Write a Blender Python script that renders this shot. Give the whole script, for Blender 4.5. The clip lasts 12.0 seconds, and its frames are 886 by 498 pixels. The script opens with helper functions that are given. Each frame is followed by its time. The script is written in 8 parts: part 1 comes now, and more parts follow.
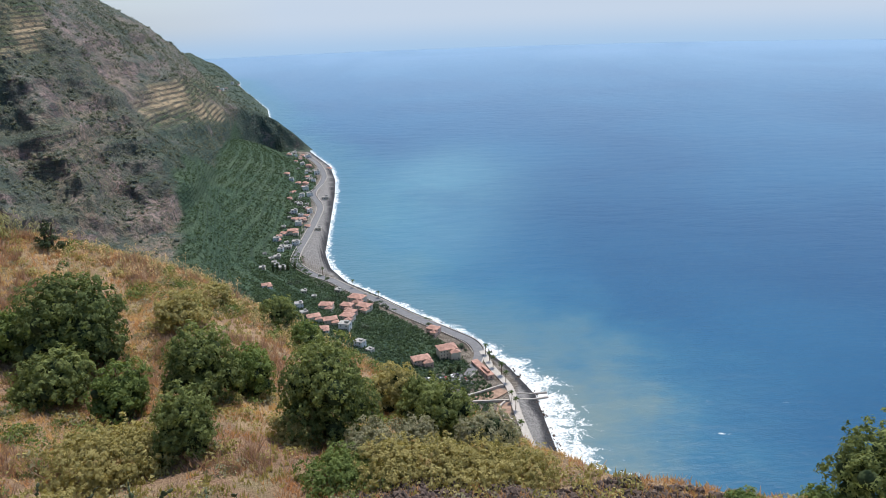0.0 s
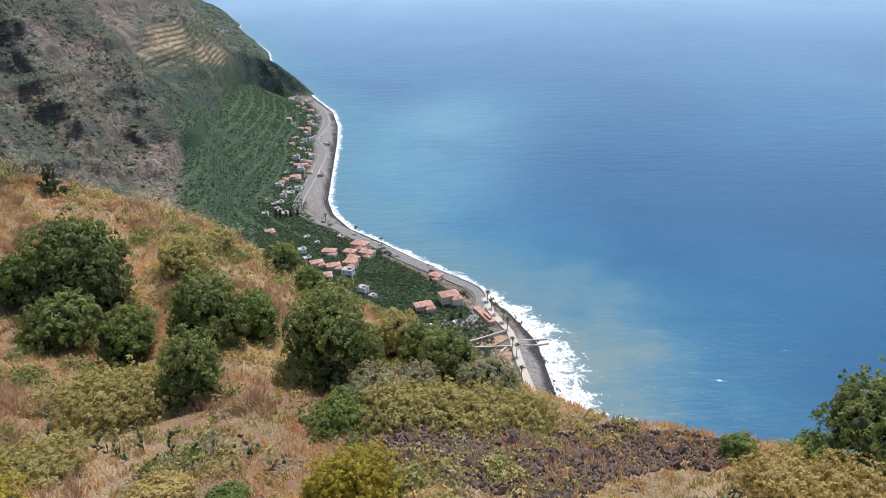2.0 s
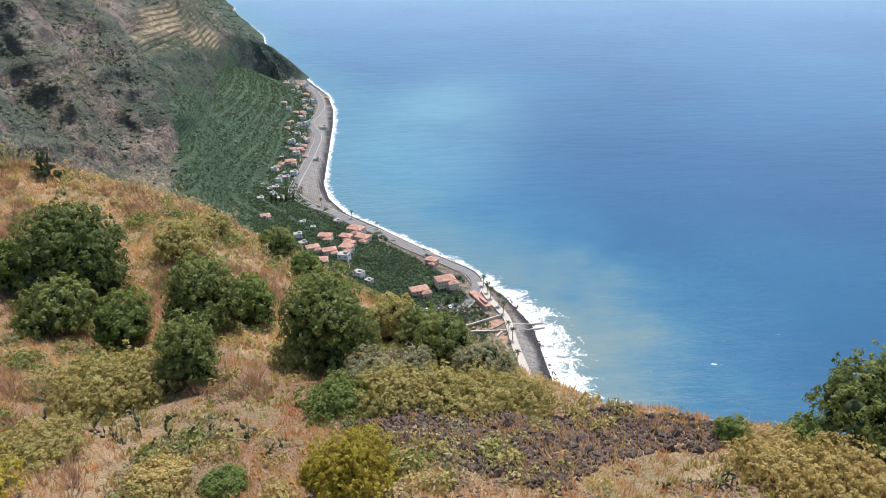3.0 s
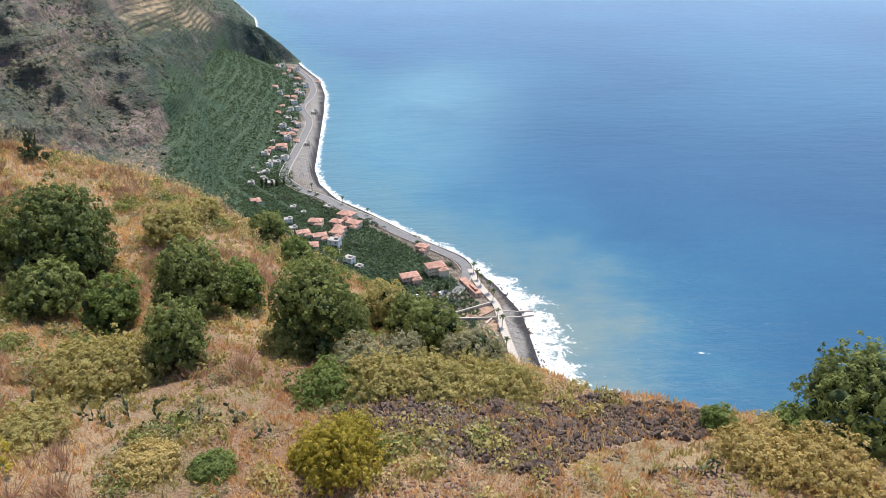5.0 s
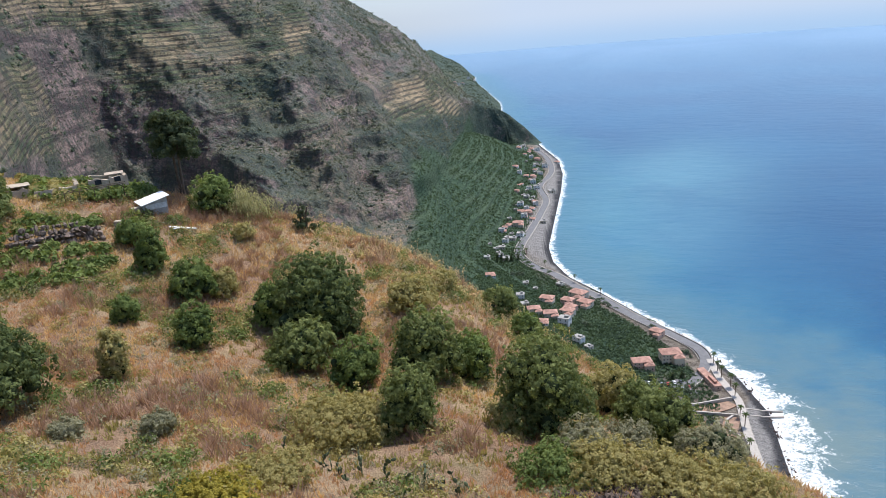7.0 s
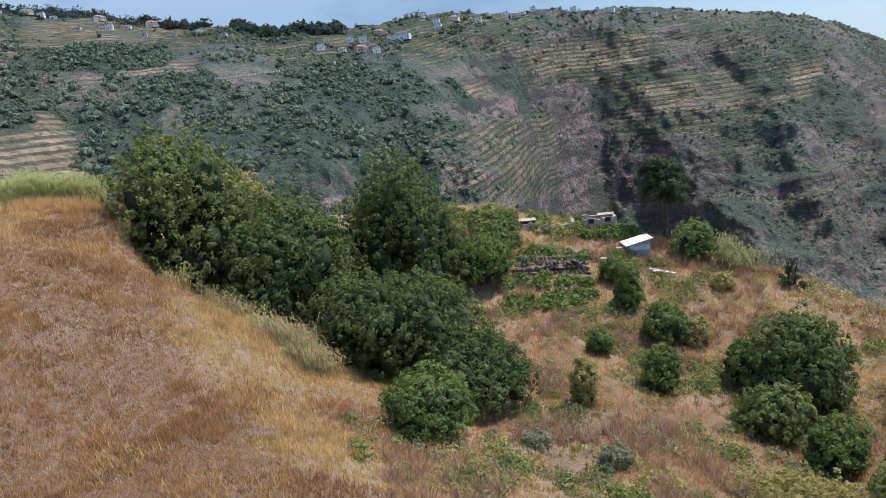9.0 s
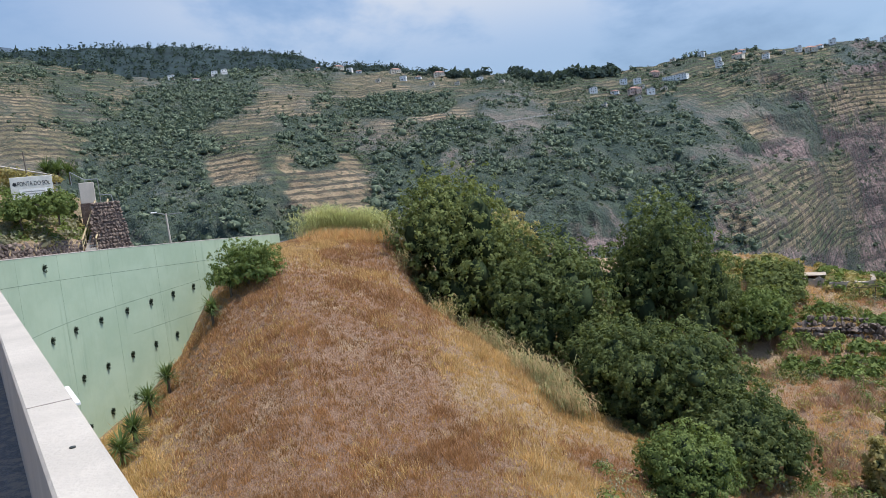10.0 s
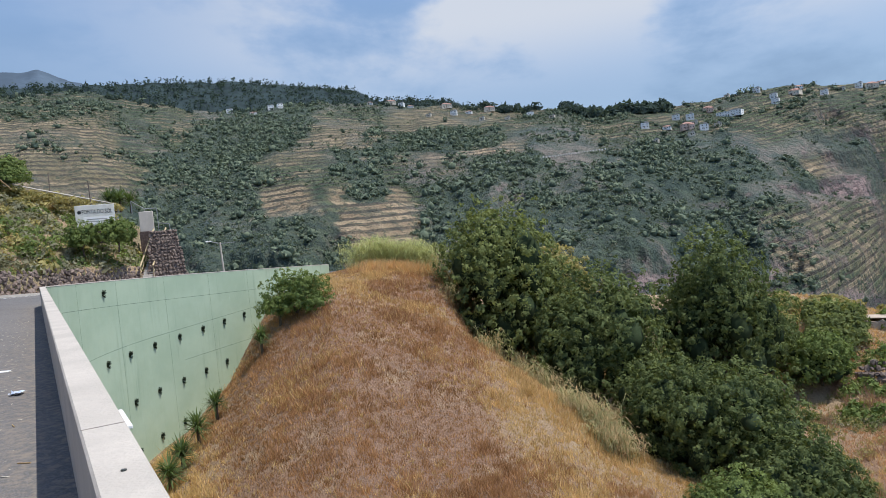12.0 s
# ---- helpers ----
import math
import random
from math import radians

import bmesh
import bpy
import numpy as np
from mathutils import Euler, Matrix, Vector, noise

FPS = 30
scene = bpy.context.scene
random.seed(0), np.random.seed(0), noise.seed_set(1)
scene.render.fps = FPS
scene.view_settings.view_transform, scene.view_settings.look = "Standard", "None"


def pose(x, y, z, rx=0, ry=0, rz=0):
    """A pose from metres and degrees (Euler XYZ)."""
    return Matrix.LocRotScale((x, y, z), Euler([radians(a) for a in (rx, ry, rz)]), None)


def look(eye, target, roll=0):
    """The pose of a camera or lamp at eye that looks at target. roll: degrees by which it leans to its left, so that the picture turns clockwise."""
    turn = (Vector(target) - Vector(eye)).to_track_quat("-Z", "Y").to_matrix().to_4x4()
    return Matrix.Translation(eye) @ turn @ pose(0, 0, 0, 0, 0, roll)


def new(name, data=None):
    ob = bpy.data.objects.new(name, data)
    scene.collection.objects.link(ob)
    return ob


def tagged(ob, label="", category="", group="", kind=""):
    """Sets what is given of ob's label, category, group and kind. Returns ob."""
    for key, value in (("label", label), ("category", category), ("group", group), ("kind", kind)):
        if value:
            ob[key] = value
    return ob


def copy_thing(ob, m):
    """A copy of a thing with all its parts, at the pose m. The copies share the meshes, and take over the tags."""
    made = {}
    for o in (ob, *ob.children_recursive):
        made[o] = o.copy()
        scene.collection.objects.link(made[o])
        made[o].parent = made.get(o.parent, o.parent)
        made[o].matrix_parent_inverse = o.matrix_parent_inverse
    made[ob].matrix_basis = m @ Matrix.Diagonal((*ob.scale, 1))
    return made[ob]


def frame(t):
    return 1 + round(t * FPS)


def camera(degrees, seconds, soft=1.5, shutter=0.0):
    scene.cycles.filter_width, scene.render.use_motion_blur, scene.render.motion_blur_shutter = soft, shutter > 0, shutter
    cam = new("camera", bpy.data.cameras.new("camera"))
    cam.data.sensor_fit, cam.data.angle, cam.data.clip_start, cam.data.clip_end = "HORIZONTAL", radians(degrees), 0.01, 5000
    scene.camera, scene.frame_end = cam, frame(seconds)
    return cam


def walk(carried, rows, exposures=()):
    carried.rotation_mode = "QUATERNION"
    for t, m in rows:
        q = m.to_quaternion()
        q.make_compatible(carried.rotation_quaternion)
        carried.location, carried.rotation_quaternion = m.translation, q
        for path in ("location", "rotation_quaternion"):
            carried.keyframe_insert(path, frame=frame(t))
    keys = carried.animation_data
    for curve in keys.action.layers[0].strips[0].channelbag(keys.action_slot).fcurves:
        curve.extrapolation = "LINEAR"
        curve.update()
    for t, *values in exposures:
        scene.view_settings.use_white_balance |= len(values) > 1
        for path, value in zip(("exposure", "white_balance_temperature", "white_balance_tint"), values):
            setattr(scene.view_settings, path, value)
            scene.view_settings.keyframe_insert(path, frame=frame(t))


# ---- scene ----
# ---------------------------------------------------------------- camera
EYE = Vector((0.0, 0.0, 250.0))          # the sea is at z = 0
cam = camera(63.6, 12.0, soft=0.6)
TURNS = [  # seconds, yaw to the left, pitch, lean
    (0.0, 0.00, -18.60, -2.10),
    (0.5, 0.31, -19.00, -2.09),
    (1.0, 0.44, -19.75, -1.94),
    (1.5, 0.49, -21.56, -1.89),
    (2.0, 0.40, -22.82, -1.84),
    (2.5, 0.23, -23.79, -1.78),
    (3.0, 0.09, -24.07, -1.75),
    (3.5, -0.12, -24.38, -1.50),
    (5.3, -0.70, -25.18, -0.73),
    (5.5, 0.58, -25.04, -1.08),
    (6.0, 8.41, -23.97, -3.53),
    (6.5, 16.07, -19.68, -5.07),
    (6.7, 16.86, -18.61, -4.91),
    (8.3, 39.07, -13.32, -6.12),
    (8.5, 43.57, -12.60, -6.36),
    (9.0, 56.22, -10.20, -7.64),
    (9.5, 67.82, -6.88, -7.36),
    (10.0, 76.56, -4.31, -6.74),
    (10.5, 83.45, -2.86, -6.38),
    (11.0, 85.78, -1.79, -6.14),
    (11.5, 84.43, -1.45, -6.03),
    (12.0, 80.07, -1.25, -5.85),
]


def sight(yaw, pitch):
    a, b = radians(yaw), radians(pitch)
    return Vector((-math.sin(a) * math.cos(b), math.cos(a) * math.cos(b), math.sin(b)))


def stand(yaw):
    """The eye turns about the body, an arm's small swing."""
    return EYE + 0.06 * sight(yaw, 0)


EXPOSURES = [(0.0, 0.38, 6500, 10), (0.5, 0.38, 6500, 10), (1.5, 0.49, 6600, 11), (2.5, 0.64, 6700, 12), (3.5, 0.73, 6750, 12), (5.5, 0.75, 6800, 12), (6.0, 0.68, 6750, 12), (6.5, 0.54, 6550, 12), (8.5, 0.46, 6050, 11), (9.5, 0.46, 6100, 11), (10.5, 0.38, 6250, 11), (12.0, 0.36, 6250, 11)]
walk(cam, [(t, look(stand(y), stand(y) + sight(y, p), r)) for t, y, p, r in TURNS], EXPOSURES)

# ---------------------------------------------------------------- light
SUN_DIR = Vector((0.42 * math.cos(radians(66)), 0.907 * math.cos(radians(66)), math.sin(radians(66))))
sun_data = bpy.data.lights.new("sun", "SUN")
sun_data.energy, sun_data.angle, sun_data.color = 3.6, radians(0.6), (1.0, 0.95, 0.87)
sun = new("sun", sun_data)
sun.matrix_world = look((0, 0, 400), Vector((0, 0, 400)) - SUN_DIR)

world = bpy.data.worlds.new("sky")
scene.world = world
world.use_nodes = True


def build_world():
    nt = world.node_tree
    nt.nodes.clear()
    N, L = nt.nodes.new, nt.links.new
    out, bg = N("ShaderNodeOutputWorld"), N("ShaderNodeBackground")
    sky = N("ShaderNodeTexSky")
    sky.sky_type, sky.sun_disc = "NISHITA", False
    sky.sun_elevation = radians(66)
    sky.sun_rotation = math.atan2(SUN_DIR.x, SUN_DIR.y)
    sky.altitude, sky.air_density, sky.dust_density, sky.ozone_density = 250, 1.0, 0.7, 1.6
    tc, sep = N("ShaderNodeTexCoord"), N("ShaderNodeSeparateXYZ")
    L(tc.outputs["Generated"], sep.inputs[0])
    # heaped clouds over the land
    dv = N("ShaderNodeVectorMath"); dv.operation = "MULTIPLY"
    dv.inputs[1].default_value = (1.0, 1.0, 2.4)
    L(tc.outputs["Generated"], dv.inputs[0])
    no = N("ShaderNodeTexNoise")
    no.inputs["Scale"].default_value, no.inputs["Detail"].default_value, no.inputs["Roughness"].default_value = 2.6, 7.0, 0.55
    no.inputs["Distortion"].default_value = 0.15
    L(dv.outputs[0], no.inputs["Vector"])
    ramp = N("ShaderNodeMapRange"); ramp.interpolation_type = "SMOOTHSTEP"
    ramp.inputs["From Min"].default_value, ramp.inputs["From Max"].default_value = 0.33, 0.52
    L(no.outputs["Fac"], ramp.inputs["Value"])
    # fewer clouds out over the sea (towards +x)
    land = N("ShaderNodeMapRange")
    land.inputs["From Min"].default_value, land.inputs["From Max"].default_value = -0.1, -0.75
    L(sep.outputs["X"], land.inputs["Value"])
    # thicker eastwards and higher up
    east = N("ShaderNodeMapRange"); east.interpolation_type = "SMOOTHSTEP"
    for key, v in zip(("From Min", "From Max", "To Min", "To Max"), (-0.45, 0.15, 0.12, 1.0)):
        east.inputs[key].default_value = v
    L(sep.outputs["Y"], east.inputs["Value"])
    high = N("ShaderNodeMapRange"); high.interpolation_type = "SMOOTHSTEP"
    for key, v in zip(("From Min", "From Max", "To Min", "To Max"), (0.15, 0.28, 0.35, 1.0)):
        high.inputs[key].default_value = v
    L(sep.outputs["Z"], high.inputs["Value"])
    eh = N("ShaderNodeMath"); eh.operation = "MULTIPLY"
    L(east.outputs[0], eh.inputs[0]); L(high.outputs[0], eh.inputs[1])
    le = N("ShaderNodeMath"); le.operation = "MULTIPLY"
    L(land.outputs[0], le.inputs[0]); L(eh.outputs[0], le.inputs[1])
    cm = N("ShaderNodeMath"); cm.operation = "MULTIPLY"
    L(ramp.outputs[0], cm.inputs[0]); L(le.outputs[0], cm.inputs[1])
    skym = N("ShaderNodeMix"); skym.data_type = "RGBA"; skym.blend_type = "MIX"
    skyc = N("ShaderNodeMix"); skyc.data_type = "RGBA"; skyc.blend_type = "MULTIPLY"; skyc.inputs["Factor"].default_value = 1.0
    L(sky.outputs[0], skyc.inputs["A"]); skyc.inputs["B"].default_value = (SKY_GAIN * 0.95, SKY_GAIN * 0.98, SKY_GAIN, 1)
    L(cm.outputs[0], skym.inputs["Factor"])
    L(skyc.outputs["Result"], skym.inputs["A"]); skym.inputs["B"].default_value = (0.50, 0.535, 0.59, 1)
    # sea haze towards and under the horizon
    hz = N("ShaderNodeMapRange"); hz.interpolation_type = "SMOOTHSTEP"
    hz.inputs["From Min"].default_value, hz.inputs["From Max"].default_value = 0.22, 0.0
    L(sep.outputs["Z"], hz.inputs["Value"])
    seaside = N("ShaderNodeMapRange")
    seaside.inputs["From Min"].default_value, seaside.inputs["From Max"].default_value = -0.75, -0.2
    L(sep.outputs["X"], seaside.inputs["Value"])
    hm = N("ShaderNodeMath"); hm.operation = "MULTIPLY"
    L(hz.outputs[0], hm.inputs[0]); L(seaside.outputs[0], hm.inputs[1])
    hazem = N("ShaderNodeMix"); hazem.data_type = "RGBA"
    L(hm.outputs[0], hazem.inputs["Factor"])
    L(skym.outputs["Result"], hazem.inputs["A"]); hazem.inputs["B"].default_value = (0.43, 0.51, 0.62, 1)
    lz = N("ShaderNodeMapRange"); lz.interpolation_type = "SMOOTHSTEP"
    for key, v in zip(("From Min", "From Max", "To Min", "To Max"), (0.50, 0.16, 0.0, 0.92)):
        lz.inputs[key].default_value = v
    L(sep.outputs["Z"], lz.inputs["Value"])
    inland = N("ShaderNodeMath"); inland.operation = "SUBTRACT"; inland.inputs[0].default_value = 1.0
    L(seaside.outputs[0], inland.inputs[1])
    clear = N("ShaderNodeMath"); clear.operation = "SUBTRACT"; clear.inputs[0].default_value = 1.0
    L(cm.outputs[0], clear.inputs[1])
    li = N("ShaderNodeMath"); li.operation = "MULTIPLY"
    L(lz.outputs[0], li.inputs[0]); L(inland.outputs[0], li.inputs[1])
    lc = N("ShaderNodeMath"); lc.operation = "MULTIPLY"
    L(li.outputs[0], lc.inputs[0]); L(clear.outputs[0], lc.inputs[1])
    landm = N("ShaderNodeMix"); landm.data_type = "RGBA"
    L(lc.outputs[0], landm.inputs["Factor"])
    L(hazem.outputs["Result"], landm.inputs["A"]); landm.inputs["B"].default_value = (0.19, 0.275, 0.40, 1)
    dn = N("ShaderNodeMapRange"); dn.interpolation_type = "SMOOTHSTEP"
    dn.inputs["From Min"].default_value, dn.inputs["From Max"].default_value = -0.006, -0.055
    L(sep.outputs["Z"], dn.inputs["Value"])
    seam = N("ShaderNodeMix"); seam.data_type = "RGBA"
    L(dn.outputs[0], seam.inputs["Factor"])
    L(landm.outputs["Result"], seam.inputs["A"]); seam.inputs["B"].default_value = (0.30, 0.44, 0.62, 1)
    L(seam.outputs["Result"], bg.inputs["Color"])
    bg.inputs["Strength"].default_value = 1.0
    L(bg.outputs[0], out.inputs[0])


SKY_GAIN = 0.145
build_world()

# ---------------------------------------------------------------- small tools
def hash2(ix, iy, seed):
    v = np.sin(ix * 127.1 + iy * 311.7 + seed * 74.7) * 43758.5453
    return v - np.floor(v)


def vnoise(x, y, seed=0):
    """Smooth value noise in -1 .. 1 on arrays."""
    x, y = np.asarray(x, float), np.asarray(y, float)
    ix, iy = np.floor(x), np.floor(y)
    fx, fy = x - ix, y - iy
    fx, fy = fx * fx * (3 - 2 * fx), fy * fy * (3 - 2 * fy)
    a, b = hash2(ix, iy, seed), hash2(ix + 1, iy, seed)
    c, d = hash2(ix, iy + 1, seed), hash2(ix + 1, iy + 1, seed)
    return 2 * (a + (b - a) * fx + (c - a + (a - b - c + d) * fx) * fy) - 1


def fbm(x, y, seed=0, octaves=4):
    s, k, t = 0.0, 1.0, 0.0
    for i in range(octaves):
        s, t = s + k * vnoise(np.asarray(x) * 2.03 ** i, np.asarray(y) * 2.03 ** i, seed + i * 17), t + k
        k *= 0.5
    return s / t


def smooth(a, b, x):
    t = np.clip((np.asarray(x, float) - a) / (b - a), 0, 1)
    return t * t * (3 - 2 * t)


def mesh_from(name, verts, faces, mat, parent=None, flat=False):
    """One mesh object out of arrays."""
    me = bpy.data.meshes.new(name)
    verts = np.asarray(verts, np.float32).reshape(-1, 3)
    if isinstance(faces, np.ndarray):
        k = faces.shape[1]
        me.vertices.add(len(verts))
        me.vertices.foreach_set("co", verts.ravel())
        me.loops.add(faces.size)
        me.loops.foreach_set("vertex_index", np.ascontiguousarray(faces, np.int32).ravel())
        me.polygons.add(len(faces))
        me.polygons.foreach_set("loop_start", np.arange(len(faces), dtype=np.int32) * k)
        me.update(calc_edges=True)
    else:
        me.from_pydata(verts.tolist(), [], [tuple(int(i) for i in f) for f in faces])
    if not flat:
        me.polygons.foreach_set("use_smooth", [True] * len(me.polygons))
    me.materials.append(mat)
    ob = new(name, me)
    if parent is not None:
        ob.parent = parent
    return ob


def part(name, bm, mat, parent=None, label="", smooth_faces=False):
    """A bmesh as one mesh object under a thing or a part."""
    me = bpy.data.meshes.new(name)
    bm.normal_update()
    bm.to_mesh(me)
    bm.free()
    if smooth_faces:
        me.polygons.foreach_set("use_smooth", [True] * len(me.polygons))
    me.materials.append(mat)
    ob = new(name, me)
    if parent is not None:
        ob.parent = parent
    if label:
        ob["label"] = label
    return ob


def box(bm, size, at=(0, 0, 0), turn=0.0, bevel=0.0):
    """A box with its base at `at`, turned about z."""
    m = Matrix.Translation(at) @ Matrix.Rotation(turn, 4, "Z") @ Matrix.Translation((0, 0, size[2] / 2)) @ Matrix.Diagonal((*size, 1))
    got = bmesh.ops.create_cube(bm, size=1.0, matrix=m)
    if bevel:
        edges = list({e for v in got["verts"] for e in v.link_edges})
        bmesh.ops.bevel(bm, geom=edges, offset=bevel, segments=1, affect="EDGES")
    return bm


def tube(bm, a, b, ra, rb, sides=8):
    a, b = Vector(a), Vector(b)
    q = (b - a).to_track_quat("Z", "Y").to_matrix().to_4x4()
    bmesh.ops.create_cone(bm, cap_ends=True, segments=sides, radius1=ra, radius2=rb, depth=(b - a).length,
                          matrix=Matrix.Translation((a + b) / 2) @ q)
    return bm


def grid_faces(rows, cols, wrap=False):
    i = np.arange(rows - 1)[:, None] * cols
    j = np.arange(cols - 1)[None, :]
    a = (i + j).ravel()
    return np.stack([a, a + 1, a + cols + 1, a + cols], -1)


def attribute(ob, name, values):
    at = ob.data.attributes.new(name, "FLOAT", "POINT")
    at.data.foreach_set("value", np.asarray(values, np.float32).ravel())


# ---------------------------------------------------------------- materials
def material(name, build):
    m = bpy.data.materials.new(name)
    m.use_nodes = True
    nt = m.node_tree
    bsdf = nt.nodes["Principled BSDF"]
    build(nt, bsdf)
    return m


class Nodes:
    """Short calls for building a node tree."""

    def __init__(self, nt):
        self.nt = nt
        self.co = nt.nodes.new("ShaderNodeTexCoord")
        self.geo = nt.nodes.new("ShaderNodeNewGeometry")

    def link(self, a, b):
        self.nt.links.new(a, b)

    def noise(self, scale, detail=4.0, rough=0.55, distort=0.0, vector=None, stretch=None):
        n = self.nt.nodes.new("ShaderNodeTexNoise")
        n.inputs["Scale"].default_value, n.inputs["Detail"].default_value = scale, detail
        n.inputs["Roughness"].default_value, n.inputs["Distortion"].default_value = rough, distort
        v = vector or self.geo.outputs["Position"]
        if stretch:
            m = self.nt.nodes.new("ShaderNodeVectorMath")
            m.operation = "MULTIPLY"
            m.inputs[1].default_value = stretch
            self.link(v, m.inputs[0])
            v = m.outputs[0]
        self.link(v, n.inputs["Vector"])
        return n.outputs["Fac"]

    def map(self, value, a, b, lo=0.0, hi=1.0, soft=True):
        n = self.nt.nodes.new("ShaderNodeMapRange")
        n.interpolation_type = "SMOOTHSTEP" if soft else "LINEAR"
        for k, v in zip(("From Min", "From Max", "To Min", "To Max"), (a, b, lo, hi)):
            n.inputs[k].default_value = v
        self.link(value, n.inputs["Value"])
        return n.outputs[0]

    def math(self, op, a, b=None):
        n = self.nt.nodes.new("ShaderNodeMath")
        n.operation = op
        for i, v in enumerate((a, b)):
            if v is None:
                continue
            if isinstance(v, (int, float)):
                n.inputs[i].default_value = v
            else:
                self.link(v, n.inputs[i])
        return n.outputs[0]

    def mix(self, fac, a, b, blend="MIX"):
        n = self.nt.nodes.new("ShaderNodeMix")
        n.data_type, n.blend_type = "RGBA", blend
        for key, v in (("Factor", fac), ("A", a), ("B", b)):
            if isinstance(v, (int, float)):
                n.inputs[key].default_value = v
            elif isinstance(v, tuple):
                n.inputs[key].default_value = (*v[:3], 1)
            else:
                self.link(v, n.inputs[key])
        return n.outputs["Result"]

    def attr(self, name):
        n = self.nt.nodes.new("ShaderNodeAttribute")
        n.attribute_name = name
        return n.outputs["Fac"]

    def bump(self, bsdf, height, strength=0.5, distance=0.1):
        n = self.nt.nodes.new("ShaderNodeBump")
        n.inputs["Strength"].default_value, n.inputs["Distance"].default_value = strength, distance
        self.link(height, n.inputs["Height"])
        self.link(n.outputs[0], bsdf.inputs["Normal"])


def plain(name, color, rough=0.8, metal=0.0, vary=0.25, scale=3.0, bump=0.0, bump_scale=None, spec=0.3, tint=None):
    """A surface with broad blotches, fine grain and some relief."""
    def build(nt, b):
        n = Nodes(nt)
        dark = tuple(c * (1 - vary) for c in color)
        light = tuple(min(c * (1 + vary), 1) for c in color)
        c = n.mix(n.map(n.noise(scale, 5), 0.3, 0.7), dark, light)
        c = n.mix(n.map(n.noise(scale * 9, 3), 0.35, 0.75, 0, 0.5), c, tint or dark)
        n.link(c, b.inputs["Base Color"])
        b.inputs["Roughness"].default_value, b.inputs["Metallic"].default_value = rough, metal
        b.inputs["Specular IOR Level"].default_value = spec
        if bump:
            n.bump(b, n.noise(bump_scale or scale * 12, 4), bump, 0.03)
    return material(name, build)


def leafy(name, low, high, dry=None, rough=0.75, through_light=0.42, patch=0.45):
    """Leaves: each its own tone between two, lighter and darker boughs, some dry; light shines through them."""
    def build(nt, b):
        n = Nodes(nt)
        f = n.math("ADD", n.math("MULTIPLY", n.geo.outputs["Random Per Island"], 0.55), n.map(n.noise(patch, 3, 0.6), 0.3, 0.7, 0.0, 0.45))
        c = n.mix(f, low, high)
        if dry:
            c = n.mix(n.map(n.noise(0.9, 2), 0.62, 0.72, 0, 0.7), c, dry)
        n.link(c, b.inputs["Base Color"])
        b.inputs["Roughness"].default_value = rough
        b.inputs["Specular IOR Level"].default_value = 0.12
        tr, mx = nt.nodes.new("ShaderNodeBsdfTranslucent"), nt.nodes.new("ShaderNodeMixShader")
        n.link(n.mix(1.0, c, (1.15, 1.1, 0.7), "MULTIPLY"), tr.inputs["Color"])
        mx.inputs[0].default_value = through_light
        out = nt.nodes["Material Output"]
        n.link(b.outputs[0], mx.inputs[1])
        n.link(tr.outputs[0], mx.inputs[2])
        n.link(mx.outputs[0], out.inputs["Surface"])
    return material(name, build)


M_LEAF_DARK = leafy("dark_leaf", (0.076, 0.106, 0.040), (0.295, 0.330, 0.122))
M_LEAF_DEEP = leafy("deep_green_leaf", (0.053, 0.080, 0.033), (0.215, 0.255, 0.096))
M_LEAF_MID = leafy("green_leaf", (0.085, 0.130, 0.042), (0.255, 0.315, 0.105))
M_LEAF_LIGHT = leafy("yellow_green_leaf", (0.250, 0.228, 0.085), (0.52, 0.450, 0.205), dry=(0.36, 0.24, 0.12))
M_LEAF_GREY = leafy("grey_green_leaf", (0.19, 0.190, 0.120), (0.40, 0.38, 0.25), dry=(0.26, 0.19, 0.12))
M_LEAF_GOLD = leafy("golden_leaf", (0.24, 0.21, 0.04), (0.48, 0.40, 0.08))
M_LEAF_DRY = leafy("dry_gold_leaf", (0.34, 0.27, 0.11), (0.58, 0.47, 0.22), dry=(0.40, 0.27, 0.14))
M_LEAF_PINE = leafy("pine_needles", (0.045, 0.066, 0.040), (0.125, 0.155, 0.080))
M_BARK = plain("bark", (0.12, 0.09, 0.065), 0.9, vary=0.4, scale=2.0, bump=0.6)
M_STRAW = leafy("dry_grass", (0.52, 0.345, 0.175), (0.80, 0.57, 0.32), rough=0.85, patch=0.8)
M_RUST = leafy("rust_grass", (0.46, 0.250, 0.148), (0.70, 0.430, 0.262), rough=0.85, patch=0.8)
M_BRUSH = leafy("dead_brush", (0.29, 0.180, 0.140), (0.52, 0.345, 0.265), rough=0.9, patch=0.8)
M_REED = leafy("dry_reed", (0.30, 0.215, 0.115), (0.60, 0.45, 0.26), rough=0.8)
M_CANE = leafy("sugar_cane_leaf", (0.28, 0.32, 0.13), (0.52, 0.53, 0.26), rough=0.6)
M_CANE_DULL = leafy("reed_leaf", (0.20, 0.200, 0.095), (0.42, 0.40, 0.21), rough=0.7)
M_YUCCA = leafy("yucca_leaf", (0.06, 0.09, 0.035), (0.15, 0.21, 0.075), rough=0.5)
# paler leaf tone: haze over the seaward slope put into its colour
M_HAZED_FACE = leafy("hazed_seaward_scrub", (0.152, 0.182, 0.162), (0.285, 0.308, 0.250), rough=0.9, patch=0.03)
M_GOLDGRASS = leafy("golden_grass", (0.44, 0.300, 0.135), (0.82, 0.60, 0.32), rough=0.85, patch=0.8)
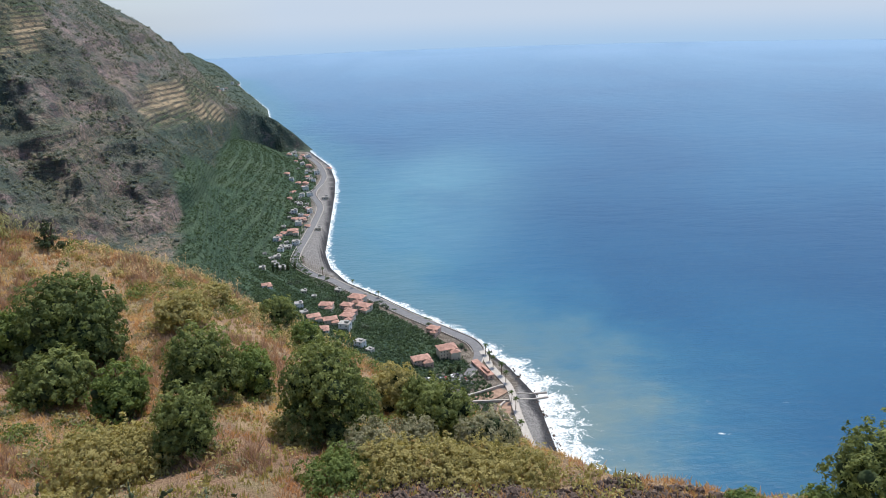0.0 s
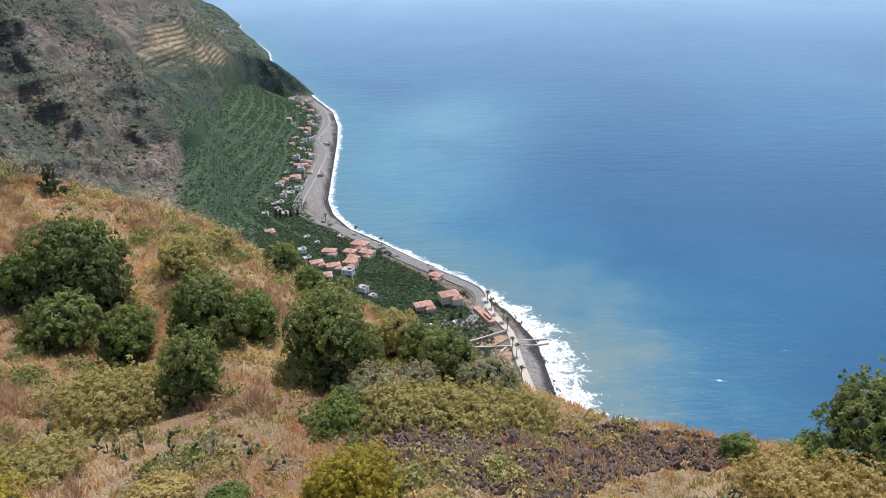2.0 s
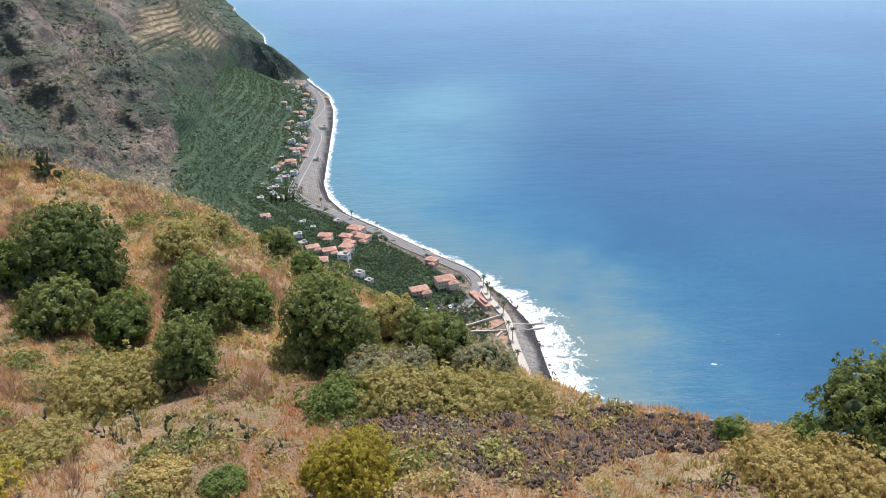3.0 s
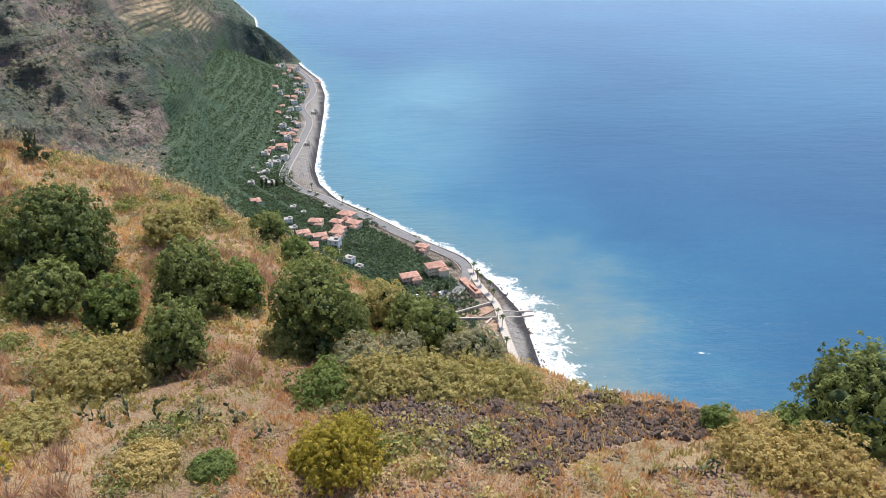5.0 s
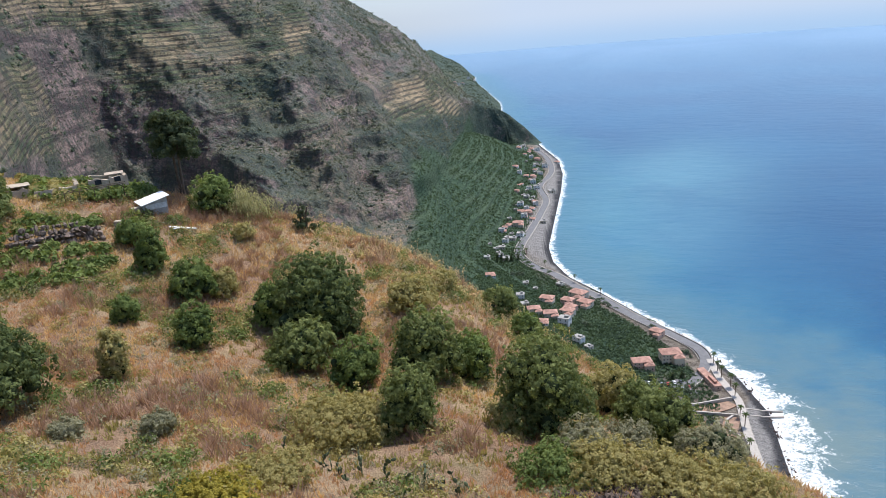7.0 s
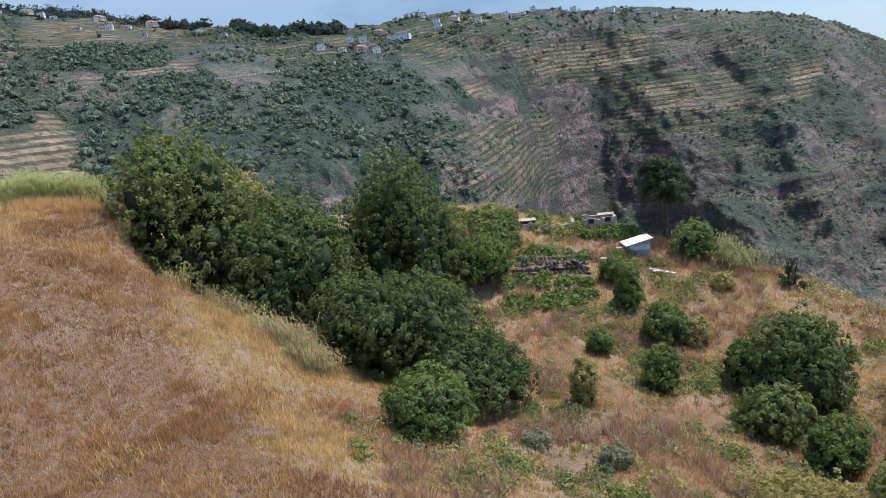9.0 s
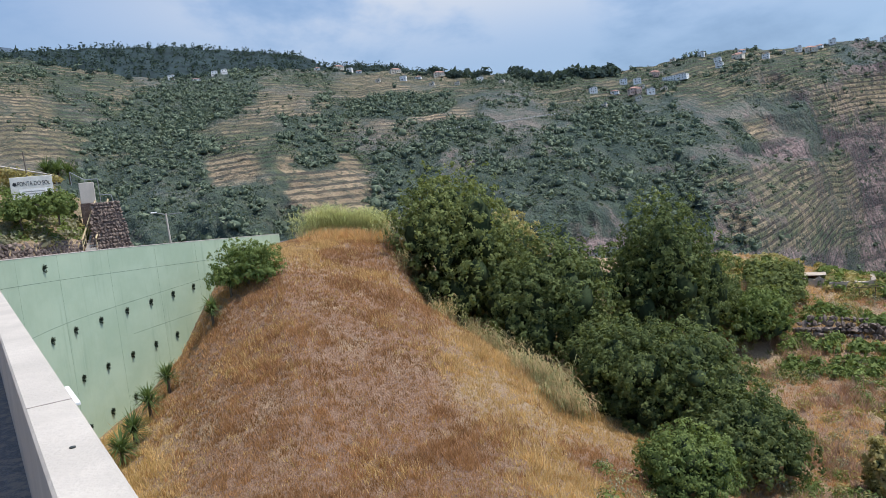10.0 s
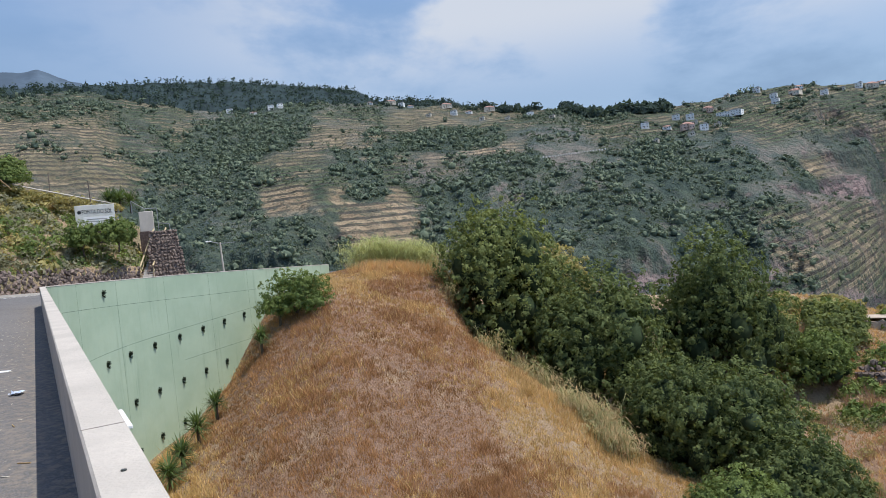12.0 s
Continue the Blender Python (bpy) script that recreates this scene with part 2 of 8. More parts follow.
M_MOUND = leafy("mound_grass", (0.23, 0.118, 0.058), (0.60, 0.360, 0.195), rough=0.85, patch=0.5)
# these two lifted in tone to stand in for haze on far slopes
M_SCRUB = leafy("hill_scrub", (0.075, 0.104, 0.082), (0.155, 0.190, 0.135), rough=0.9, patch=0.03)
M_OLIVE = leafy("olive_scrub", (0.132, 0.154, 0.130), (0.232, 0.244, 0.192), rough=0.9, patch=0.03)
M_BANANA = leafy("banana_leaf", (0.056, 0.092, 0.060), (0.116, 0.168, 0.096), rough=0.8, patch=0.05)
M_FOREST = leafy("forest_leaf", (0.040, 0.062, 0.056), (0.075, 0.105, 0.090), rough=0.9, patch=0.02)
M_WOOD = leafy("woodland_leaf", (0.076, 0.104, 0.078), (0.200, 0.235, 0.150), rough=0.9, patch=0.25, through_light=0.1)
M_CONCRETE = plain("pale_concrete", (0.485, 0.440, 0.380), 0.85, vary=0.1, scale=1.3, bump=0.25, bump_scale=40, tint=(0.44, 0.40, 0.35))


def mat_stone(nt, b):
    """Lava stone: every stone its own tone, pitted."""
    n = Nodes(nt)
    info = nt.nodes.new("ShaderNodeObjectInfo")
    r = n.math("FRACT", n.math("ADD", info.outputs["Random"], n.geo.outputs["Random Per Island"]))
    c = n.mix(r, (0.052, 0.042, 0.040), (0.135, 0.098, 0.082))
    c = n.mix(n.map(n.noise(7, 5, 0.7), 0.45, 0.7, 0, 0.6), c, (0.20, 0.155, 0.125))
    n.link(c, b.inputs["Base Color"])
    b.inputs["Roughness"].default_value, b.inputs["Specular IOR Level"].default_value = 0.95, 0.1
    n.bump(b, n.noise(18, 4, 0.7), 0.8, 0.04)


M_STONE = material("lava_stone", mat_stone)

def mat_masonry(nt, b):
    """Weathered brown wall stones."""
    n = Nodes(nt)
    info = nt.nodes.new("ShaderNodeObjectInfo")
    r = n.math("FRACT", n.math("ADD", info.outputs["Random"], n.geo.outputs["Random Per Island"]))
    c = n.mix(r, (0.105, 0.080, 0.072), (0.255, 0.195, 0.160))
    c = n.mix(n.map(n.noise(7, 5, 0.7), 0.45, 0.7, 0, 0.6), c, (0.30, 0.25, 0.205))
    n.link(c, b.inputs["Base Color"])
    b.inputs["Roughness"].default_value, b.inputs["Specular IOR Level"].default_value = 0.95, 0.1
    n.bump(b, n.noise(18, 4, 0.7), 0.8, 0.04)


M_MASONRY = material("wall_stone", mat_masonry)
M_METAL = plain("galvanised_steel", (0.32, 0.33, 0.33), 0.45, 0.7, vary=0.15, scale=4)
M_WHITE = plain("white_paint", (0.78, 0.77, 0.74), 0.6, vary=0.08, scale=2.0, tint=(0.62, 0.60, 0.56))
M_MOSS = plain("wet_moss", (0.018, 0.028, 0.014), 0.9, vary=0.5, scale=6.0, bump=0.8)


def mat_ground(nt, b):
    n = Nodes(nt)
    straw, ochre, red, earth, green = (0.60, 0.435, 0.265), (0.50, 0.335, 0.210), (0.38, 0.222, 0.145), (0.29, 0.190, 0.140), (0.33, 0.285, 0.150)
    c = n.mix(n.map(n.noise(0.22, 5, 0.6), 0.38, 0.62), ochre, straw)
    redness = n.math("MULTIPLY", n.attr("red"), n.map(n.noise(0.5, 4, 0.6), 0.25, 0.5))
    c = n.mix(redness, c, red)
    c = n.mix(n.math("MULTIPLY", n.attr("scrub"), n.map(n.noise(0.35, 5, 0.65), 0.40, 0.6)), c, green)
    c = n.mix(n.math("MULTIPLY", n.map(n.noise(0.8, 5, 0.7), 0.52, 0.68), 0.75), c, earth)
    fine = n.noise(9.0, 5, 0.75, stretch=(1, 1, 0.35))
    c = n.mix(n.map(fine, 0.35, 0.7), n.mix(0.4, c, (0.10, 0.07, 0.05)), n.mix(0.25, c, (0.66, 0.52, 0.34)))
    n.link(c, b.inputs["Base Color"])
    b.inputs["Roughness"].default_value = 0.95
    b.inputs["Specular IOR Level"].default_value = 0.1
    n.bump(b, n.math("ADD", fine, n.noise(2.2, 4, 0.7)), 1.0, 0.25)


M_GROUND = material("dry_hill_grass", mat_ground)


def mat_mountain(nt, b):
    """Scrub, rock beds, woods, old terraces, banana fields and beach."""
    n = Nodes(nt)
    # tones lifted and blued, so the colour itself carries distance haze
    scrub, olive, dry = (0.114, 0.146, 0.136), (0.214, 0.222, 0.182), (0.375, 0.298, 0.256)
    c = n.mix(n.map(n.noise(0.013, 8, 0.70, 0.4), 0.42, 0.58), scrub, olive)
    c = n.mix(n.math("MULTIPLY", n.map(n.noise(0.021, 9, 0.76, 0.6), 0.47, 0.58), n.math("ADD", 0.5, n.math("MULTIPLY", n.attr("dry_hazed_face"), 0.5))), c, dry)
    # bare rock where it is steep, in beds of darker and paler purplish brown
    nz = n.nt.nodes.new("ShaderNodeSeparateXYZ")
    n.link(n.geo.outputs["Normal"], nz.inputs[0])
    beds = n.noise(0.03, 7, 0.72, 0.5, stretch=(0.3, 0.3, 2.2))
    bed = n.mix(n.map(beds, 0.43, 0.57), (0.150, 0.114, 0.116), (0.420, 0.308, 0.280))
    bed = n.mix(n.map(n.noise(0.10, 6, 0.75, 0.4, stretch=(1.6, 1.6, 0.35)), 0.50, 0.62, 0, 0.7), bed, (0.075, 0.078, 0.066))
    c = n.mix(n.math("MULTIPLY", n.attr("rock"), n.map(n.noise(0.026, 8, 0.75, 0.3, stretch=(1, 1, 0.6)), 0.36, 0.52, 0, 0.9)), c, bed)
    ragged = n.math("ADD", nz.outputs["Z"], n.math("MULTIPLY", n.math("SUBTRACT", n.noise(0.05, 6, 0.72), 0.5), 0.5))
    c = n.mix(n.map(ragged, 0.72, 0.52), c, bed)
    # thin dry grass and stones, plus the seaward paling that stands in for haze
    c = n.mix(n.math("MULTIPLY", n.attr("dry_hazed_face"), n.map(n.noise(0.05, 8, 0.76), 0.42, 0.60, 0.0, 0.85)), c, n.mix(n.map(n.noise(0.02, 4), 0.4, 0.6), (0.300, 0.225, 0.165), (0.330, 0.275, 0.195)))
    # woods and green scrub
    green = n.mix(n.map(n.noise(0.05, 7, 0.72), 0.38, 0.62), (0.058, 0.084, 0.070), (0.122, 0.154, 0.112))
    c = n.mix(n.math("MULTIPLY", n.attr("lush"), n.map(n.noise(0.02, 7, 0.72), 0.28, 0.46)), c, green)
    # terraces: plot by plot, each with its own crop or fallow, behind broken walls
    step = n.attr("step")
    xyz = n.nt.nodes.new("ShaderNodeSeparateXYZ")
    n.link(n.geo.outputs["Position"], xyz.inputs[0])
    along = n.math("MULTIPLY", n.math("SUBTRACT", xyz.outputs["Y"], n.math("MULTIPLY", xyz.outputs["X"], 0.35)), 1 / 24.0)
    number = n.math("FLOOR", step)
    plot = n.nt.nodes.new("ShaderNodeCombineXYZ")
    n.link(n.math("FLOOR", n.math("ADD", along, n.math("MULTIPLY", number, 0.37))), plot.inputs[0])
    n.link(number, plot.inputs[1])
    dice = n.nt.nodes.new("ShaderNodeTexWhiteNoise")
    dice.noise_dimensions = "2D"
    n.link(plot.outputs[0], dice.inputs["Vector"])
    luck = n.math("ADD", n.math("MULTIPLY", dice.outputs["Value"], 0.75), n.math("MULTIPLY", n.math("SUBTRACT", n.noise(0.016, 5, 0.7), 0.5), 1.3))
    share = n.math("SUBTRACT", step, number)
    bush = n.noise(0.19, 5, 0.72)
    tread = n.mix(n.map(luck, 0.10, 0.24), (0.080, 0.118, 0.070), (0.178, 0.205, 0.112))
    tread = n.mix(n.map(luck, 0.44, 0.56), tread, (0.350, 0.288, 0.182))
    tread = n.mix(n.map(bush, 0.47, 0.55, 0, 0.85), tread, (0.080, 0.105, 0.072))
    mown = n.mix(n.map(luck, 0.30, 0.55), (0.400, 0.300, 0.190), (0.560, 0.425, 0.270))
    mown = n.mix(n.map(bush, 0.52, 0.60, 0, 0.75), mown, (0.105, 0.120, 0.080))
    bare = n.math("MULTIPLY", n.attr("bare"), n.map(n.noise(0.024, 6, 0.68), 0.34, 0.46))
    tread = n.mix(bare, tread, mown)
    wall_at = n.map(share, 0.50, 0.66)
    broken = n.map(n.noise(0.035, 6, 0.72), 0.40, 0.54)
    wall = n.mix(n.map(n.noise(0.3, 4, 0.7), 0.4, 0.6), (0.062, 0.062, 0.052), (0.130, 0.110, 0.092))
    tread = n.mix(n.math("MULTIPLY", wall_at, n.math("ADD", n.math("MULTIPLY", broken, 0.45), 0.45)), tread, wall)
    patch = n.math("MULTIPLY", n.attr("terrace"), n.map(n.noise(0.014, 8, 0.72, 0.5), 0.36, 0.50))
    patch = n.math("MAXIMUM", patch, n.math("MULTIPLY", bare, 0.95))
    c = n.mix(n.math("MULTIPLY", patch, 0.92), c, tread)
    # bushes, each a few metres, over all of it
    c = n.mix(n.math("MULTIPLY", n.map(bush, 0.48, 0.55, 0, 0.8), n.math("SUBTRACT", 1.0, n.math("MULTIPLY", patch, 0.7))), c, n.mix(0.3, (0.082, 0.110, 0.096), c))
    c = n.mix(n.map(n.noise(0.45, 3, 0.7), 0.45, 0.7, 0, 0.4), c, (0.070, 0.084, 0.072))
    # banana fields in stepped rows
    rows = n.noise(0.16, 5, 0.75)
    leaf = n.mix(n.map(rows, 0.35, 0.65), (0.050, 0.088, 0.058), (0.100, 0.150, 0.092))
    leaf = n.mix(n.map(n.noise(0.012, 4, 0.6), 0.45, 0.6, 0, 0.5), leaf, (0.118, 0.160, 0.098))
    # darker, broken lines that follow the terrace steps
    row_line = n.map(n.math("ABSOLUTE", n.math("SUBTRACT", n.math("FRACT", n.math("MULTIPLY", step, 1.5)), 0.5)), 0.30, 0.42)
    leaf = n.mix(n.math("MULTIPLY", row_line, n.map(n.noise(0.02, 5, 0.7), 0.34, 0.5, 0.1, 0.42)), leaf, (0.030, 0.046, 0.036))
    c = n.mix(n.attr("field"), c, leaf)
    c = n.mix(n.attr("soil"), c, n.mix(n.map(n.noise(0.2, 5, 0.7), 0.35, 0.65), (0.17, 0.145, 0.12), (0.31, 0.27, 0.225)))
    wet = n.map(n.noise(0.5, 4, 0.7), 0.3, 0.7)
    sand = n.mix(wet, (0.28, 0.27, 0.26), (0.39, 0.37, 0.35))
    c = n.mix(n.attr("beach"), c, n.mix(n.attr("wet"), sand, (0.075, 0.075, 0.08)))
    n.link(c, b.inputs["Base Color"])
    b.inputs["Roughness"].default_value = 0.95
    b.inputs["Specular IOR Level"].default_value = 0.05
    n.bump(b, n.math("ADD", n.math("MULTIPLY", bush, 1.6), n.math("ADD", n.noise(0.05, 6, 0.7), n.math("MULTIPLY", patch, n.math("MULTIPLY", wall_at, -0.3)))), 1.0, 5.0)


M_MOUNTAIN = material("mountain_side", mat_mountain)


def mat_sea(nt, b):
    n = Nodes(nt)
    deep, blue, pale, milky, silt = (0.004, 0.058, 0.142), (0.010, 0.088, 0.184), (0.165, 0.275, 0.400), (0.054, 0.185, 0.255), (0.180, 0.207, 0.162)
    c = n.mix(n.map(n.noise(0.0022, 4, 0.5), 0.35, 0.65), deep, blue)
    # paler with distance: haze towards the horizon painted into the water's colour
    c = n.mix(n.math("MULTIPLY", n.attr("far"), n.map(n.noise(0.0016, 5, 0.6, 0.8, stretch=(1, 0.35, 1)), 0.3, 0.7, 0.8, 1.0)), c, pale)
    sh = n.attr("shore")
    c = n.mix(n.math("MULTIPLY", n.attr("milk"), n.map(n.noise(0.006, 6, 0.65, 0.8), 0.30, 0.62, 0.50, 0.88)), c, (0.108, 0.245, 0.312))
    warp = n.math("ADD", sh, n.math("MULTIPLY", n.math("SUBTRACT", n.noise(0.012, 5, 0.6), 0.5), 170.0))
    c = n.mix(n.map(warp, 150, 20, 0, 0.55), c, milky)
    c = n.mix(n.math("MULTIPLY", n.map(n.math("ADD", warp, n.math("MULTIPLY", n.math("SUBTRACT", n.noise(0.05, 5, 0.65), 0.5), 50.0)), 92, 8, 0, 0.62), n.attr("silt")), c, silt)
    # surf: streaks that run along the shore, tearing off seawards
    w = n.attr("surf")
    froth = n.noise(0.085, 8, 0.76, 0.8)
    edge = n.math("ADD", n.math("DIVIDE", sh, w), n.math("MULTIPLY", n.math("SUBTRACT", froth, 0.5), 5.6))
    foam = n.map(edge, 1.15, 0.75)
    lace = n.map(n.noise(0.34, 6, 0.78, 1.4), 0.42, 0.58)
    outer = n.map(edge, -0.5, 0.8)
    foam = n.math("MULTIPLY", foam, n.math("SUBTRACT", 1.0, n.math("MULTIPLY", outer, n.math("SUBTRACT", 1.0, lace))))
    c = n.mix(foam, c, (0.80, 0.82, 0.82))
    caps = n.math("MULTIPLY", n.map(n.noise(0.035, 5, 0.75, 1.2, stretch=(1, 2.2, 1)), 0.70, 0.745), n.attr("silt"))
    c = n.mix(n.math("MULTIPLY", caps, n.map(sh, 190, 60)), c, (0.7, 0.74, 0.74))
    breaker = n.map(n.math("ADD", n.attr("shoal"), n.math("MULTIPLY", n.math("SUBTRACT", n.noise(0.3, 6, 0.8, 1.0), 0.5), 2.4)), 0.62, 1.0)
    c = n.mix(n.math("MULTIPLY", breaker, n.map(n.attr("shoal"), 0.0, 0.2)), c, (0.8, 0.82, 0.82))
    n.link(c, b.inputs["Base Color"])
    n.link(n.map(foam, 0, 1, 0.38, 0.9), b.inputs["Roughness"])
    b.inputs["IOR"].default_value = 1.33
    b.inputs["Specular IOR Level"].default_value = 0.30
    n.bump(b, n.math("ADD", n.noise(0.11, 5, 0.65, stretch=(1, 2.0, 1)), n.math("MULTIPLY", n.noise(0.02, 3, 0.5, stretch=(1, 2.5, 1)), 2.6)), 0.45, 1.5)


M_SEA = material("sea_water", mat_sea)


def mat_asphalt(nt, b):
    n = Nodes(nt)
    c = n.mix(n.map(n.noise(0.35, 4), 0.3, 0.7), (0.108, 0.102, 0.099), (0.140, 0.133, 0.127))
    c = n.mix(n.map(n.noise(60, 3, 0.7), 0.4, 0.75, 0, 0.6), c, (0.27, 0.265, 0.26))
    c = n.mix(n.math("MULTIPLY", n.attr("edge"), n.map(n.noise(9.0, 6, 0.78), 0.44, 0.60)), c, (0.27, 0.225, 0.175))
    n.link(c, b.inputs["Base Color"])
    b.inputs["Roughness"].default_value = 0.9
    b.inputs["Specular IOR Level"].default_value = 0.2
    n.bump(b, n.noise(90, 3, 0.7), 0.4, 0.01)


M_ASPHALT = material("worn_asphalt", mat_asphalt)


def mat_green_wall(nt, b):
    n = Nodes(nt)
    c = n.mix(n.map(n.noise(0.5, 5, 0.6), 0.3, 0.7), (0.330, 0.420, 0.300), (0.390, 0.480, 0.350))
    streak = n.noise(1.6, 5, 0.65, stretch=(1.5, 1.5, 0.07))
    c = n.mix(n.map(streak, 0.54, 0.74, 0, 0.55), c, (0.235, 0.31, 0.225))
    c = n.mix(n.map(n.noise(2.5, 4, 0.6, stretch=(2.2, 2.2, 0.12)), 0.66, 0.76, 0, 0.5), c, (0.52, 0.60, 0.50))
    n.link(c, b.inputs["Base Color"])
    b.inputs["Roughness"].default_value = 0.75
    b.inputs["Specular IOR Level"].default_value = 0.3
    n.bump(b, n.noise(14, 4), 0.2, 0.02)


M_GREEN_WALL = material("green_painted_concrete", mat_green_wall)

# ---------------------------------------------------------------- the lie of the land (heights above the eye's level)
COAST_Y = np.array([-300, 0, 150, 250, 335, 360, 426, 467, 506, 539, 577, 612, 652, 695, 741, 850, 992, 1100, 1211, 1337, 1400, 1445, 1600, 1790, 2011, 2704, 2944, 3100, 3300.0])
COAST_X = np.array([197, 157, 119, 89, 67, 63, 59, 45, 24, 2, -31, -59, -95, -117, -129, -139, -152, -165, -189, -240, -262, -290, -372, -420, -473, -731, -793, -900, -1500.0])


def coast(y):
    return np.interp(y, COAST_Y, COAST_X)


HILL_YAW = np.array([-45, -25, -15, -8, 3, 12, 21, 30, 40, 48, 55, 63, 69, 73, 77, 80.6, 85.4, 89.6, 93.6, 97.7, 101, 104, 112])
HILL_R = np.array([  # distance of four rings of the hill: foot, lower slope, upper slope, crest
    (17, 20, 23, 26), (17, 20, 23, 25), (18, 20, 23, 25), (19, 23, 27, 31), (18, 25, 33, 42), (20, 28, 36, 50), (22, 30, 40, 56),
    (22, 30, 45, 62), (22, 32, 46, 66), (22, 36, 52, 68), (22, 36, 54, 70), (24, 36, 48, 70), (24, 38, 46, 70), (24, 42, 50, 68),
    (26, 44, 50, 62), (28, 42, 52, 57), (27, 41, 52, 58), (26, 37, 46, 55), (26, 37, 46, 50), (26, 34, 42, 46), (26, 32, 38, 43), (26, 32, 38, 42), (26, 32, 38, 42)], float)
HILL_Z = np.array([  # and their depth under the eye
    (16.4, 16.8, 17.0, 17.5), (16.5, 17.3, 17.9, 18.2), (17.0, 17.6, 18.1, 18.4), (17.2, 18.4, 20.2, 21.5), (17.0, 18.4, 21.3, 23.9),
    (17.6, 19.0, 21.4, 22.9), (17.4, 18.4, 19.3, 18.8), (17.2, 18.8, 20.0, 15.9), (16.0, 17.4, 18.0, 12.7), (15.8, 16.8, 15.6, 10.4),
    (14.6, 16.0, 15.0, 8.3), (13.0, 14.0, 15.5, 8.0), (11.8, 12.3, 14.0, 7.0), (11.0, 9.8, 13.0, 7.0), (10.7, 7.6, 10.5, 6.0),
    (10.4, 6.1, 3.0, 2.8), (10.3, 5.2, 2.5, 1.8), (9.8, 6.0, 3.1, 2.2), (9.9, 7.0, 4.4, 3.1), (10.2, 9.2, 8.2, 7.9), (10.5, 10.2, 9.9, 9.7),
    (11.0, 10.9, 10.7, 10.6), (11.5, 11.4, 11.2, 11.1)], float)


def hill(yaw, r):
    """The near hill under the road: up or down to its crest, then falling away."""
    rk = np.stack([np.interp(yaw, HILL_YAW, HILL_R[:, k]) for k in range(4)])
    zk = -np.stack([np.interp(yaw, HILL_YAW, HILL_Z[:, k]) for k in range(4)])
    z = zk[0] + 0.6 * smooth(0, 1, (rk[0] - r) / 14)
    for k in range(3):
        t = np.clip((r - rk[k]) / (rk[k + 1] - rk[k]), 0, 1)
        t = 0.65 * t + 0.35 * t * t * (3 - 2 * t)
        z = np.where(r >= rk[k], zk[k] + (zk[k + 1] - zk[k]) * t, z)
    fall = np.interp(yaw, [-45, 18, 30, 60, 78, 112], [1.22, 1.22, 0.85, 0.7, 0.62, 0.6])
    over = np.maximum(r - rk[3], 0)
    z = z - fall * (over - 1.5 * (1 - np.exp(-over / 1.5)))
    x, y = -np.sin(np.radians(yaw)) * r, np.cos(np.radians(yaw)) * r
    rough = 0.35 * fbm(x / 6, y / 6, 3) + 0.12 * fbm(x / 1.6, y / 1.6, 5)
    return z + rough * np.clip(0.3 + np.abs(r - rk[3]) / 8, 0.3, 1.0) + 3.0 * fbm(x / 25, y / 25, 9) * smooth(4, 60, over)


RIDGE = np.array([  # yaw, distance and height of the far crest; distance and height of its foot
    (9.7, 1400, -256, 1390, -256), (10.2, 1395, -248, 1388, -252), (11.4, 1390, -216, 1379, -250), (12.6, 1390, -190, 1372, -248), (14, 1395, -169, 1362, -240), (15.8, 1400, -145, 1310, -224), (17.5, 1430, -108, 1000, -204),
    (19.4, 1450, -44, 800, -192), (21.7, 1400, 0, 720, -198), (24.3, 1350, 42, 690, -196), (28.3, 1250, 81, 660, -183), (32.4, 1200, 99, 660, -168),
    (36, 1140, 110, 740, -168), (39, 1090, 117, 830, -176), (43, 1040, 121, 850, -172), (46, 1000, 124, 760, -140), (49, 980, 127, 500, -88), (53, 950, 130, 395, -59), (60, 900, 126, 350, -46), (66.6, 900, 126, 335, -38),
    (72, 950, 149, 320, -34), (79, 1000, 174, 310, -34), (88, 1000, 196, 300, -40), (97, 950, 183, 300, -40), (105, 950, 212, 300, -36),
    (116, 900, 197, 300, -30), (130, 900, 210, 280, 20)], float)


def ridge(yaw, k):
    v = np.interp(yaw, RIDGE[:, 0], RIDGE[:, k])
    return v + 5.0 * fbm(np.asarray(yaw) / 1.3, np.asarray(yaw) * 0, 275, 4) * smooth(10, 14, yaw) if k == 2 else v


def ledges(z, period, phase):
    """Heights gathered into steep risers and flatter treads."""
    q = (z + phase) / period
    k = np.floor(q)
    return (k + 0.25 * (q - k) + 0.75 * smooth(0.3, 0.7, q - k)) * period - phase


def off_line(yaw, e, pts):
    """Degrees from a bent line of (bearing, height angle) points."""
    best = np.full(np.shape(yaw), 99.0)
    for (a, b), (c, d) in zip(pts[:-1], pts[1:]):
        u = np.clip(((yaw - a) * (c - a) + (e - b) * (d - b)) / ((c - a) ** 2 + (d - b) ** 2), 0, 1)
        best = np.minimum(best, np.hypot(yaw - a - u * (c - a), e - b - u * (d - b)))
    return best


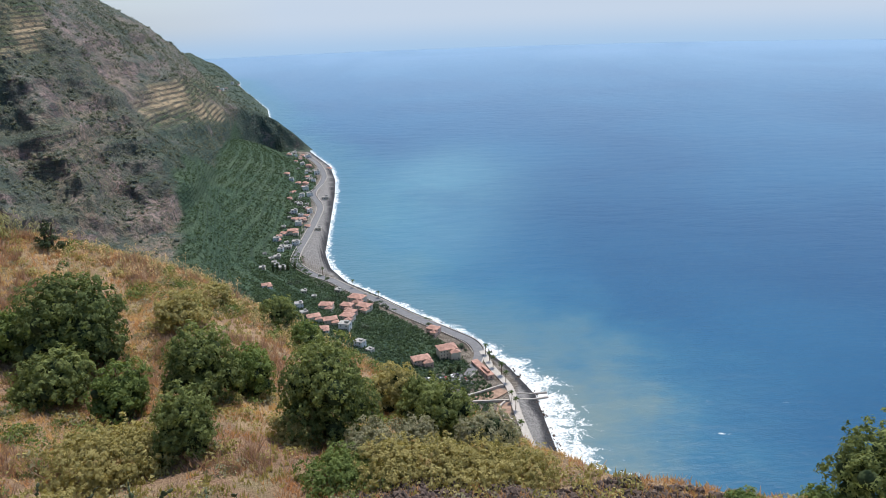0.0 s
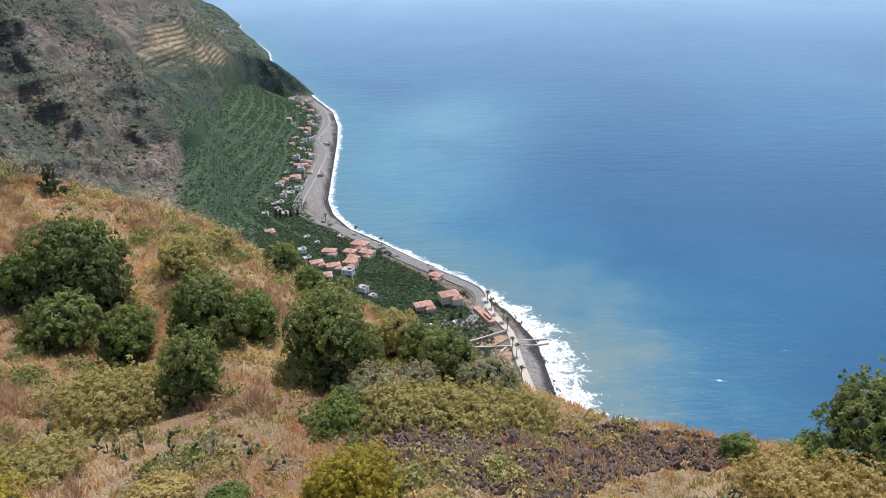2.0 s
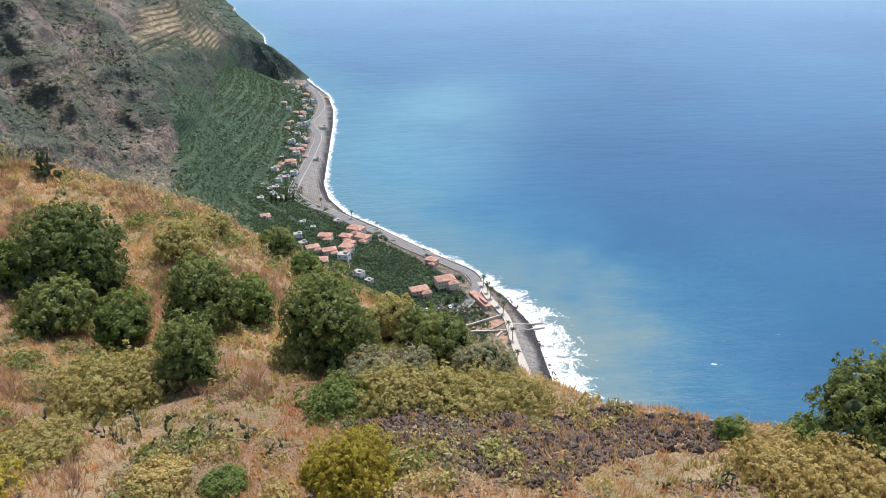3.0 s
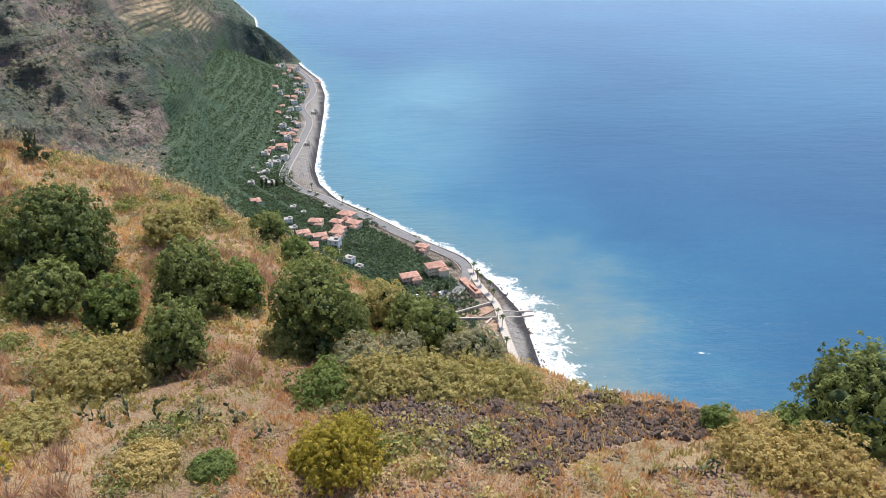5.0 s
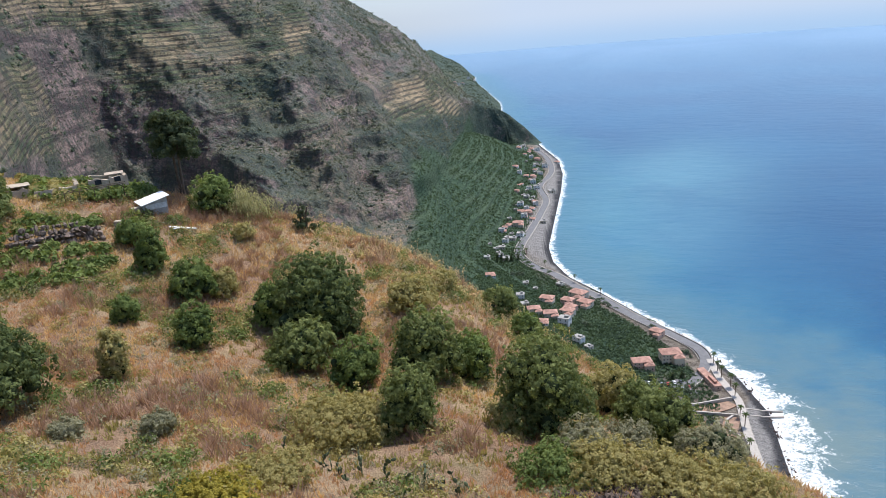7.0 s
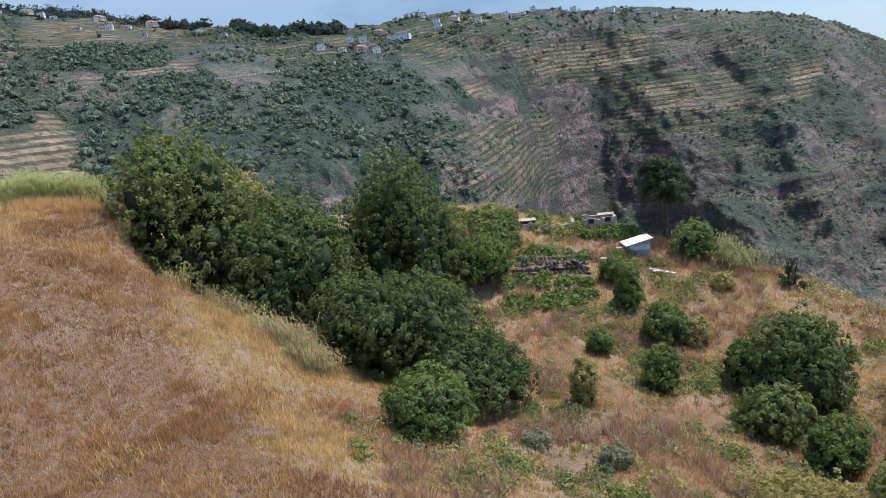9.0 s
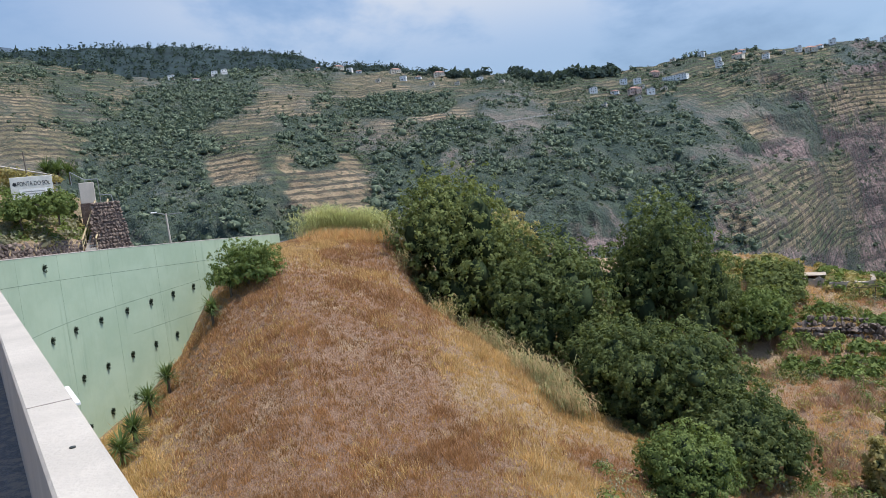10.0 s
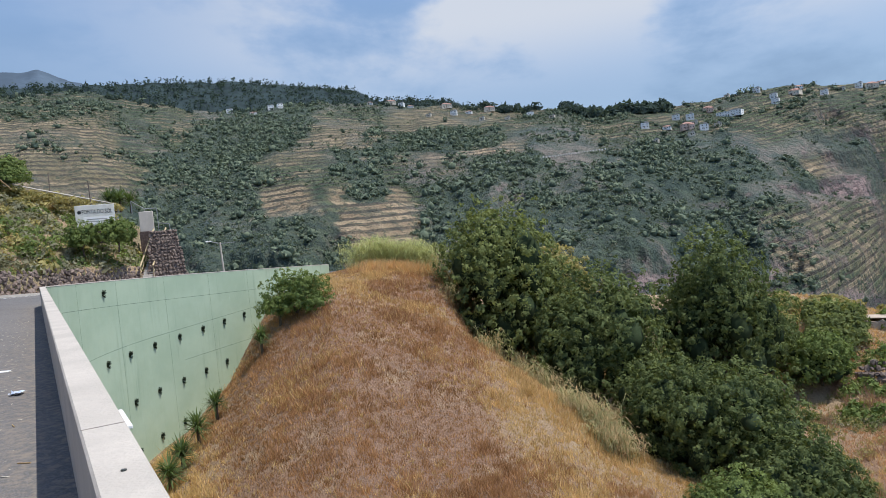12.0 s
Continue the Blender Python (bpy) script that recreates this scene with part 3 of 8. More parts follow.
# spurs that stand out towards the valley (minus) and gullies cut into it (plus): metres, width in degrees, line of bearings and height angles
RELIEF = [
    (-70, 2.0, [(57.5, 3.2), (55, 0), (52.5, -2), (50, -5), (48, -7.5)]),
    (-120, 2.8, [(50, 6), (46, 2.4), (43.5, 0), (40.5, -3), (37, -8), (34, -11)]),
    (-80, 1.7, [(34.5, 4.5), (31.5, 0), (29, -4), (27.5, -9), (26.5, -13)]),
    (-90, 1.5, [(30, 4), (26, -1.5), (24, -6), (21.5, -10.5), (20, -14), (19.8, -16)]),
    (-50, 1.0, [(20, -2.5), (17, -6.3), (14.5, -8.3), (11.5, -10)]),
    (-60, 4.0, [(86, 11), (88, 8), (90, 5), (92, 2), (93, 0)]),
    (-45, 3.0, [(81, 6), (83, 3), (85, 0)]),
    (-50, 4.0, [(112, 12), (107, 8), (105, 5)]),
    (-60, 3.5, [(72, 8), (70, 5), (67, 2), (64, -3)]),
    (110, 2.8, [(54, 4.5), (51.5, 1), (49.5, -3.5), (47.5, -8)]),
    (75, 2.3, [(89, 11), (94, 9.4), (97, 8.3), (100.4, 5.6), (102, 2)]),
    (55, 1.8, [(60, 4), (57.8, 0), (57.2, -5)]),
    (60, 1.1, [(35, 4), (33, 0), (31, -5), (30.5, -10)]),
    (45, 2.0, [(83, 9.5), (79, 5), (79.5, 2), (77, -2)]),
    (45, 0.9, [(28.5, 0), (27, -4), (25.4, -9), (24.8, -13)]),
    (40, 1.0, [(22.5, -6.5), (19, -8.6), (16.2, -11.2), (15, -12)]),
]


def relief(yaw, e):
    """Metres by which the slope stands back from its even lie, by bearing and height angle: spurs, gullies, ribs."""
    w = yaw + 0.9 * fbm(yaw / 1.6, e / 1.6, 251, 3)
    v = e + 0.6 * fbm(yaw / 1.4, e / 1.4, 253, 3)
    d = 0.0
    for metres, wide, pts in RELIEF:
        k = off_line(w, v, pts) / wide
        d = d + 0.5 * metres * np.exp(-np.sqrt(0.12 + k * k)) * 1.4
    # many small ribs that run down the slope, and lumps of every size
    lie = np.where(yaw < 60, 0.55, -0.3)
    rib = 1 - 2.2 * np.abs(fbm((yaw - lie * e) / 3.0, e / 8.0, 257, 2))
    return d - 17 * rib + 24 * fbm(yaw / 5, e / 4, 259, 3)


def lumps(yaw, e):
    """Small knolls, rocks and hollows."""
    ridged = 1 - 2 * np.abs(fbm((yaw - 0.55 * e) / 1.1, e / 1.6, 265, 3))
    return 10 * fbm(yaw / 1.3, e / 1.0, 261, 3) + 4.5 * fbm(yaw / 0.42, e / 0.36, 263, 3) - 7 * ridged * smooth(56, 44, yaw)


def softened(R, n):
    """Smoothed over 2n + 1 neighbouring bearings."""
    P = np.pad(R, ((n, n), (0, 0)), mode="edge")
    w = np.hanning(2 * n + 3)[1:-1]
    return sum(k * P[i:i + len(R)] for i, k in enumerate(w / w.sum()))


TABLE_YAW = np.arange(9.6, 126.5, 0.16)
TABLE_R = np.geomspace(236, 1700, 960)
FACE_ROWS = 216


def build_face():
    """The mountain as rows of distances and heights from its foot to its crest, and as a table over the plan."""
    T, Y = np.meshgrid(np.linspace(0, 1, FACE_ROWS), TABLE_YAW)
    rt, zt, rf, zf = (ridge(Y, k) for k in (1, 2, 3, 4))
    steep = smooth(58, 30, Y)
    e0, e1 = np.degrees(np.arctan2(zf, rf)), np.degrees(np.arctan2(zt, rt))
    E = e0 + (e1 - e0) * T
    # beds of rock: cliffs and ledges on the seaward side and in the gorge
    bed = smooth(-0.30, 0.10, fbm(Y / 5, E / 3.5, 77, 3)) * smooth(60, 52, Y) * smooth(10.5, 13, Y) * smooth(0, 0.05, T) * smooth(1.0, 0.93, T)
    L = E + 0.75 * bed * (ledges(E, 1.9, 1.3 * fbm(Y / 6, E / 6, 79, 3) + 0.06 * Y) - E)
    L = L + 0.55 * bed * (ledges(L, 0.62, 0.8 * fbm(Y / 3, E / 3, 83, 3) + 0.05 * Y) - L)
    # even slope: distance at which the bare profile reaches that height angle
    S = np.linspace(0, 1, 400)
    R = np.empty_like(T)
    for i in range(len(TABLE_YAW)):
        tt = (1 - steep[i, 0]) * S ** 0.9 + steep[i, 0] * (0.45 * smooth(0, 1, S) + 0.55 * S)
        r = rf[i, 0] + (rt[i, 0] - rf[i, 0]) * S
        e = np.degrees(np.arctan2(zf[i, 0] + (zt[i, 0] - zf[i, 0]) * tt, r))
        R[i] = np.interp(L[i], np.maximum.accumulate(e), r)
    fade = smooth(0, 0.10, T) * smooth(10.2, 15, Y) * (1 - 0.75 * smooth(0.85, 1.0, T))
    R = R + fade * relief(Y, E)
    # nowhere steeper than loose rock stands, but for the headland
    rise = R * np.radians((e1 - e0) / FACE_ROWS)
    run = np.cumsum((0.66 - 0.25 * smooth(16, 13, Y)) * rise, 1)
    R = np.maximum.accumulate(np.maximum(R, rf - 30) - run, 1) + run
    R = softened(R, 5) + fade * lumps(Y, E)
    run = np.cumsum((0.34 - 0.2 * smooth(16, 13, Y)) * rise, 1)
    R = softened(np.maximum.accumulate(R - run, 1) + run, 1)
    Z = R * np.tan(np.radians(E))
    grid = np.empty((len(TABLE_YAW), len(TABLE_R)))
    for i in range(len(TABLE_YAW)):
        g = np.interp(TABLE_R, R[i], Z[i])
        g = np.where(TABLE_R < R[i, 0], Z[i, 0] - 0.10 * (R[i, 0] - TABLE_R), g)
        grid[i] = np.where(TABLE_R > R[i, -1], Z[i, -1] - 0.22 * (TABLE_R - R[i, -1]), g)
    return R, Z, grid


FACE_R, FACE_Z, TABLE_Z = build_face()


def mountain(yaw, r):
    yaw, r = np.broadcast_arrays(np.asarray(yaw, float), np.asarray(r, float))
    a = np.clip((yaw - TABLE_YAW[0]) / 0.16, 0, len(TABLE_YAW) - 1.001)
    b = np.clip(np.log(r / TABLE_R[0]) / np.log(TABLE_R[1] / TABLE_R[0]), 0, len(TABLE_R) - 1.001)
    i, j = a.astype(int), b.astype(int)
    f, g = a - i, b - j
    z = (TABLE_Z[i, j] * (1 - g) + TABLE_Z[i, j + 1] * g) * (1 - f) + (TABLE_Z[i + 1, j] * (1 - g) + TABLE_Z[i + 1, j + 1] * g) * f
    return z - 0.22 * np.maximum(r - TABLE_R[-1], 0) - 0.10 * np.maximum(TABLE_R[0] - r, 0)


def face_r(yaw, e):
    """Distance at which the mountain is met at that bearing and height angle."""
    i = int(np.clip(round((yaw - TABLE_YAW[0]) / 0.16), 0, len(TABLE_YAW) - 1))
    return float(np.interp(e, np.degrees(np.arctan2(FACE_Z[i], FACE_R[i])), FACE_R[i]))


def plain_land(x, y):
    """Beach, road shelf and the fields that climb behind them."""
    u = coast(y) - x
    k = np.interp(y, [500, 700, 850, 1400], [0.10, 0.18, 0.38, 0.42])
    z = np.interp(u, [-60, -8, 0, 6, 14, 40], [-16, -2.0, 0.0, 1.6, 3.0, 4.0]) + k * np.clip(u - 60, 0, 150) + 0.05 * np.clip(u - 40, 0, 300)
    # the far cape: a low back behind its shore
    lift = np.interp(y, [1500, 1900, 2500, 3200], [0.25, 0.55, 0.9, 0.95])
    back = lift * (np.clip(u, 0, 60) + 0.55 * np.clip(u - 60, 0, 120)) + (13 * fbm(x / 110, y / 110, 57) + 5 * fbm(x / 30, y / 30, 59)) * np.clip(u / 40, 0, 1)
    cape = np.interp(u, [-60, -8, 0], [-16, -2.0, 0.0]) + back
    w = smooth(1450, 1560, y)
    return (1 - w) * z + w * cape - 250


def land(yaw, r):
    x, y = -np.sin(np.radians(yaw)) * r, np.cos(np.radians(yaw)) * r
    far = np.maximum(plain_land(x, y), np.where(yaw > 10.0, mountain(yaw, r), -300))
    return np.maximum(far, hill(yaw, r))


def ground_at(yaw, r):
    return float(land(np.array([float(yaw)]), np.array([float(r)]))[0])


def spot(yaw, r, lift=0.0):
    """The place on the land at that bearing and distance."""
    return Vector((-math.sin(radians(yaw)) * r, math.cos(radians(yaw)) * r, 250 + ground_at(yaw, r) + lift))


def land_mesh(name, yaws, rings, mat, attrs):
    R = rings if np.ndim(rings) == 2 else np.repeat(np.asarray(rings)[:, None], len(yaws), 1)
    Y = np.broadcast_to(np.asarray(yaws)[None, :], R.shape)
    Z = land(Y, R)
    X, YY = -np.sin(np.radians(Y)) * R, np.cos(np.radians(Y)) * R
    ob = mesh_from(name, np.stack([X, YY, Z + 250], -1), grid_faces(len(rings), len(yaws))[:, ::-1], mat)
    for key, f in attrs.items():
        attribute(ob, key, f(X, YY, Z, Y, R))
    return ob


def red_zone(X, Y, Z, yaw, r):
    mound = smooth(74, 80, yaw) * smooth(103, 96, yaw) * smooth(49, 42, r) + 0.8 * smooth(68, 74, yaw) * smooth(82, 76, yaw) * smooth(34, 28, r)
    bands = smooth(34, 38, yaw) * smooth(50, 44, yaw) * smooth(0.05, 0.35, fbm(X / 5, Y / 5, 61))
    return np.clip(mound + bands + 0.9 * smooth(0.0, 0.3, fbm(X / 7, Y / 7, 63)), 0, 1)


def scrub_zone(X, Y, Z, yaw, r):
    over = smooth(8, 30, r - np.interp(yaw, HILL_YAW, HILL_R[:, 3]))
    return np.clip(over + smooth(58, 40, yaw) * 0.75 * smooth(-0.15, 0.3, fbm(X / 6, Y / 6, 71)), 0, 1)


hillside = land_mesh("hillside_ground", np.arange(-69, 112.01, 0.5), np.concatenate([np.linspace(0.4, 16, 10), np.linspace(16.5, 80, 140), np.geomspace(81, 242, 44)]), M_GROUND,
                     {"red": red_zone, "scrub": scrub_zone})
tagged(hillside, "steep hillside of dry straw-coloured and rust-red grass", "ground", kind="structure")


def zone(X, Y, Z, yaw, r, y0, y1, e0, e1):
    """A ragged patch of the slope between two bearings and two height angles."""
    e = np.degrees(np.arctan2(Z, r)) + 0.7 * fbm(X / 45, Y / 45, 181, 3)
    w = yaw + 1.8 * fbm(X / 60, Y / 60, 183, 3)
    return smooth(y0 - 0.6, y0 + 0.6, w) * smooth(y1 + 0.6, y1 - 0.6, w) * smooth(e0 - 0.4, e0 + 0.4, e) * smooth(e1 + 0.4, e1 - 0.4, e)


def rock_zone(X, Y, Z, yaw, r):
    q = (X, Y, Z, yaw, r)
    gorge = zone(*q, 41, 51, -7, 2.4) + 0.8 * zone(*q, 33, 41, -11, -4) + 0.7 * zone(*q, 57, 66, -3, 2)
    cliffs = zone(*q, 20.5, 26, -14.5, -9.5) + zone(*q, 25, 29, -13.5, -7) + 0.8 * zone(*q, 23, 28, -6, 0) + 0.7 * zone(*q, 14, 20, -9.5, -7)
    return np.clip(gorge + cliffs + 0.25 * smooth(0.1, 0.4, fbm(X / 90, Y / 90, 81)), 0, 1)


def woods_zone(X, Y, Z, yaw, r):
    """Where trees stand close: gullies, the gorge's sides, coppices between the terraces."""
    q = (X, Y, Z, yaw, r)
    e = np.degrees(np.arctan2(Z, r))
    ravine = smooth(3.0, 1.2, off_line(yaw, e, [(91, 10.4), (94, 9.2), (97, 8.0), (100.4, 5.4), (102, 1)]))
    low = zone(*q, 97, 106, -2, 4.5) + zone(*q, 88, 97, -2, 2.2) + 0.8 * zone(*q, 93, 99, 3, 6.2)
    coppice = zone(*q, 84, 88, 5.4, 7.6) + zone(*q, 74, 85, 6.4, 8.0) + zone(*q, 76.5, 81, -1, 4.2) + zone(*q, 71, 77, 3.4, 5.8) + zone(*q, 83.5, 86.5, 3.4, 5.4)
    brush = zone(*q, 55.5, 74, -5, 4.0) + zone(*q, 57, 66, 4.0, 5.4) + 0.6 * zone(*q, 52.5, 55.5, 0.4, 3.0)
    sea = 0.8 * zone(*q, 15, 20, -11.5, -8.0)
    ragged = 0.75 * fbm(X / 48, Y / 48, 277, 4) + 0.3 * fbm(X / 15, Y / 15, 279, 2)
    return smooth(0.35, 0.75, np.clip(ravine + low + coppice + 0.9 * brush + sea, 0, 1) + ragged)


def lush_zone(X, Y, Z, yaw, r):
    """Green scrub, woods, the headland and the far cape."""
    n = fbm(X / 80, Y / 80, 87, 4)
    cape = 0.9 * zone(X, Y, Z, yaw, r, 14.5, 21.5, -12, -6.9) + 0.7 * zone(X, Y, Z, yaw, r, 30, 34, -8, -2) + 0.6 * zone(X, Y, Z, yaw, r, 21, 25, -11, -7.5) + smooth(16.2, 14.8, yaw) + smooth(1440, 1480, r)
    return np.clip(woods_zone(X, Y, Z, yaw, r) + 0.7 * smooth(0.08, 0.28, n) + cape, 0, 1)


def field_zone(X, Y, Z, yaw, r):
    u = coast(Y) - X
    t = np.clip((r - ridge(yaw, 3)) / (ridge(yaw, 1) - ridge(yaw, 3)), -1, 1)
    w = yaw + 2.2 * fbm(X / 70, Y / 70, 195, 4)
    t = t + 0.10 * fbm(X / 50, Y / 50, 197, 4)
    low = smooth(0.05, 0.0, t) * smooth(21.6, 20.6, w)
    upper = smooth(14.5, 16, yaw) * smooth(20.6, 19.8, w) * smooth(0.17, 0.12, t)
    return np.clip(np.maximum(low, upper) * smooth(26, 31, u), 0, 1)


def soil_zone(X, Y, Z, yaw, r):
    u = coast(Y) - X
    shelf = smooth(31, 28, u) * (Y < 1340)
    head = smooth(470, 440, Y) * (X > -10) * (yaw < 8)
    return np.clip(np.maximum(shelf, head) * (r < 1400), 0, 1)


def terrace_zone(X, Y, Z, yaw, r):
    q = (X, Y, Z, yaw, r)
    left = zone(*q, 97.5, 114, 5.5, 12.5) + zone(*q, 82, 96.5, 3.8, 10.6) + zone(*q, 86, 95, -1, 4) + zone(*q, 80.5, 88, -2, 4.8)
    high = zone(*q, 69, 84, 7.4, 10.5) + zone(*q, 54, 68, 4.9, 9.0) + zone(*q, 46, 55, 4.2, 8.5) + 0.7 * zone(*q, 72, 80, 4.6, 6.6)
    gorge = zone(*q, 37.5, 48, 1.2, 5.0) + zone(*q, 50.5, 54.5, 1.2, 3.0) + zone(*q, 46, 56, -7, -0.4) + zone(*q, 35.5, 41.5, -3.5, 1.4)
    sea = 0.8 * zone(*q, 31, 36, -6, 3.0) + zone(*q, 27.4, 31, -2.4, 2.0) + zone(*q, 16.4, 22.6, -7.7, -4.2) + 0.6 * zone(*q, 26.5, 30, -12, -6) + 0.6 * zone(*q, 30, 40, 3, 6)
    return np.clip((left + high + gorge + sea) * (1 - 0.85 * woods_zone(*q)), 0, 1)


def dry_hazed_face(X, Y, Z, yaw, r):
    """Thin dry grass and stones; the even seaward share is a paling for haze."""
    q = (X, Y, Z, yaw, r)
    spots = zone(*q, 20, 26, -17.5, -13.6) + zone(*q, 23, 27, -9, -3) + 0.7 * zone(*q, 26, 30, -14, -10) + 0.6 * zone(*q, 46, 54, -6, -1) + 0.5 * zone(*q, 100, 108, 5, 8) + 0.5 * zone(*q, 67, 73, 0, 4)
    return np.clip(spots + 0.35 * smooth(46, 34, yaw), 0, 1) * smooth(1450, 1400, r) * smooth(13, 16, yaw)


def step_count(X, Y, Z, yaw, r):
    """Terraces counted from the sea up: low walls inland, taller ones over the sea."""
    wander = 7 * fbm(X / 160, Y / 160, 271, 2) + 1.0 * fbm(X / 30, Y / 30, 273, 2)
    return (Z + 250 + wander) / np.interp(yaw, [10, 23, 27, 44, 60, 126], [6.0, 6.0, 5.6, 5.4, 4.6, 4.4])


def wet_zone(X, Y, Z, yaw, r):
    return smooth(9, 4, coast(Y) - X + 2.5 * vnoise(X / 9, Y / 9, 191))


def bare_zone(X, Y, Z, yaw, r):
    """Terraces mown or fallow, with tan grass."""
    q = (X, Y, Z, yaw, r)
    a = zone(*q, 19.0, 22.4, -6.6, -4.4) + zone(*q, 16.6, 18.8, -7.6, -6.2) + zone(*q, 28.0, 29.8, -1.9, 0.4)
    b = zone(*q, 82, 87.5, -0.5, 4.4) + zone(*q, 89, 93.5, 2.6, 4.8) + zone(*q, 87.5, 91, -0.5, 2.2) + 0.8 * zone(*q, 72.5, 75.5, 5.6, 6.8) + 0.7 * zone(*q, 74, 82, 5.6, 6.6)
    c = zone(*q, 50.8, 54.0, 1.5, 2.7) + 0.7 * zone(*q, 39, 47, 2.2, 4.4) + 0.3 * zone(*q, 46, 55, -5.5, -1) + 0.6 * zone(*q, 36, 40, -1.6, 0.6) + 0.6 * zone(*q, 32, 34.5, -2, 0)
    d = 0.6 * zone(*q, 84, 94, 6.6, 9.2) + 0.55 * zone(*q, 103, 112, 5.5, 11) + 0.5 * zone(*q, 70, 83, 8.4, 10.2)
    return np.clip(a + b + c + d, 0, 1) * (1 - 0.8 * woods_zone(*q))


def beach_zone(X, Y, Z, yaw, r):
    u = coast(Y) - X
    w = np.interp(Y, [350, 420, 440, 520, 660, 700, 760, 900, 1000, 1250, 1330], [18, 16, 5, 6, 7, 22, 30, 24, 24, 22, 10])
    return np.clip(smooth(w + 2, w - 1, u), 0, 1) * (Y < 1345)


def mountain_rings(yaws):
    """Rows of distances for every bearing: close together on the face, wide apart before and behind it."""
    cols = []
    for y in yaws:
        even = np.concatenate([np.geomspace(240, 1500, 90 + FACE_ROWS), np.geomspace(1510, 4700, 42)])
        k = np.clip((y - TABLE_YAW[0]) / 0.16, 0, len(TABLE_YAW) - 1.001)
        i, f = int(k), k - int(k)
        face = FACE_R[i] * (1 - f) + FACE_R[i + 1] * f
        own = np.concatenate([np.geomspace(240, face[0] - 1, 90), face, np.geomspace(face[-1] + 4, 4700, 42)])
        w = float(smooth(9.5, 13, y))
        cols.append(even * (1 - w) + own * w)
    return np.array(cols).T


MOUNTAIN_YAWS = np.concatenate([np.arange(-16, 10, 0.3), np.arange(10, 58, 0.18), np.arange(58, 117, 0.23), np.arange(117, 126.01, 0.5)])
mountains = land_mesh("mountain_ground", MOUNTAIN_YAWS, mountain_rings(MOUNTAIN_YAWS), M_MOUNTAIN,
                      {"rock": rock_zone, "field": field_zone, "soil": soil_zone, "terrace": terrace_zone, "bare": bare_zone, "lush": lush_zone, "dry_hazed_face": dry_hazed_face, "wet": wet_zone, "beach": beach_zone, "step": step_count})
tagged(mountains, "mountain side with scrub, old terraces, cliffs and coastal fields", "mountain", kind="structure")


def far_ridge(name, r, yaws, elevs, mat, label, seed):
    """A further range: its crest by bearing and height angle."""
    ys = np.arange(yaws[0], yaws[-1] + 0.01, 0.15)
    crest = r * np.tan(np.radians(np.interp(ys, yaws, elevs))) + 6 * fbm(ys * 1.3, ys * 0, seed, 4)
    rows = []
    for k in np.linspace(0, 1, 26):
        rr = r - 0.5 * r * (1 - k)
        z = 60 + (crest - 60) * k ** 1.2 + 14 * fbm(ys * 0.8, ys * 0 + k * 4, seed + 3, 4) * (k * (1 - k) * 4)
        rows.append(np.stack([-np.sin(np.radians(ys)) * rr, np.cos(np.radians(ys)) * rr, z + 250], -1))
    ob = mesh_from(name, np.array(rows), grid_faces(26, len(ys))[:, ::-1], mat)
    return tagged(ob, label, "mountain", kind="structure")


M_FAR_FOREST = plain("far_forest", (0.034, 0.050, 0.052), 0.95, vary=0.35, scale=0.02, bump=0.0, spec=0.05)
# the crest's blue is distance haze put into its base colour
M_HAZED_PEAK = plain("hazed_far_peak", (0.085, 0.115, 0.15), 0.95, vary=0.2, scale=0.006, spec=0.05)
far_ridge("forest_ridge", 2000, [68, 74.5, 79, 84.5, 86, 90, 95, 101, 109, 116, 126], [7.8, 9.1, 10.4, 11.0, 11.9, 12.4, 13.0, 13.1, 12.8, 12.4, 12.0],
          M_FAR_FOREST, "distant ridge covered with dark pine forest", 5)
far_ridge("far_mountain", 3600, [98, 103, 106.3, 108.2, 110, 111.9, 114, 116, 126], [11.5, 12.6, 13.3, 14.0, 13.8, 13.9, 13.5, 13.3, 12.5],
          M_HAZED_PEAK, "bluish mountain crest far behind the valley", 8)

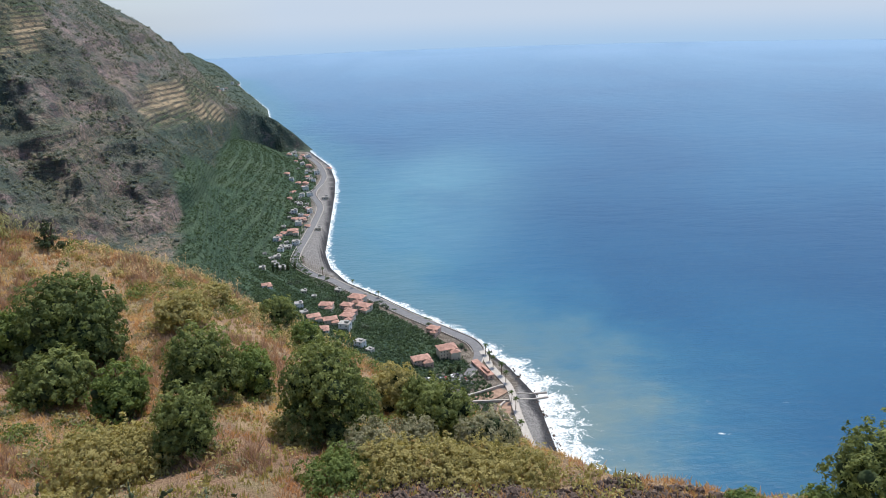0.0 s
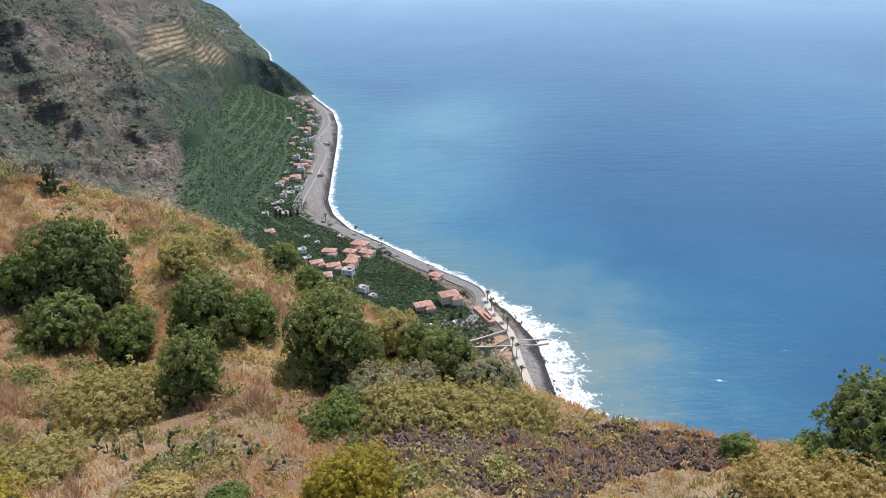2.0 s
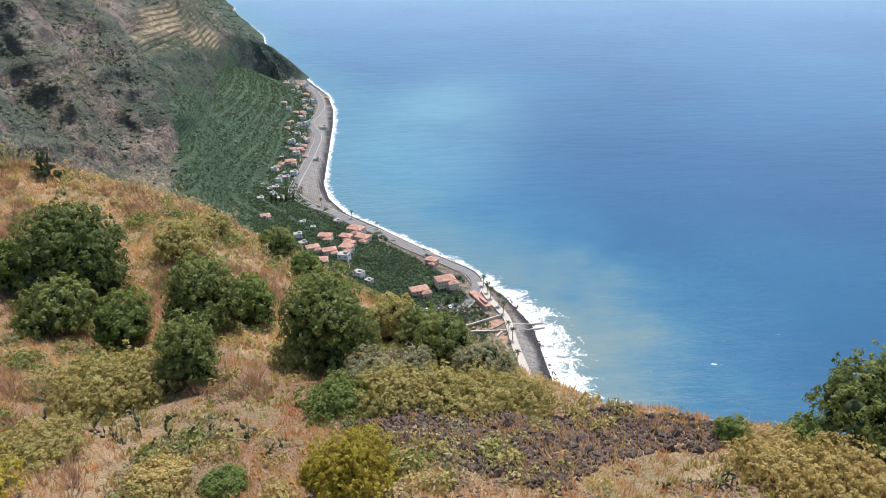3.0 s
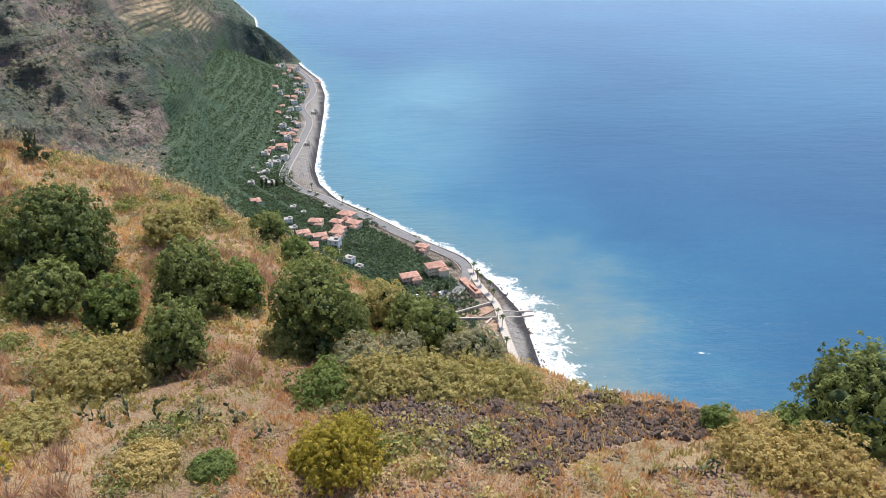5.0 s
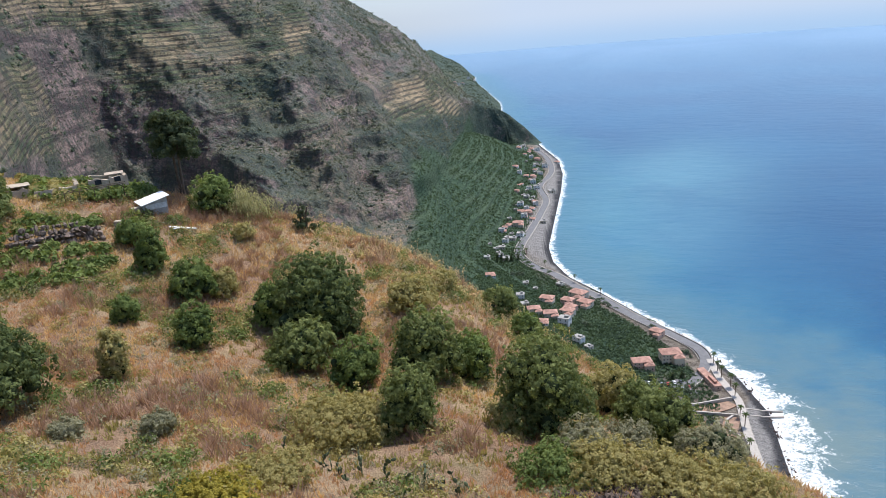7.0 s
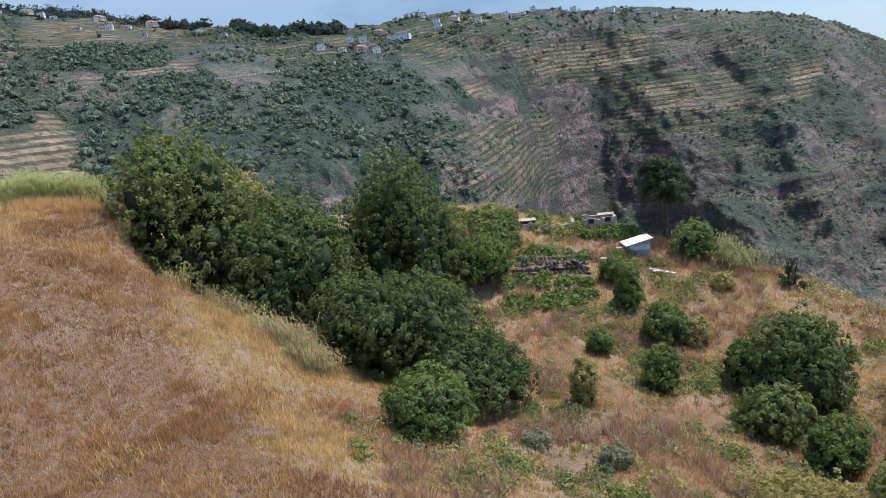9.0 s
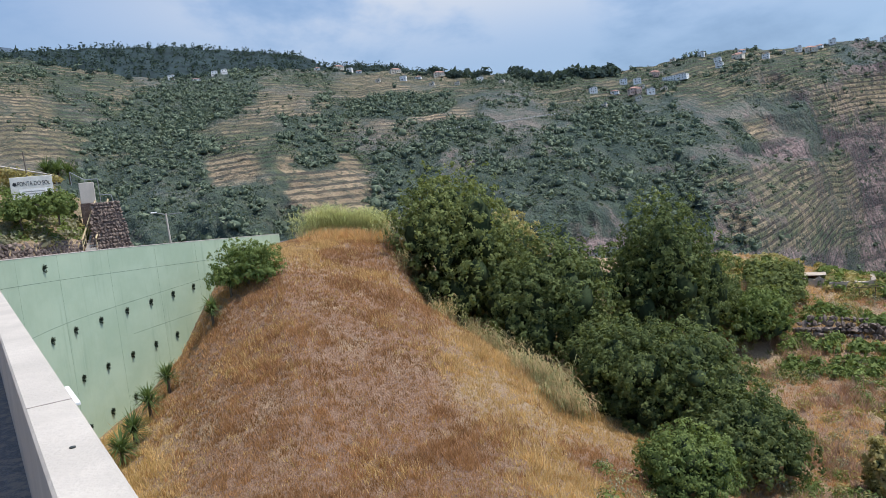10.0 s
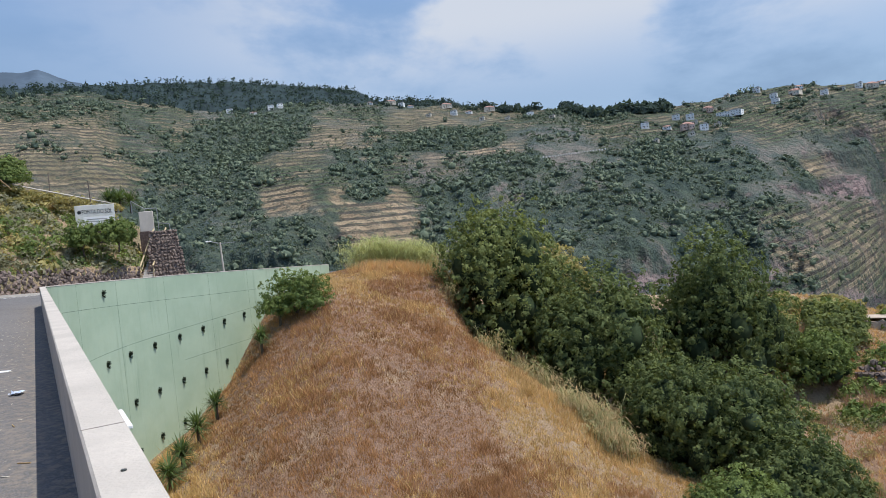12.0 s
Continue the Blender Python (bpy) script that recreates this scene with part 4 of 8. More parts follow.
# ---------------------------------------------------------------- sea
def build_sea():
    yaws = np.concatenate([np.arange(-75, -16, 1.5), np.arange(-16, 18, 0.25), np.arange(18, 30.1, 1.5)])
    rings = np.concatenate([np.linspace(200, 330, 14)[:-1], np.geomspace(330, 1600, 150), np.geomspace(1620, 4850, 40)])
    Y, R = np.meshgrid(yaws, rings)
    X, YY = -np.sin(np.radians(Y)) * R, np.cos(np.radians(Y)) * R
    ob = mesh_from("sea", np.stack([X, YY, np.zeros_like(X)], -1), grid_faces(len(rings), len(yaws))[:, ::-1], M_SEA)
    slope = np.interp(YY, [300, 470, 700, 760, 1250, 1500], [0.97, 0.72, 0.72, 0.99, 0.95, 0.93])
    sh = (X - coast(YY)) * slope
    attribute(ob, "shore", sh)
    attribute(ob, "surf", np.interp(YY, [300, 350, 400, 440, 490, 540, 620, 700, 1000, 1400, 3000], [23, 20, 15, 15, 9, 6, 4.2, 4.6, 5.2, 5, 5]))
    attribute(ob, "silt", np.interp(YY, [250, 420, 520, 650, 1000], [0.75, 0.9, 0.5, 0.3, 0.15]))
    # breakers over a shoal off the beach
    shoal = np.zeros_like(X)
    for (ax, ay), (bx, by), wide, k in (((143.8, 374.7), (165.9, 372.9), 2.0, 0.9), ((155.7, 425.0), (176.3, 401.7), 4.0, 0.62)):
        u = np.clip(((X - ax) * (bx - ax) + (YY - ay) * (by - ay)) / ((bx - ax) ** 2 + (by - ay) ** 2), 0, 1)
        shoal = np.maximum(shoal, k * smooth(wide, 0, np.hypot(X - ax - u * (bx - ax), YY - ay - u * (by - ay))))
    attribute(ob, "shoal", shoal)
    attribute(ob, "milk", 0.75 * np.exp(-((X + 40) / 105) ** 2 - ((YY - 880) / 260) ** 2) + 0.6 * np.exp(-((X - 20) / 120) ** 2 - ((YY - 1150) / 220) ** 2) + 0.12 * np.exp(-((X - 150) / 90) ** 2 - ((YY - 400) / 60) ** 2))
    # how much of the painted haze tone the water takes, by distance
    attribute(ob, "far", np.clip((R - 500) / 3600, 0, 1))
    return tagged(ob, "calm blue sea, milky and foaming along the shore", "sea", kind="structure")


build_sea()

# ---------------------------------------------------------------- road, parapet and retaining wall
ALONG, LEFT = Vector((-0.9406, -0.3395, 0)), Vector((0.3395, -0.9406, 0))


def wall_path():
    """Plan of the wall's outer face: straight past the eye, then round to the right."""
    pts, p, head = [], ALONG * -14 - LEFT * 0.343, math.atan2(ALONG.y, ALONG.x)
    step = 0.5
    for i in range(176):
        pts.append((p.x, p.y, head))
        s = i * step - 14
        if 32 < s < 44.5:
            head -= radians(57) / 25
        p = p + step * Vector((math.cos(head), math.sin(head), 0))
    return pts


PATH = wall_path()


def top_height(x, y, i):
    """The parapet's top under the eye's level."""
    s = i * 0.5 - 14
    if s <= 32:
        return -0.82 + 0.0095 * max(s, -6)
    yaw = math.degrees(math.atan2(-x, y))
    e = np.interp(yaw, [89.2, 92.1, 96.5, 100.8, 104.8, 109], [1.50, 1.38, 1.2, 1.04, 0.95, 0.86])
    return -math.hypot(x, y) * math.tan(radians(float(e)))


def wall_end():
    for i, (x, y, h) in enumerate(PATH):
        if i > 80 and math.degrees(math.atan2(-x, y)) < 89.4:
            return i
    return len(PATH) - 1


END = wall_end()


def along_wall(i, out=0.0, z=0.0):
    """A point by the wall's path at index i: `out` metres outside its face (inside: minus), z over its top."""
    j = min(int(i), len(PATH) - 2)
    f = i - j
    x0, y0, h0 = PATH[j]
    x1, y1, h1 = PATH[j + 1]
    x, y, h = x0 + (x1 - x0) * f, y0 + (y1 - y0) * f, h0 + (h1 - h0) * f
    t = (1 - f) * top_height(x0, y0, j) + f * top_height(x1, y1, j + 1)
    nx, ny = math.sin(h), -math.cos(h)
    return Vector((x + nx * out, y + ny * out, 250 + t + z))


def ribbon(name, section, first, last, mat, step=1):
    """Sweeps a closed section of (out, height) along the wall."""
    idx = list(range(first, last + 1, step))
    rows = [[along_wall(i, o, z(i) if callable(z) else z) for o, z in section] for i in idx]
    k = len(section)
    faces = []
    for a in range(len(idx) - 1):
        for b in range(k):
            c = (b + 1) % k
            faces.append((a * k + b, a * k + c, (a + 1) * k + c, (a + 1) * k + b))
    faces.append(tuple(range(k))[::-1])
    faces.append(tuple((len(idx) - 1) * k + b for b in range(k)))
    return mesh_from(name, [v for row in rows for v in row], faces, mat, flat=True)


retaining_wall = ribbon("retaining_wall", [(0.0, -0.035), (0.0, lambda i: -14.0), (-0.5, lambda i: -14.0), (-0.5, -1.1), (-0.12, -1.1), (-0.12, -0.035)], 0, END, M_GREEN_WALL)
tagged(retaining_wall, "tall curved concrete retaining wall painted pale green", "wall", kind="structure")
parapet = ribbon("parapet", [(0.012, -0.04), (0.012, -0.012), (0.0, 0.0), (-0.19, 0.0), (-0.202, -0.012), (-0.202, -0.95), (-0.119, -0.95), (-0.119, -0.04)], 0, END, M_CONCRETE)
tagged(parapet, "pale concrete parapet along the road with a flat top", "parapet", kind="structure")


def road_height(i, n):
    s = i * 0.5 - 14
    return float(np.interp(s, [0, 34, 46, 60], [0, 0.11, 0.03, 0.0])) * max(n, 0)


def build_road():
    last = len(PATH) - 1
    offs = np.concatenate([[0.0, 0.12, 0.3, 0.6], np.linspace(1.0, 8.6, 12)])
    rows, edge = [], []
    for i in range(0, last):
        for o in offs:
            q = along_wall(i, -0.2 - o, -0.83 + road_height(i, o))
            rows.append(q)
            edge.append(max(math.exp(-o / 0.85), math.exp(-(8.6 - o) / 0.6)))
    ob = mesh_from("road", rows, grid_faces(last, len(offs)), M_ASPHALT)
    attribute(ob, "edge", edge)
    tagged(ob, "worn grey asphalt road with grit along the parapet", "road", kind="structure")
    return ob


build_road()
# ---------------------------------------------------------------- trees and bushes
def leaf_cloud(rng, lobes, count, size, droop=0.2, shell=0.35, twigs=16):
    """Folded leaves in small tufts over the skins of several ellipsoid lobes."""
    areas = np.array([(a * b + b * c + a * c) for _, (a, b, c) in lobes])
    tips = max(count // twigs, 1)
    count = tips * twigs
    pick = rng.choice(len(lobes), tips, p=areas / areas.sum())
    C = np.array([c for c, _ in lobes])[pick]
    S = np.array([s for _, s in lobes])[pick]
    d = rng.normal(size=(tips, 3))
    d /= np.linalg.norm(d, axis=1, keepdims=True)
    d[:, 2] = np.where(d[:, 2] < -0.55, -d[:, 2] * 0.4, d[:, 2])
    lump = 1 + 0.2 * vnoise(d[:, 0] * 2.6 + pick * 7.1, d[:, 1] * 2.6 + d[:, 2] * 2.1, 3)
    T = C + d * S * (lump * (1 - shell * rng.random(tips) ** 2.2))[:, None]
    out = d / S
    out /= np.linalg.norm(out, axis=1, keepdims=True)
    # each tuft: leaves round a twig's tip, facing outwards
    e = rng.normal(size=(tips, twigs, 3))
    e /= np.linalg.norm(e, axis=2, keepdims=True)
    e = e + 0.5 * out[:, None, :]
    e[..., 2] += 0.2
    e /= np.linalg.norm(e, axis=2, keepdims=True)
    P = (T[:, None, :] + e * size * rng.uniform(0.5, 1.6, (tips, twigs, 1))).reshape(-1, 3)
    nrm = (0.75 * e + 0.5 * out[:, None, :] + 0.25 * rng.normal(size=e.shape)).reshape(-1, 3)
    nrm /= np.linalg.norm(nrm, axis=1, keepdims=True)
    t = np.cross(nrm, rng.normal(size=(count, 3)))
    t /= np.linalg.norm(t, axis=1, keepdims=True) + 1e-9
    t[:, 2] -= droop
    b = np.cross(nrm, t)
    ln = size * rng.uniform(0.7, 1.3, count)[:, None]
    wd = ln * rng.uniform(0.3, 0.46, count)[:, None]
    fold = nrm * wd * 0.3
    V = np.stack([P - t * ln * 0.5 + b * wd, P - t * ln * 0.5 - b * wd, P + t * ln * 0.6 + fold], 1).reshape(-1, 3)
    return V, np.arange(3 * count).reshape(-1, 3)


def ball(rng, centre, radii, rough=0.2, sub=2):
    """A lumpy closed body: a dark core that stands in for a crown's inner shade, or a stone."""
    bm = bmesh.new()
    bmesh.ops.create_icosphere(bm, subdivisions=sub, radius=1.0)
    P = np.array([v.co for v in bm.verts])
    F = np.array([[v.index for v in f.verts] for f in bm.faces])
    bm.free()
    o = rng.uniform(-50, 50, 2)
    k = 1 + rough * vnoise(P[:, 0] * 1.9 + o[0] + P[:, 2], P[:, 1] * 1.9 + o[1] - P[:, 2], 5) + 0.4 * rough * rng.normal(size=len(P)) * (sub < 2)
    return np.asarray(centre) + P * k[:, None] * np.asarray(radii), F


def joined(chunks):
    V, F, n = [], [], 0
    for v, f in chunks:
        V.append(v)
        F.append(f + n)
        n += len(v)
    return np.concatenate(V), np.concatenate(F)


# added filler body: the crown's inner shade put into a dark colour
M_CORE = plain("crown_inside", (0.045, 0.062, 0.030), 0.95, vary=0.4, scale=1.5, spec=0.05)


def tree(name, place, width, height, leaf_mat, label, seed, trunk=0.25, lobes=9, leaves=5000, size=0.22, category="tree", group="", flat=1.0):
    """A broadleaf crown of several lobes on a forked trunk; base at place."""
    rng = np.random.default_rng(seed)
    root = new(name)
    root.location = place
    tagged(root, label, category, group)
    base = trunk * height
    crown_h = height - base
    parts = []
    for k in range(lobes):
        a = k * 2.399 + rng.uniform(-0.4, 0.4)
        q = math.sqrt((k + 0.3) / lobes)
        s = (0.56 - 0.24 * q) * rng.uniform(0.75, 1.2)
        c = (math.cos(a) * width * 0.35 * q, math.sin(a) * width * 0.35 * q, base + crown_h * (0.62 - 0.32 * q + 0.26 * rng.uniform(-1, 1) * q))
        parts.append((c, (width * 0.5 * s, width * 0.5 * s, crown_h * 0.60 * s * flat)))
    for k in range(6):
        a = k * 1.047 + rng.uniform(-0.3, 0.3)
        parts.append(((math.cos(a) * width * 0.25, math.sin(a) * width * 0.25, base + crown_h * 0.2), (width * 0.21, width * 0.21, crown_h * 0.24)))
    low = trunk == 0.0
    parts.append(((0, 0, base + crown_h * 0.44), (width * 0.39, width * 0.39, crown_h * 0.42)))
    V, F = leaf_cloud(rng, parts, int(leaves * 2.0), size * 0.78, shell=0.9 if low else 0.28, twigs=14)
    V[:, 2] = np.maximum(V[:, 2], 0.03)
    mesh_from("crown", V, F, leaf_mat, root, flat=True)
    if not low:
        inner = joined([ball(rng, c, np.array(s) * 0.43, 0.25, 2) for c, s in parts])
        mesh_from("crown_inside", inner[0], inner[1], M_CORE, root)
    bm = bmesh.new()
    r = max(0.05, 0.022 * height)
    tube(bm, (0, 0, -0.6), (0.05 * width * rng.uniform(-1, 1), 0.05 * width * rng.uniform(-1, 1), base + 0.25 * crown_h), r * 1.3, r * 0.7, 8)
    stem = part("trunk", bm, M_BARK, root)
    for c, s in parts[1:5]:
        bm = bmesh.new()
        tube(bm, (0, 0, base * 0.7), c, r * 0.6, r * 0.2, 6)
        part("limb", bm, M_BARK, stem)
    return root


TREES = [  # name, yaw, distance, width, height, leaf, label, leaves, leaf size, trunk
    ("broadleaf_tree", 29.8, 44.7, 7.0, 7.2, M_LEAF_DEEP, "large dark green broadleaf tree on the dry slope", 11000, 0.22, 0.05),
    ("bush", 33.3, 46.5, 3.2, 3.8, M_LEAF_MID, "light green bush beside a large dark tree", 3200, 0.2, 0.03),
    ("broadleaf_tree", 10.9, 31.8, 5.7, 6.2, M_LEAF_DARK, "dense dark green round tree on the slope edge", 12000, 0.17, 0.04),
    ("broadleaf_tree", 20.8, 35.6, 4.4, 5.0, M_LEAF_DARK, "dark green upright tree on brown dry ground", 7000, 0.18, 0.04),
    ("bush", 22.9, 29.8, 3.1, 3.9, M_LEAF_DARK, "dark green bush below an upright tree", 5200, 0.15, 0.03),
    ("bush", 31.6, 40.3, 5.0, 3.4, M_LEAF_DARK, "dark olive bush on the dry slope", 5600, 0.19, 0.03),
    ("bush", 27.3, 36.8, 3.4, 3.5, M_LEAF_MID, "olive green bush on the dry slope", 4200, 0.17, 0.03),
    ("bush", 30.0, 30.6, 6.2, 3.0, M_LEAF_LIGHT, "wide low yellow-green thicket on the slope", 10000, 0.13, 0.0),
    ("bush", 26.8, 30.2, 5.0, 2.2, M_LEAF_LIGHT, "low yellow-green thicket merging into dry grass", 6000, 0.13, 0.0),
    ("bush", 4.7, 37.0, 3.5, 3.2, M_LEAF_LIGHT, "yellow-green bush near the hill's edge", 4400, 0.17, 0.03),
    ("bush", 0.0, 32.5, 3.4, 3.6, M_LEAF_DARK, "dark olive bush over the steep drop", 4200, 0.16, 0.03),
    ("bush", 2.2, 34.6, 3.4, 3.5, M_LEAF_DARK, "dark bush over the steep drop", 4200, 0.17, 0.03),
    ("bush", -3.6, 29.8, 3.9, 2.8, M_LEAF_GREY, "grey half-bare bush over the steep drop", 4200, 0.14, 0.03),
    ("bush", 17.1, 37.4, 3.1, 3.5, M_LEAF_MID, "bright green bush between darker trees", 3600, 0.17, 0.03),
    ("bush", 13.9, 30.8, 2.6, 1.8, M_LEAF_LIGHT, "low pale green bush below a round tree", 3000, 0.14, 0.0),
    ("bush", 14.2, 50.5, 3.2, 2.6, M_LEAF_DARK, "dark bush on the hill's crest", 2600, 0.2, 0.02),
    ("bush", 12.2, 47.5, 2.8, 2.2, M_LEAF_MID, "green bush on the hill's crest", 2200, 0.2, 0.02),
    ("bush", 21.8, 46.2, 4.2, 2.6, M_LEAF_LIGHT, "yellow-green bush among straw grass", 3600, 0.19, 0.0),
    ("bush", 19.2, 51.0, 3.2, 1.6, M_LEAF_LIGHT, "low yellowish bush on the straw slope", 2400, 0.19, 0.0),
    ("bush", 9.6, 19.6, 3.6, 2.5, M_LEAF_GOLD, "golden yellow flowering bush beside a heap of stones", 8000, 0.10, 0.0),
    ("bush", 12.6, 20.4, 2.2, 1.1, M_LEAF_GOLD, "yellow-green bush beside a heap of stones", 4000, 0.10, 0.0),
    ("bush", 27.6, 21.9, 2.6, 0.8, M_LEAF_DRY, "low yellow-green bush in dry grass", 6500, 0.10, 0.0),
    ("bush", 22.0, 20.8, 1.9, 0.7, M_LEAF_MID, "low olive bush in dry grass", 4600, 0.10, 0.0),
    ("bush", 9.8, 25.9, 4.4, 1.5, M_LEAF_MID, "low fresh green bush above the stone heap", 5600, 0.12, 0.0),
    ("bush", 5.6, 25.6, 4.0, 1.7, M_LEAF_LIGHT, "low yellow-green bush above the stone heap", 5000, 0.12, 0.0),
    ("bush", 1.4, 25.6, 4.4, 1.5, M_LEAF_LIGHT, "wide low yellowish bush above the stone heap", 5600, 0.12, 0.0),
    ("bush", -2.8, 25.8, 4.0, 1.7, M_LEAF_LIGHT, "wide low green-gold bush above the stone heap", 5000, 0.12, 0.0),
    ("bush", -6.6, 26.4, 4.2, 1.7, M_LEAF_LIGHT, "low yellow-green bush by the steep drop", 5000, 0.12, 0.0),
    ("bush", 7.4, 27.8, 3.4, 2.1, M_LEAF_GREY, "grey-leaved low bush on dry ground", 3800, 0.13, 0.0),
    ("bush", 3.4, 29.2, 3.0, 2.1, M_LEAF_GREY, "grey thorny bush by the steep drop", 3600, 0.13, 0.0),
    ("bush", -30.5, 22.6, 4.2, 1.5, M_LEAF_DRY, "yellow-green bush at the slope's edge above the sea", 6500, 0.10, 0.0),
    ("bush", -35.4, 22.6, 4.4, 1.8, M_LEAF_DRY, "low gold-green bush at the slope's edge", 6500, 0.10, 0.0),
    ("bush", -26.2, 24.4, 1.7, 1.1, M_LEAF_MID, "small green bush beside the stone heap", 2200, 0.11, 0.0),
    ("bush", -32.2, 25.6, 2.4, 1.1, M_LEAF_MID, "small green bush on the slope's edge", 2600, 0.11, 0.0),
    ("broadleaf_tree", -36.6, 26.6, 5.2, 4.6, M_LEAF_DARK, "dark green tree at the slope's edge above the sea", 9000, 0.15, 0.05),
    ("broadleaf_tree", 75.6, 53.0, 11.4, 14.5, M_LEAF_DARK, "large green spreading tree behind the grass mound", 17000, 0.27, 0.04),
    ("broadleaf_tree", 68.9, 49.5, 10.8, 11.8, M_LEAF_DEEP, "broad green tree in the gully", 16000, 0.26, 0.04),
    ("broadleaf_tree", 72.0, 57.0, 9.0, 10.5, M_LEAF_LIGHT, "yellow-green tree behind larger trees", 9000, 0.26, 0.04),
    ("broadleaf_tree", 59.6, 55.0, 10.8, 13.8, M_LEAF_DEEP, "tall dark green tree in the gully", 16000, 0.26, 0.04),
    ("broadleaf_tree", 63.2, 44.0, 8.2, 7.6, M_LEAF_DEEP, "wide dark green tree at the foot of the mound", 12000, 0.22, 0.03),
    ("broadleaf_tree", 59.2, 42.0, 9.6, 7.2, M_LEAF_DEEP, "dense dark tree in the gully", 14000, 0.21, 0.03),
    ("broadleaf_tree", 54.9, 38.4, 7.2, 5.0, M_LEAF_DEEP, "low spreading dark tree in the gully", 11000, 0.2, 0.03),
    ("bush", 59.3, 32.3, 5.0, 3.7, M_LEAF_MID, "round olive green bush at the gully's lower end", 8000, 0.15, 0.03),
    ("bush", 53.0, 57.8, 5.0, 4.4, M_LEAF_MID, "light green bush below the garden terrace", 4800, 0.22, 0.06),
    ("bush", 55.8, 60.0, 4.4, 4.6, M_LEAF_DEEP, "dark bush beside the garden terrace", 4000, 0.22, 0.04),
    ("bush", 39.8, 42.6, 2.8, 3.4, M_LEAF_MID, "bright green bush on the rusty slope", 3600, 0.18, 0.03),
    ("bush", 39.2, 50.0, 3.6, 3.5, M_LEAF_MID, "dark green bush on the rusty slope", 4200, 0.2, 0.03),
    ("bush", 36.9, 50.5, 2.2, 2.2, M_LEAF_LIGHT, "yellowish bush on the rusty slope", 2200, 0.19, 0.03),
    ("bush", 46.0, 38.6, 1.7, 3.2, M_LEAF_LIGHT, "slender yellow-green bush on the slope", 2600, 0.17, 0.03),
    ("bush", 44.4, 46.6, 2.0, 2.2, M_LEAF_MID, "green shrub on the slope", 2200, 0.18, 0.03),
    ("bush", 41.7, 53.5, 2.4, 3.6, M_LEAF_MID, "dark green shrub below the small hut", 2800, 0.2, 0.03),
    ("bush", 42.8, 57.5, 2.6, 2.4, M_LEAF_MID, "green shrub below the small hut", 2400, 0.2, 0.03),
    ("bush", 36.6, 62.6, 4.2, 3.8, M_LEAF_MID, "green bush beside the pine tree", 4200, 0.2, 0.03),
    ("bush", 34.6, 58.0, 2.0, 1.6, M_LEAF_LIGHT, "small yellow-green bush in dry grass", 1600, 0.18, 0.0),
    ("bush", 92.0, 45.0, 5.4, 3.2, M_LEAF_MID, "flowering green bush against the green wall", 7500, 0.15, 0.0),
    ("bush", 44.0, 31.5, 2.0, 1.3, M_LEAF_GREY, "grey-leaved shrub on the dry slope", 3200, 0.12, 0.0),
    ("bush", 50.5, 33.0, 1.8, 1.0, M_LEAF_GREY, "grey-leaved shrub on stony ground", 2600, 0.12, 0.0),
    ("bush", 36.0, 26.0, 4.6, 1.0, M_LEAF_LIGHT, "low gold-green thicket in dry grass", 6000, 0.11, 0.0),
    ("bush", 41.5, 24.0, 4.4, 0.9, M_LEAF_GOLD, "low golden bush in dry grass", 6000, 0.11, 0.0),
]
for n_, (nm, yw, rr, w_, h_, lm, lb, cnt, sz, tk) in enumerate(TREES):
    tree(nm, spot(yw, rr, -0.1), w_, h_, lm, lb, 100 + n_, trunk=tk, leaves=cnt, size=sz, category=nm.replace("_", " ") if nm == "bush" else "tree",
         group="trees and bushes on the slope", lobes=13 if w_ < 7 else 22)
# ---------------------------------------------------------------- scattered growth
def many_spots(rng, n, yaw0, yaw1, r0, r1, keep):
    """Places on the land, even over the plan, kept by a rule of (x, y, yaw, r, z)."""
    yaw = rng.uniform(yaw0, yaw1, n)
    r = np.sqrt(rng.uniform(r0 * r0, r1 * r1, n))
    z = land(yaw, r)
    x, y = -np.sin(np.radians(yaw)) * r, np.cos(np.radians(yaw)) * r
    ok = keep(x, y, yaw, r, z)
    return np.stack([x, y, z + 250], -1)[ok], yaw[ok], r[ok]


def clumps(name, P, radii, leaves, mat, label, category, seed, tall=0.8, spread=0.5):
    """Rough leafy heaps, far too many to count."""
    rng = np.random.default_rng(seed)
    n, leaves = len(P), int(leaves * 1.4)
    C, S = np.repeat(P, leaves, 0), np.repeat(radii, leaves)[:, None]
    d = rng.normal(size=(n * leaves, 3))
    d /= np.linalg.norm(d, axis=1, keepdims=True)
    d[:, 2] = np.abs(d[:, 2])
    Q = C + d * S * np.array([1, 1, tall * 1.6]) * rng.uniform(0.55, 1.0, (n * leaves, 1))
    nrm = d + 0.5 * rng.normal(size=d.shape)
    nrm /= np.linalg.norm(nrm, axis=1, keepdims=True)
    t = np.cross(nrm, rng.normal(size=d.shape))
    t /= np.linalg.norm(t, axis=1, keepdims=True) + 1e-9
    b = np.cross(nrm, t)
    k = S * spread * rng.uniform(0.6, 1.3, (n * leaves, 1))
    V = np.stack([Q - t * k - b * k * 0.8, Q - t * k + b * k * 0.8, Q + t * k * 1.3], 1).reshape(-1, 3)
    F = np.arange(3 * n * leaves).reshape(-1, 3)
    return tagged(mesh_from(name, V, F, mat, flat=True), label, category, kind="stuff")


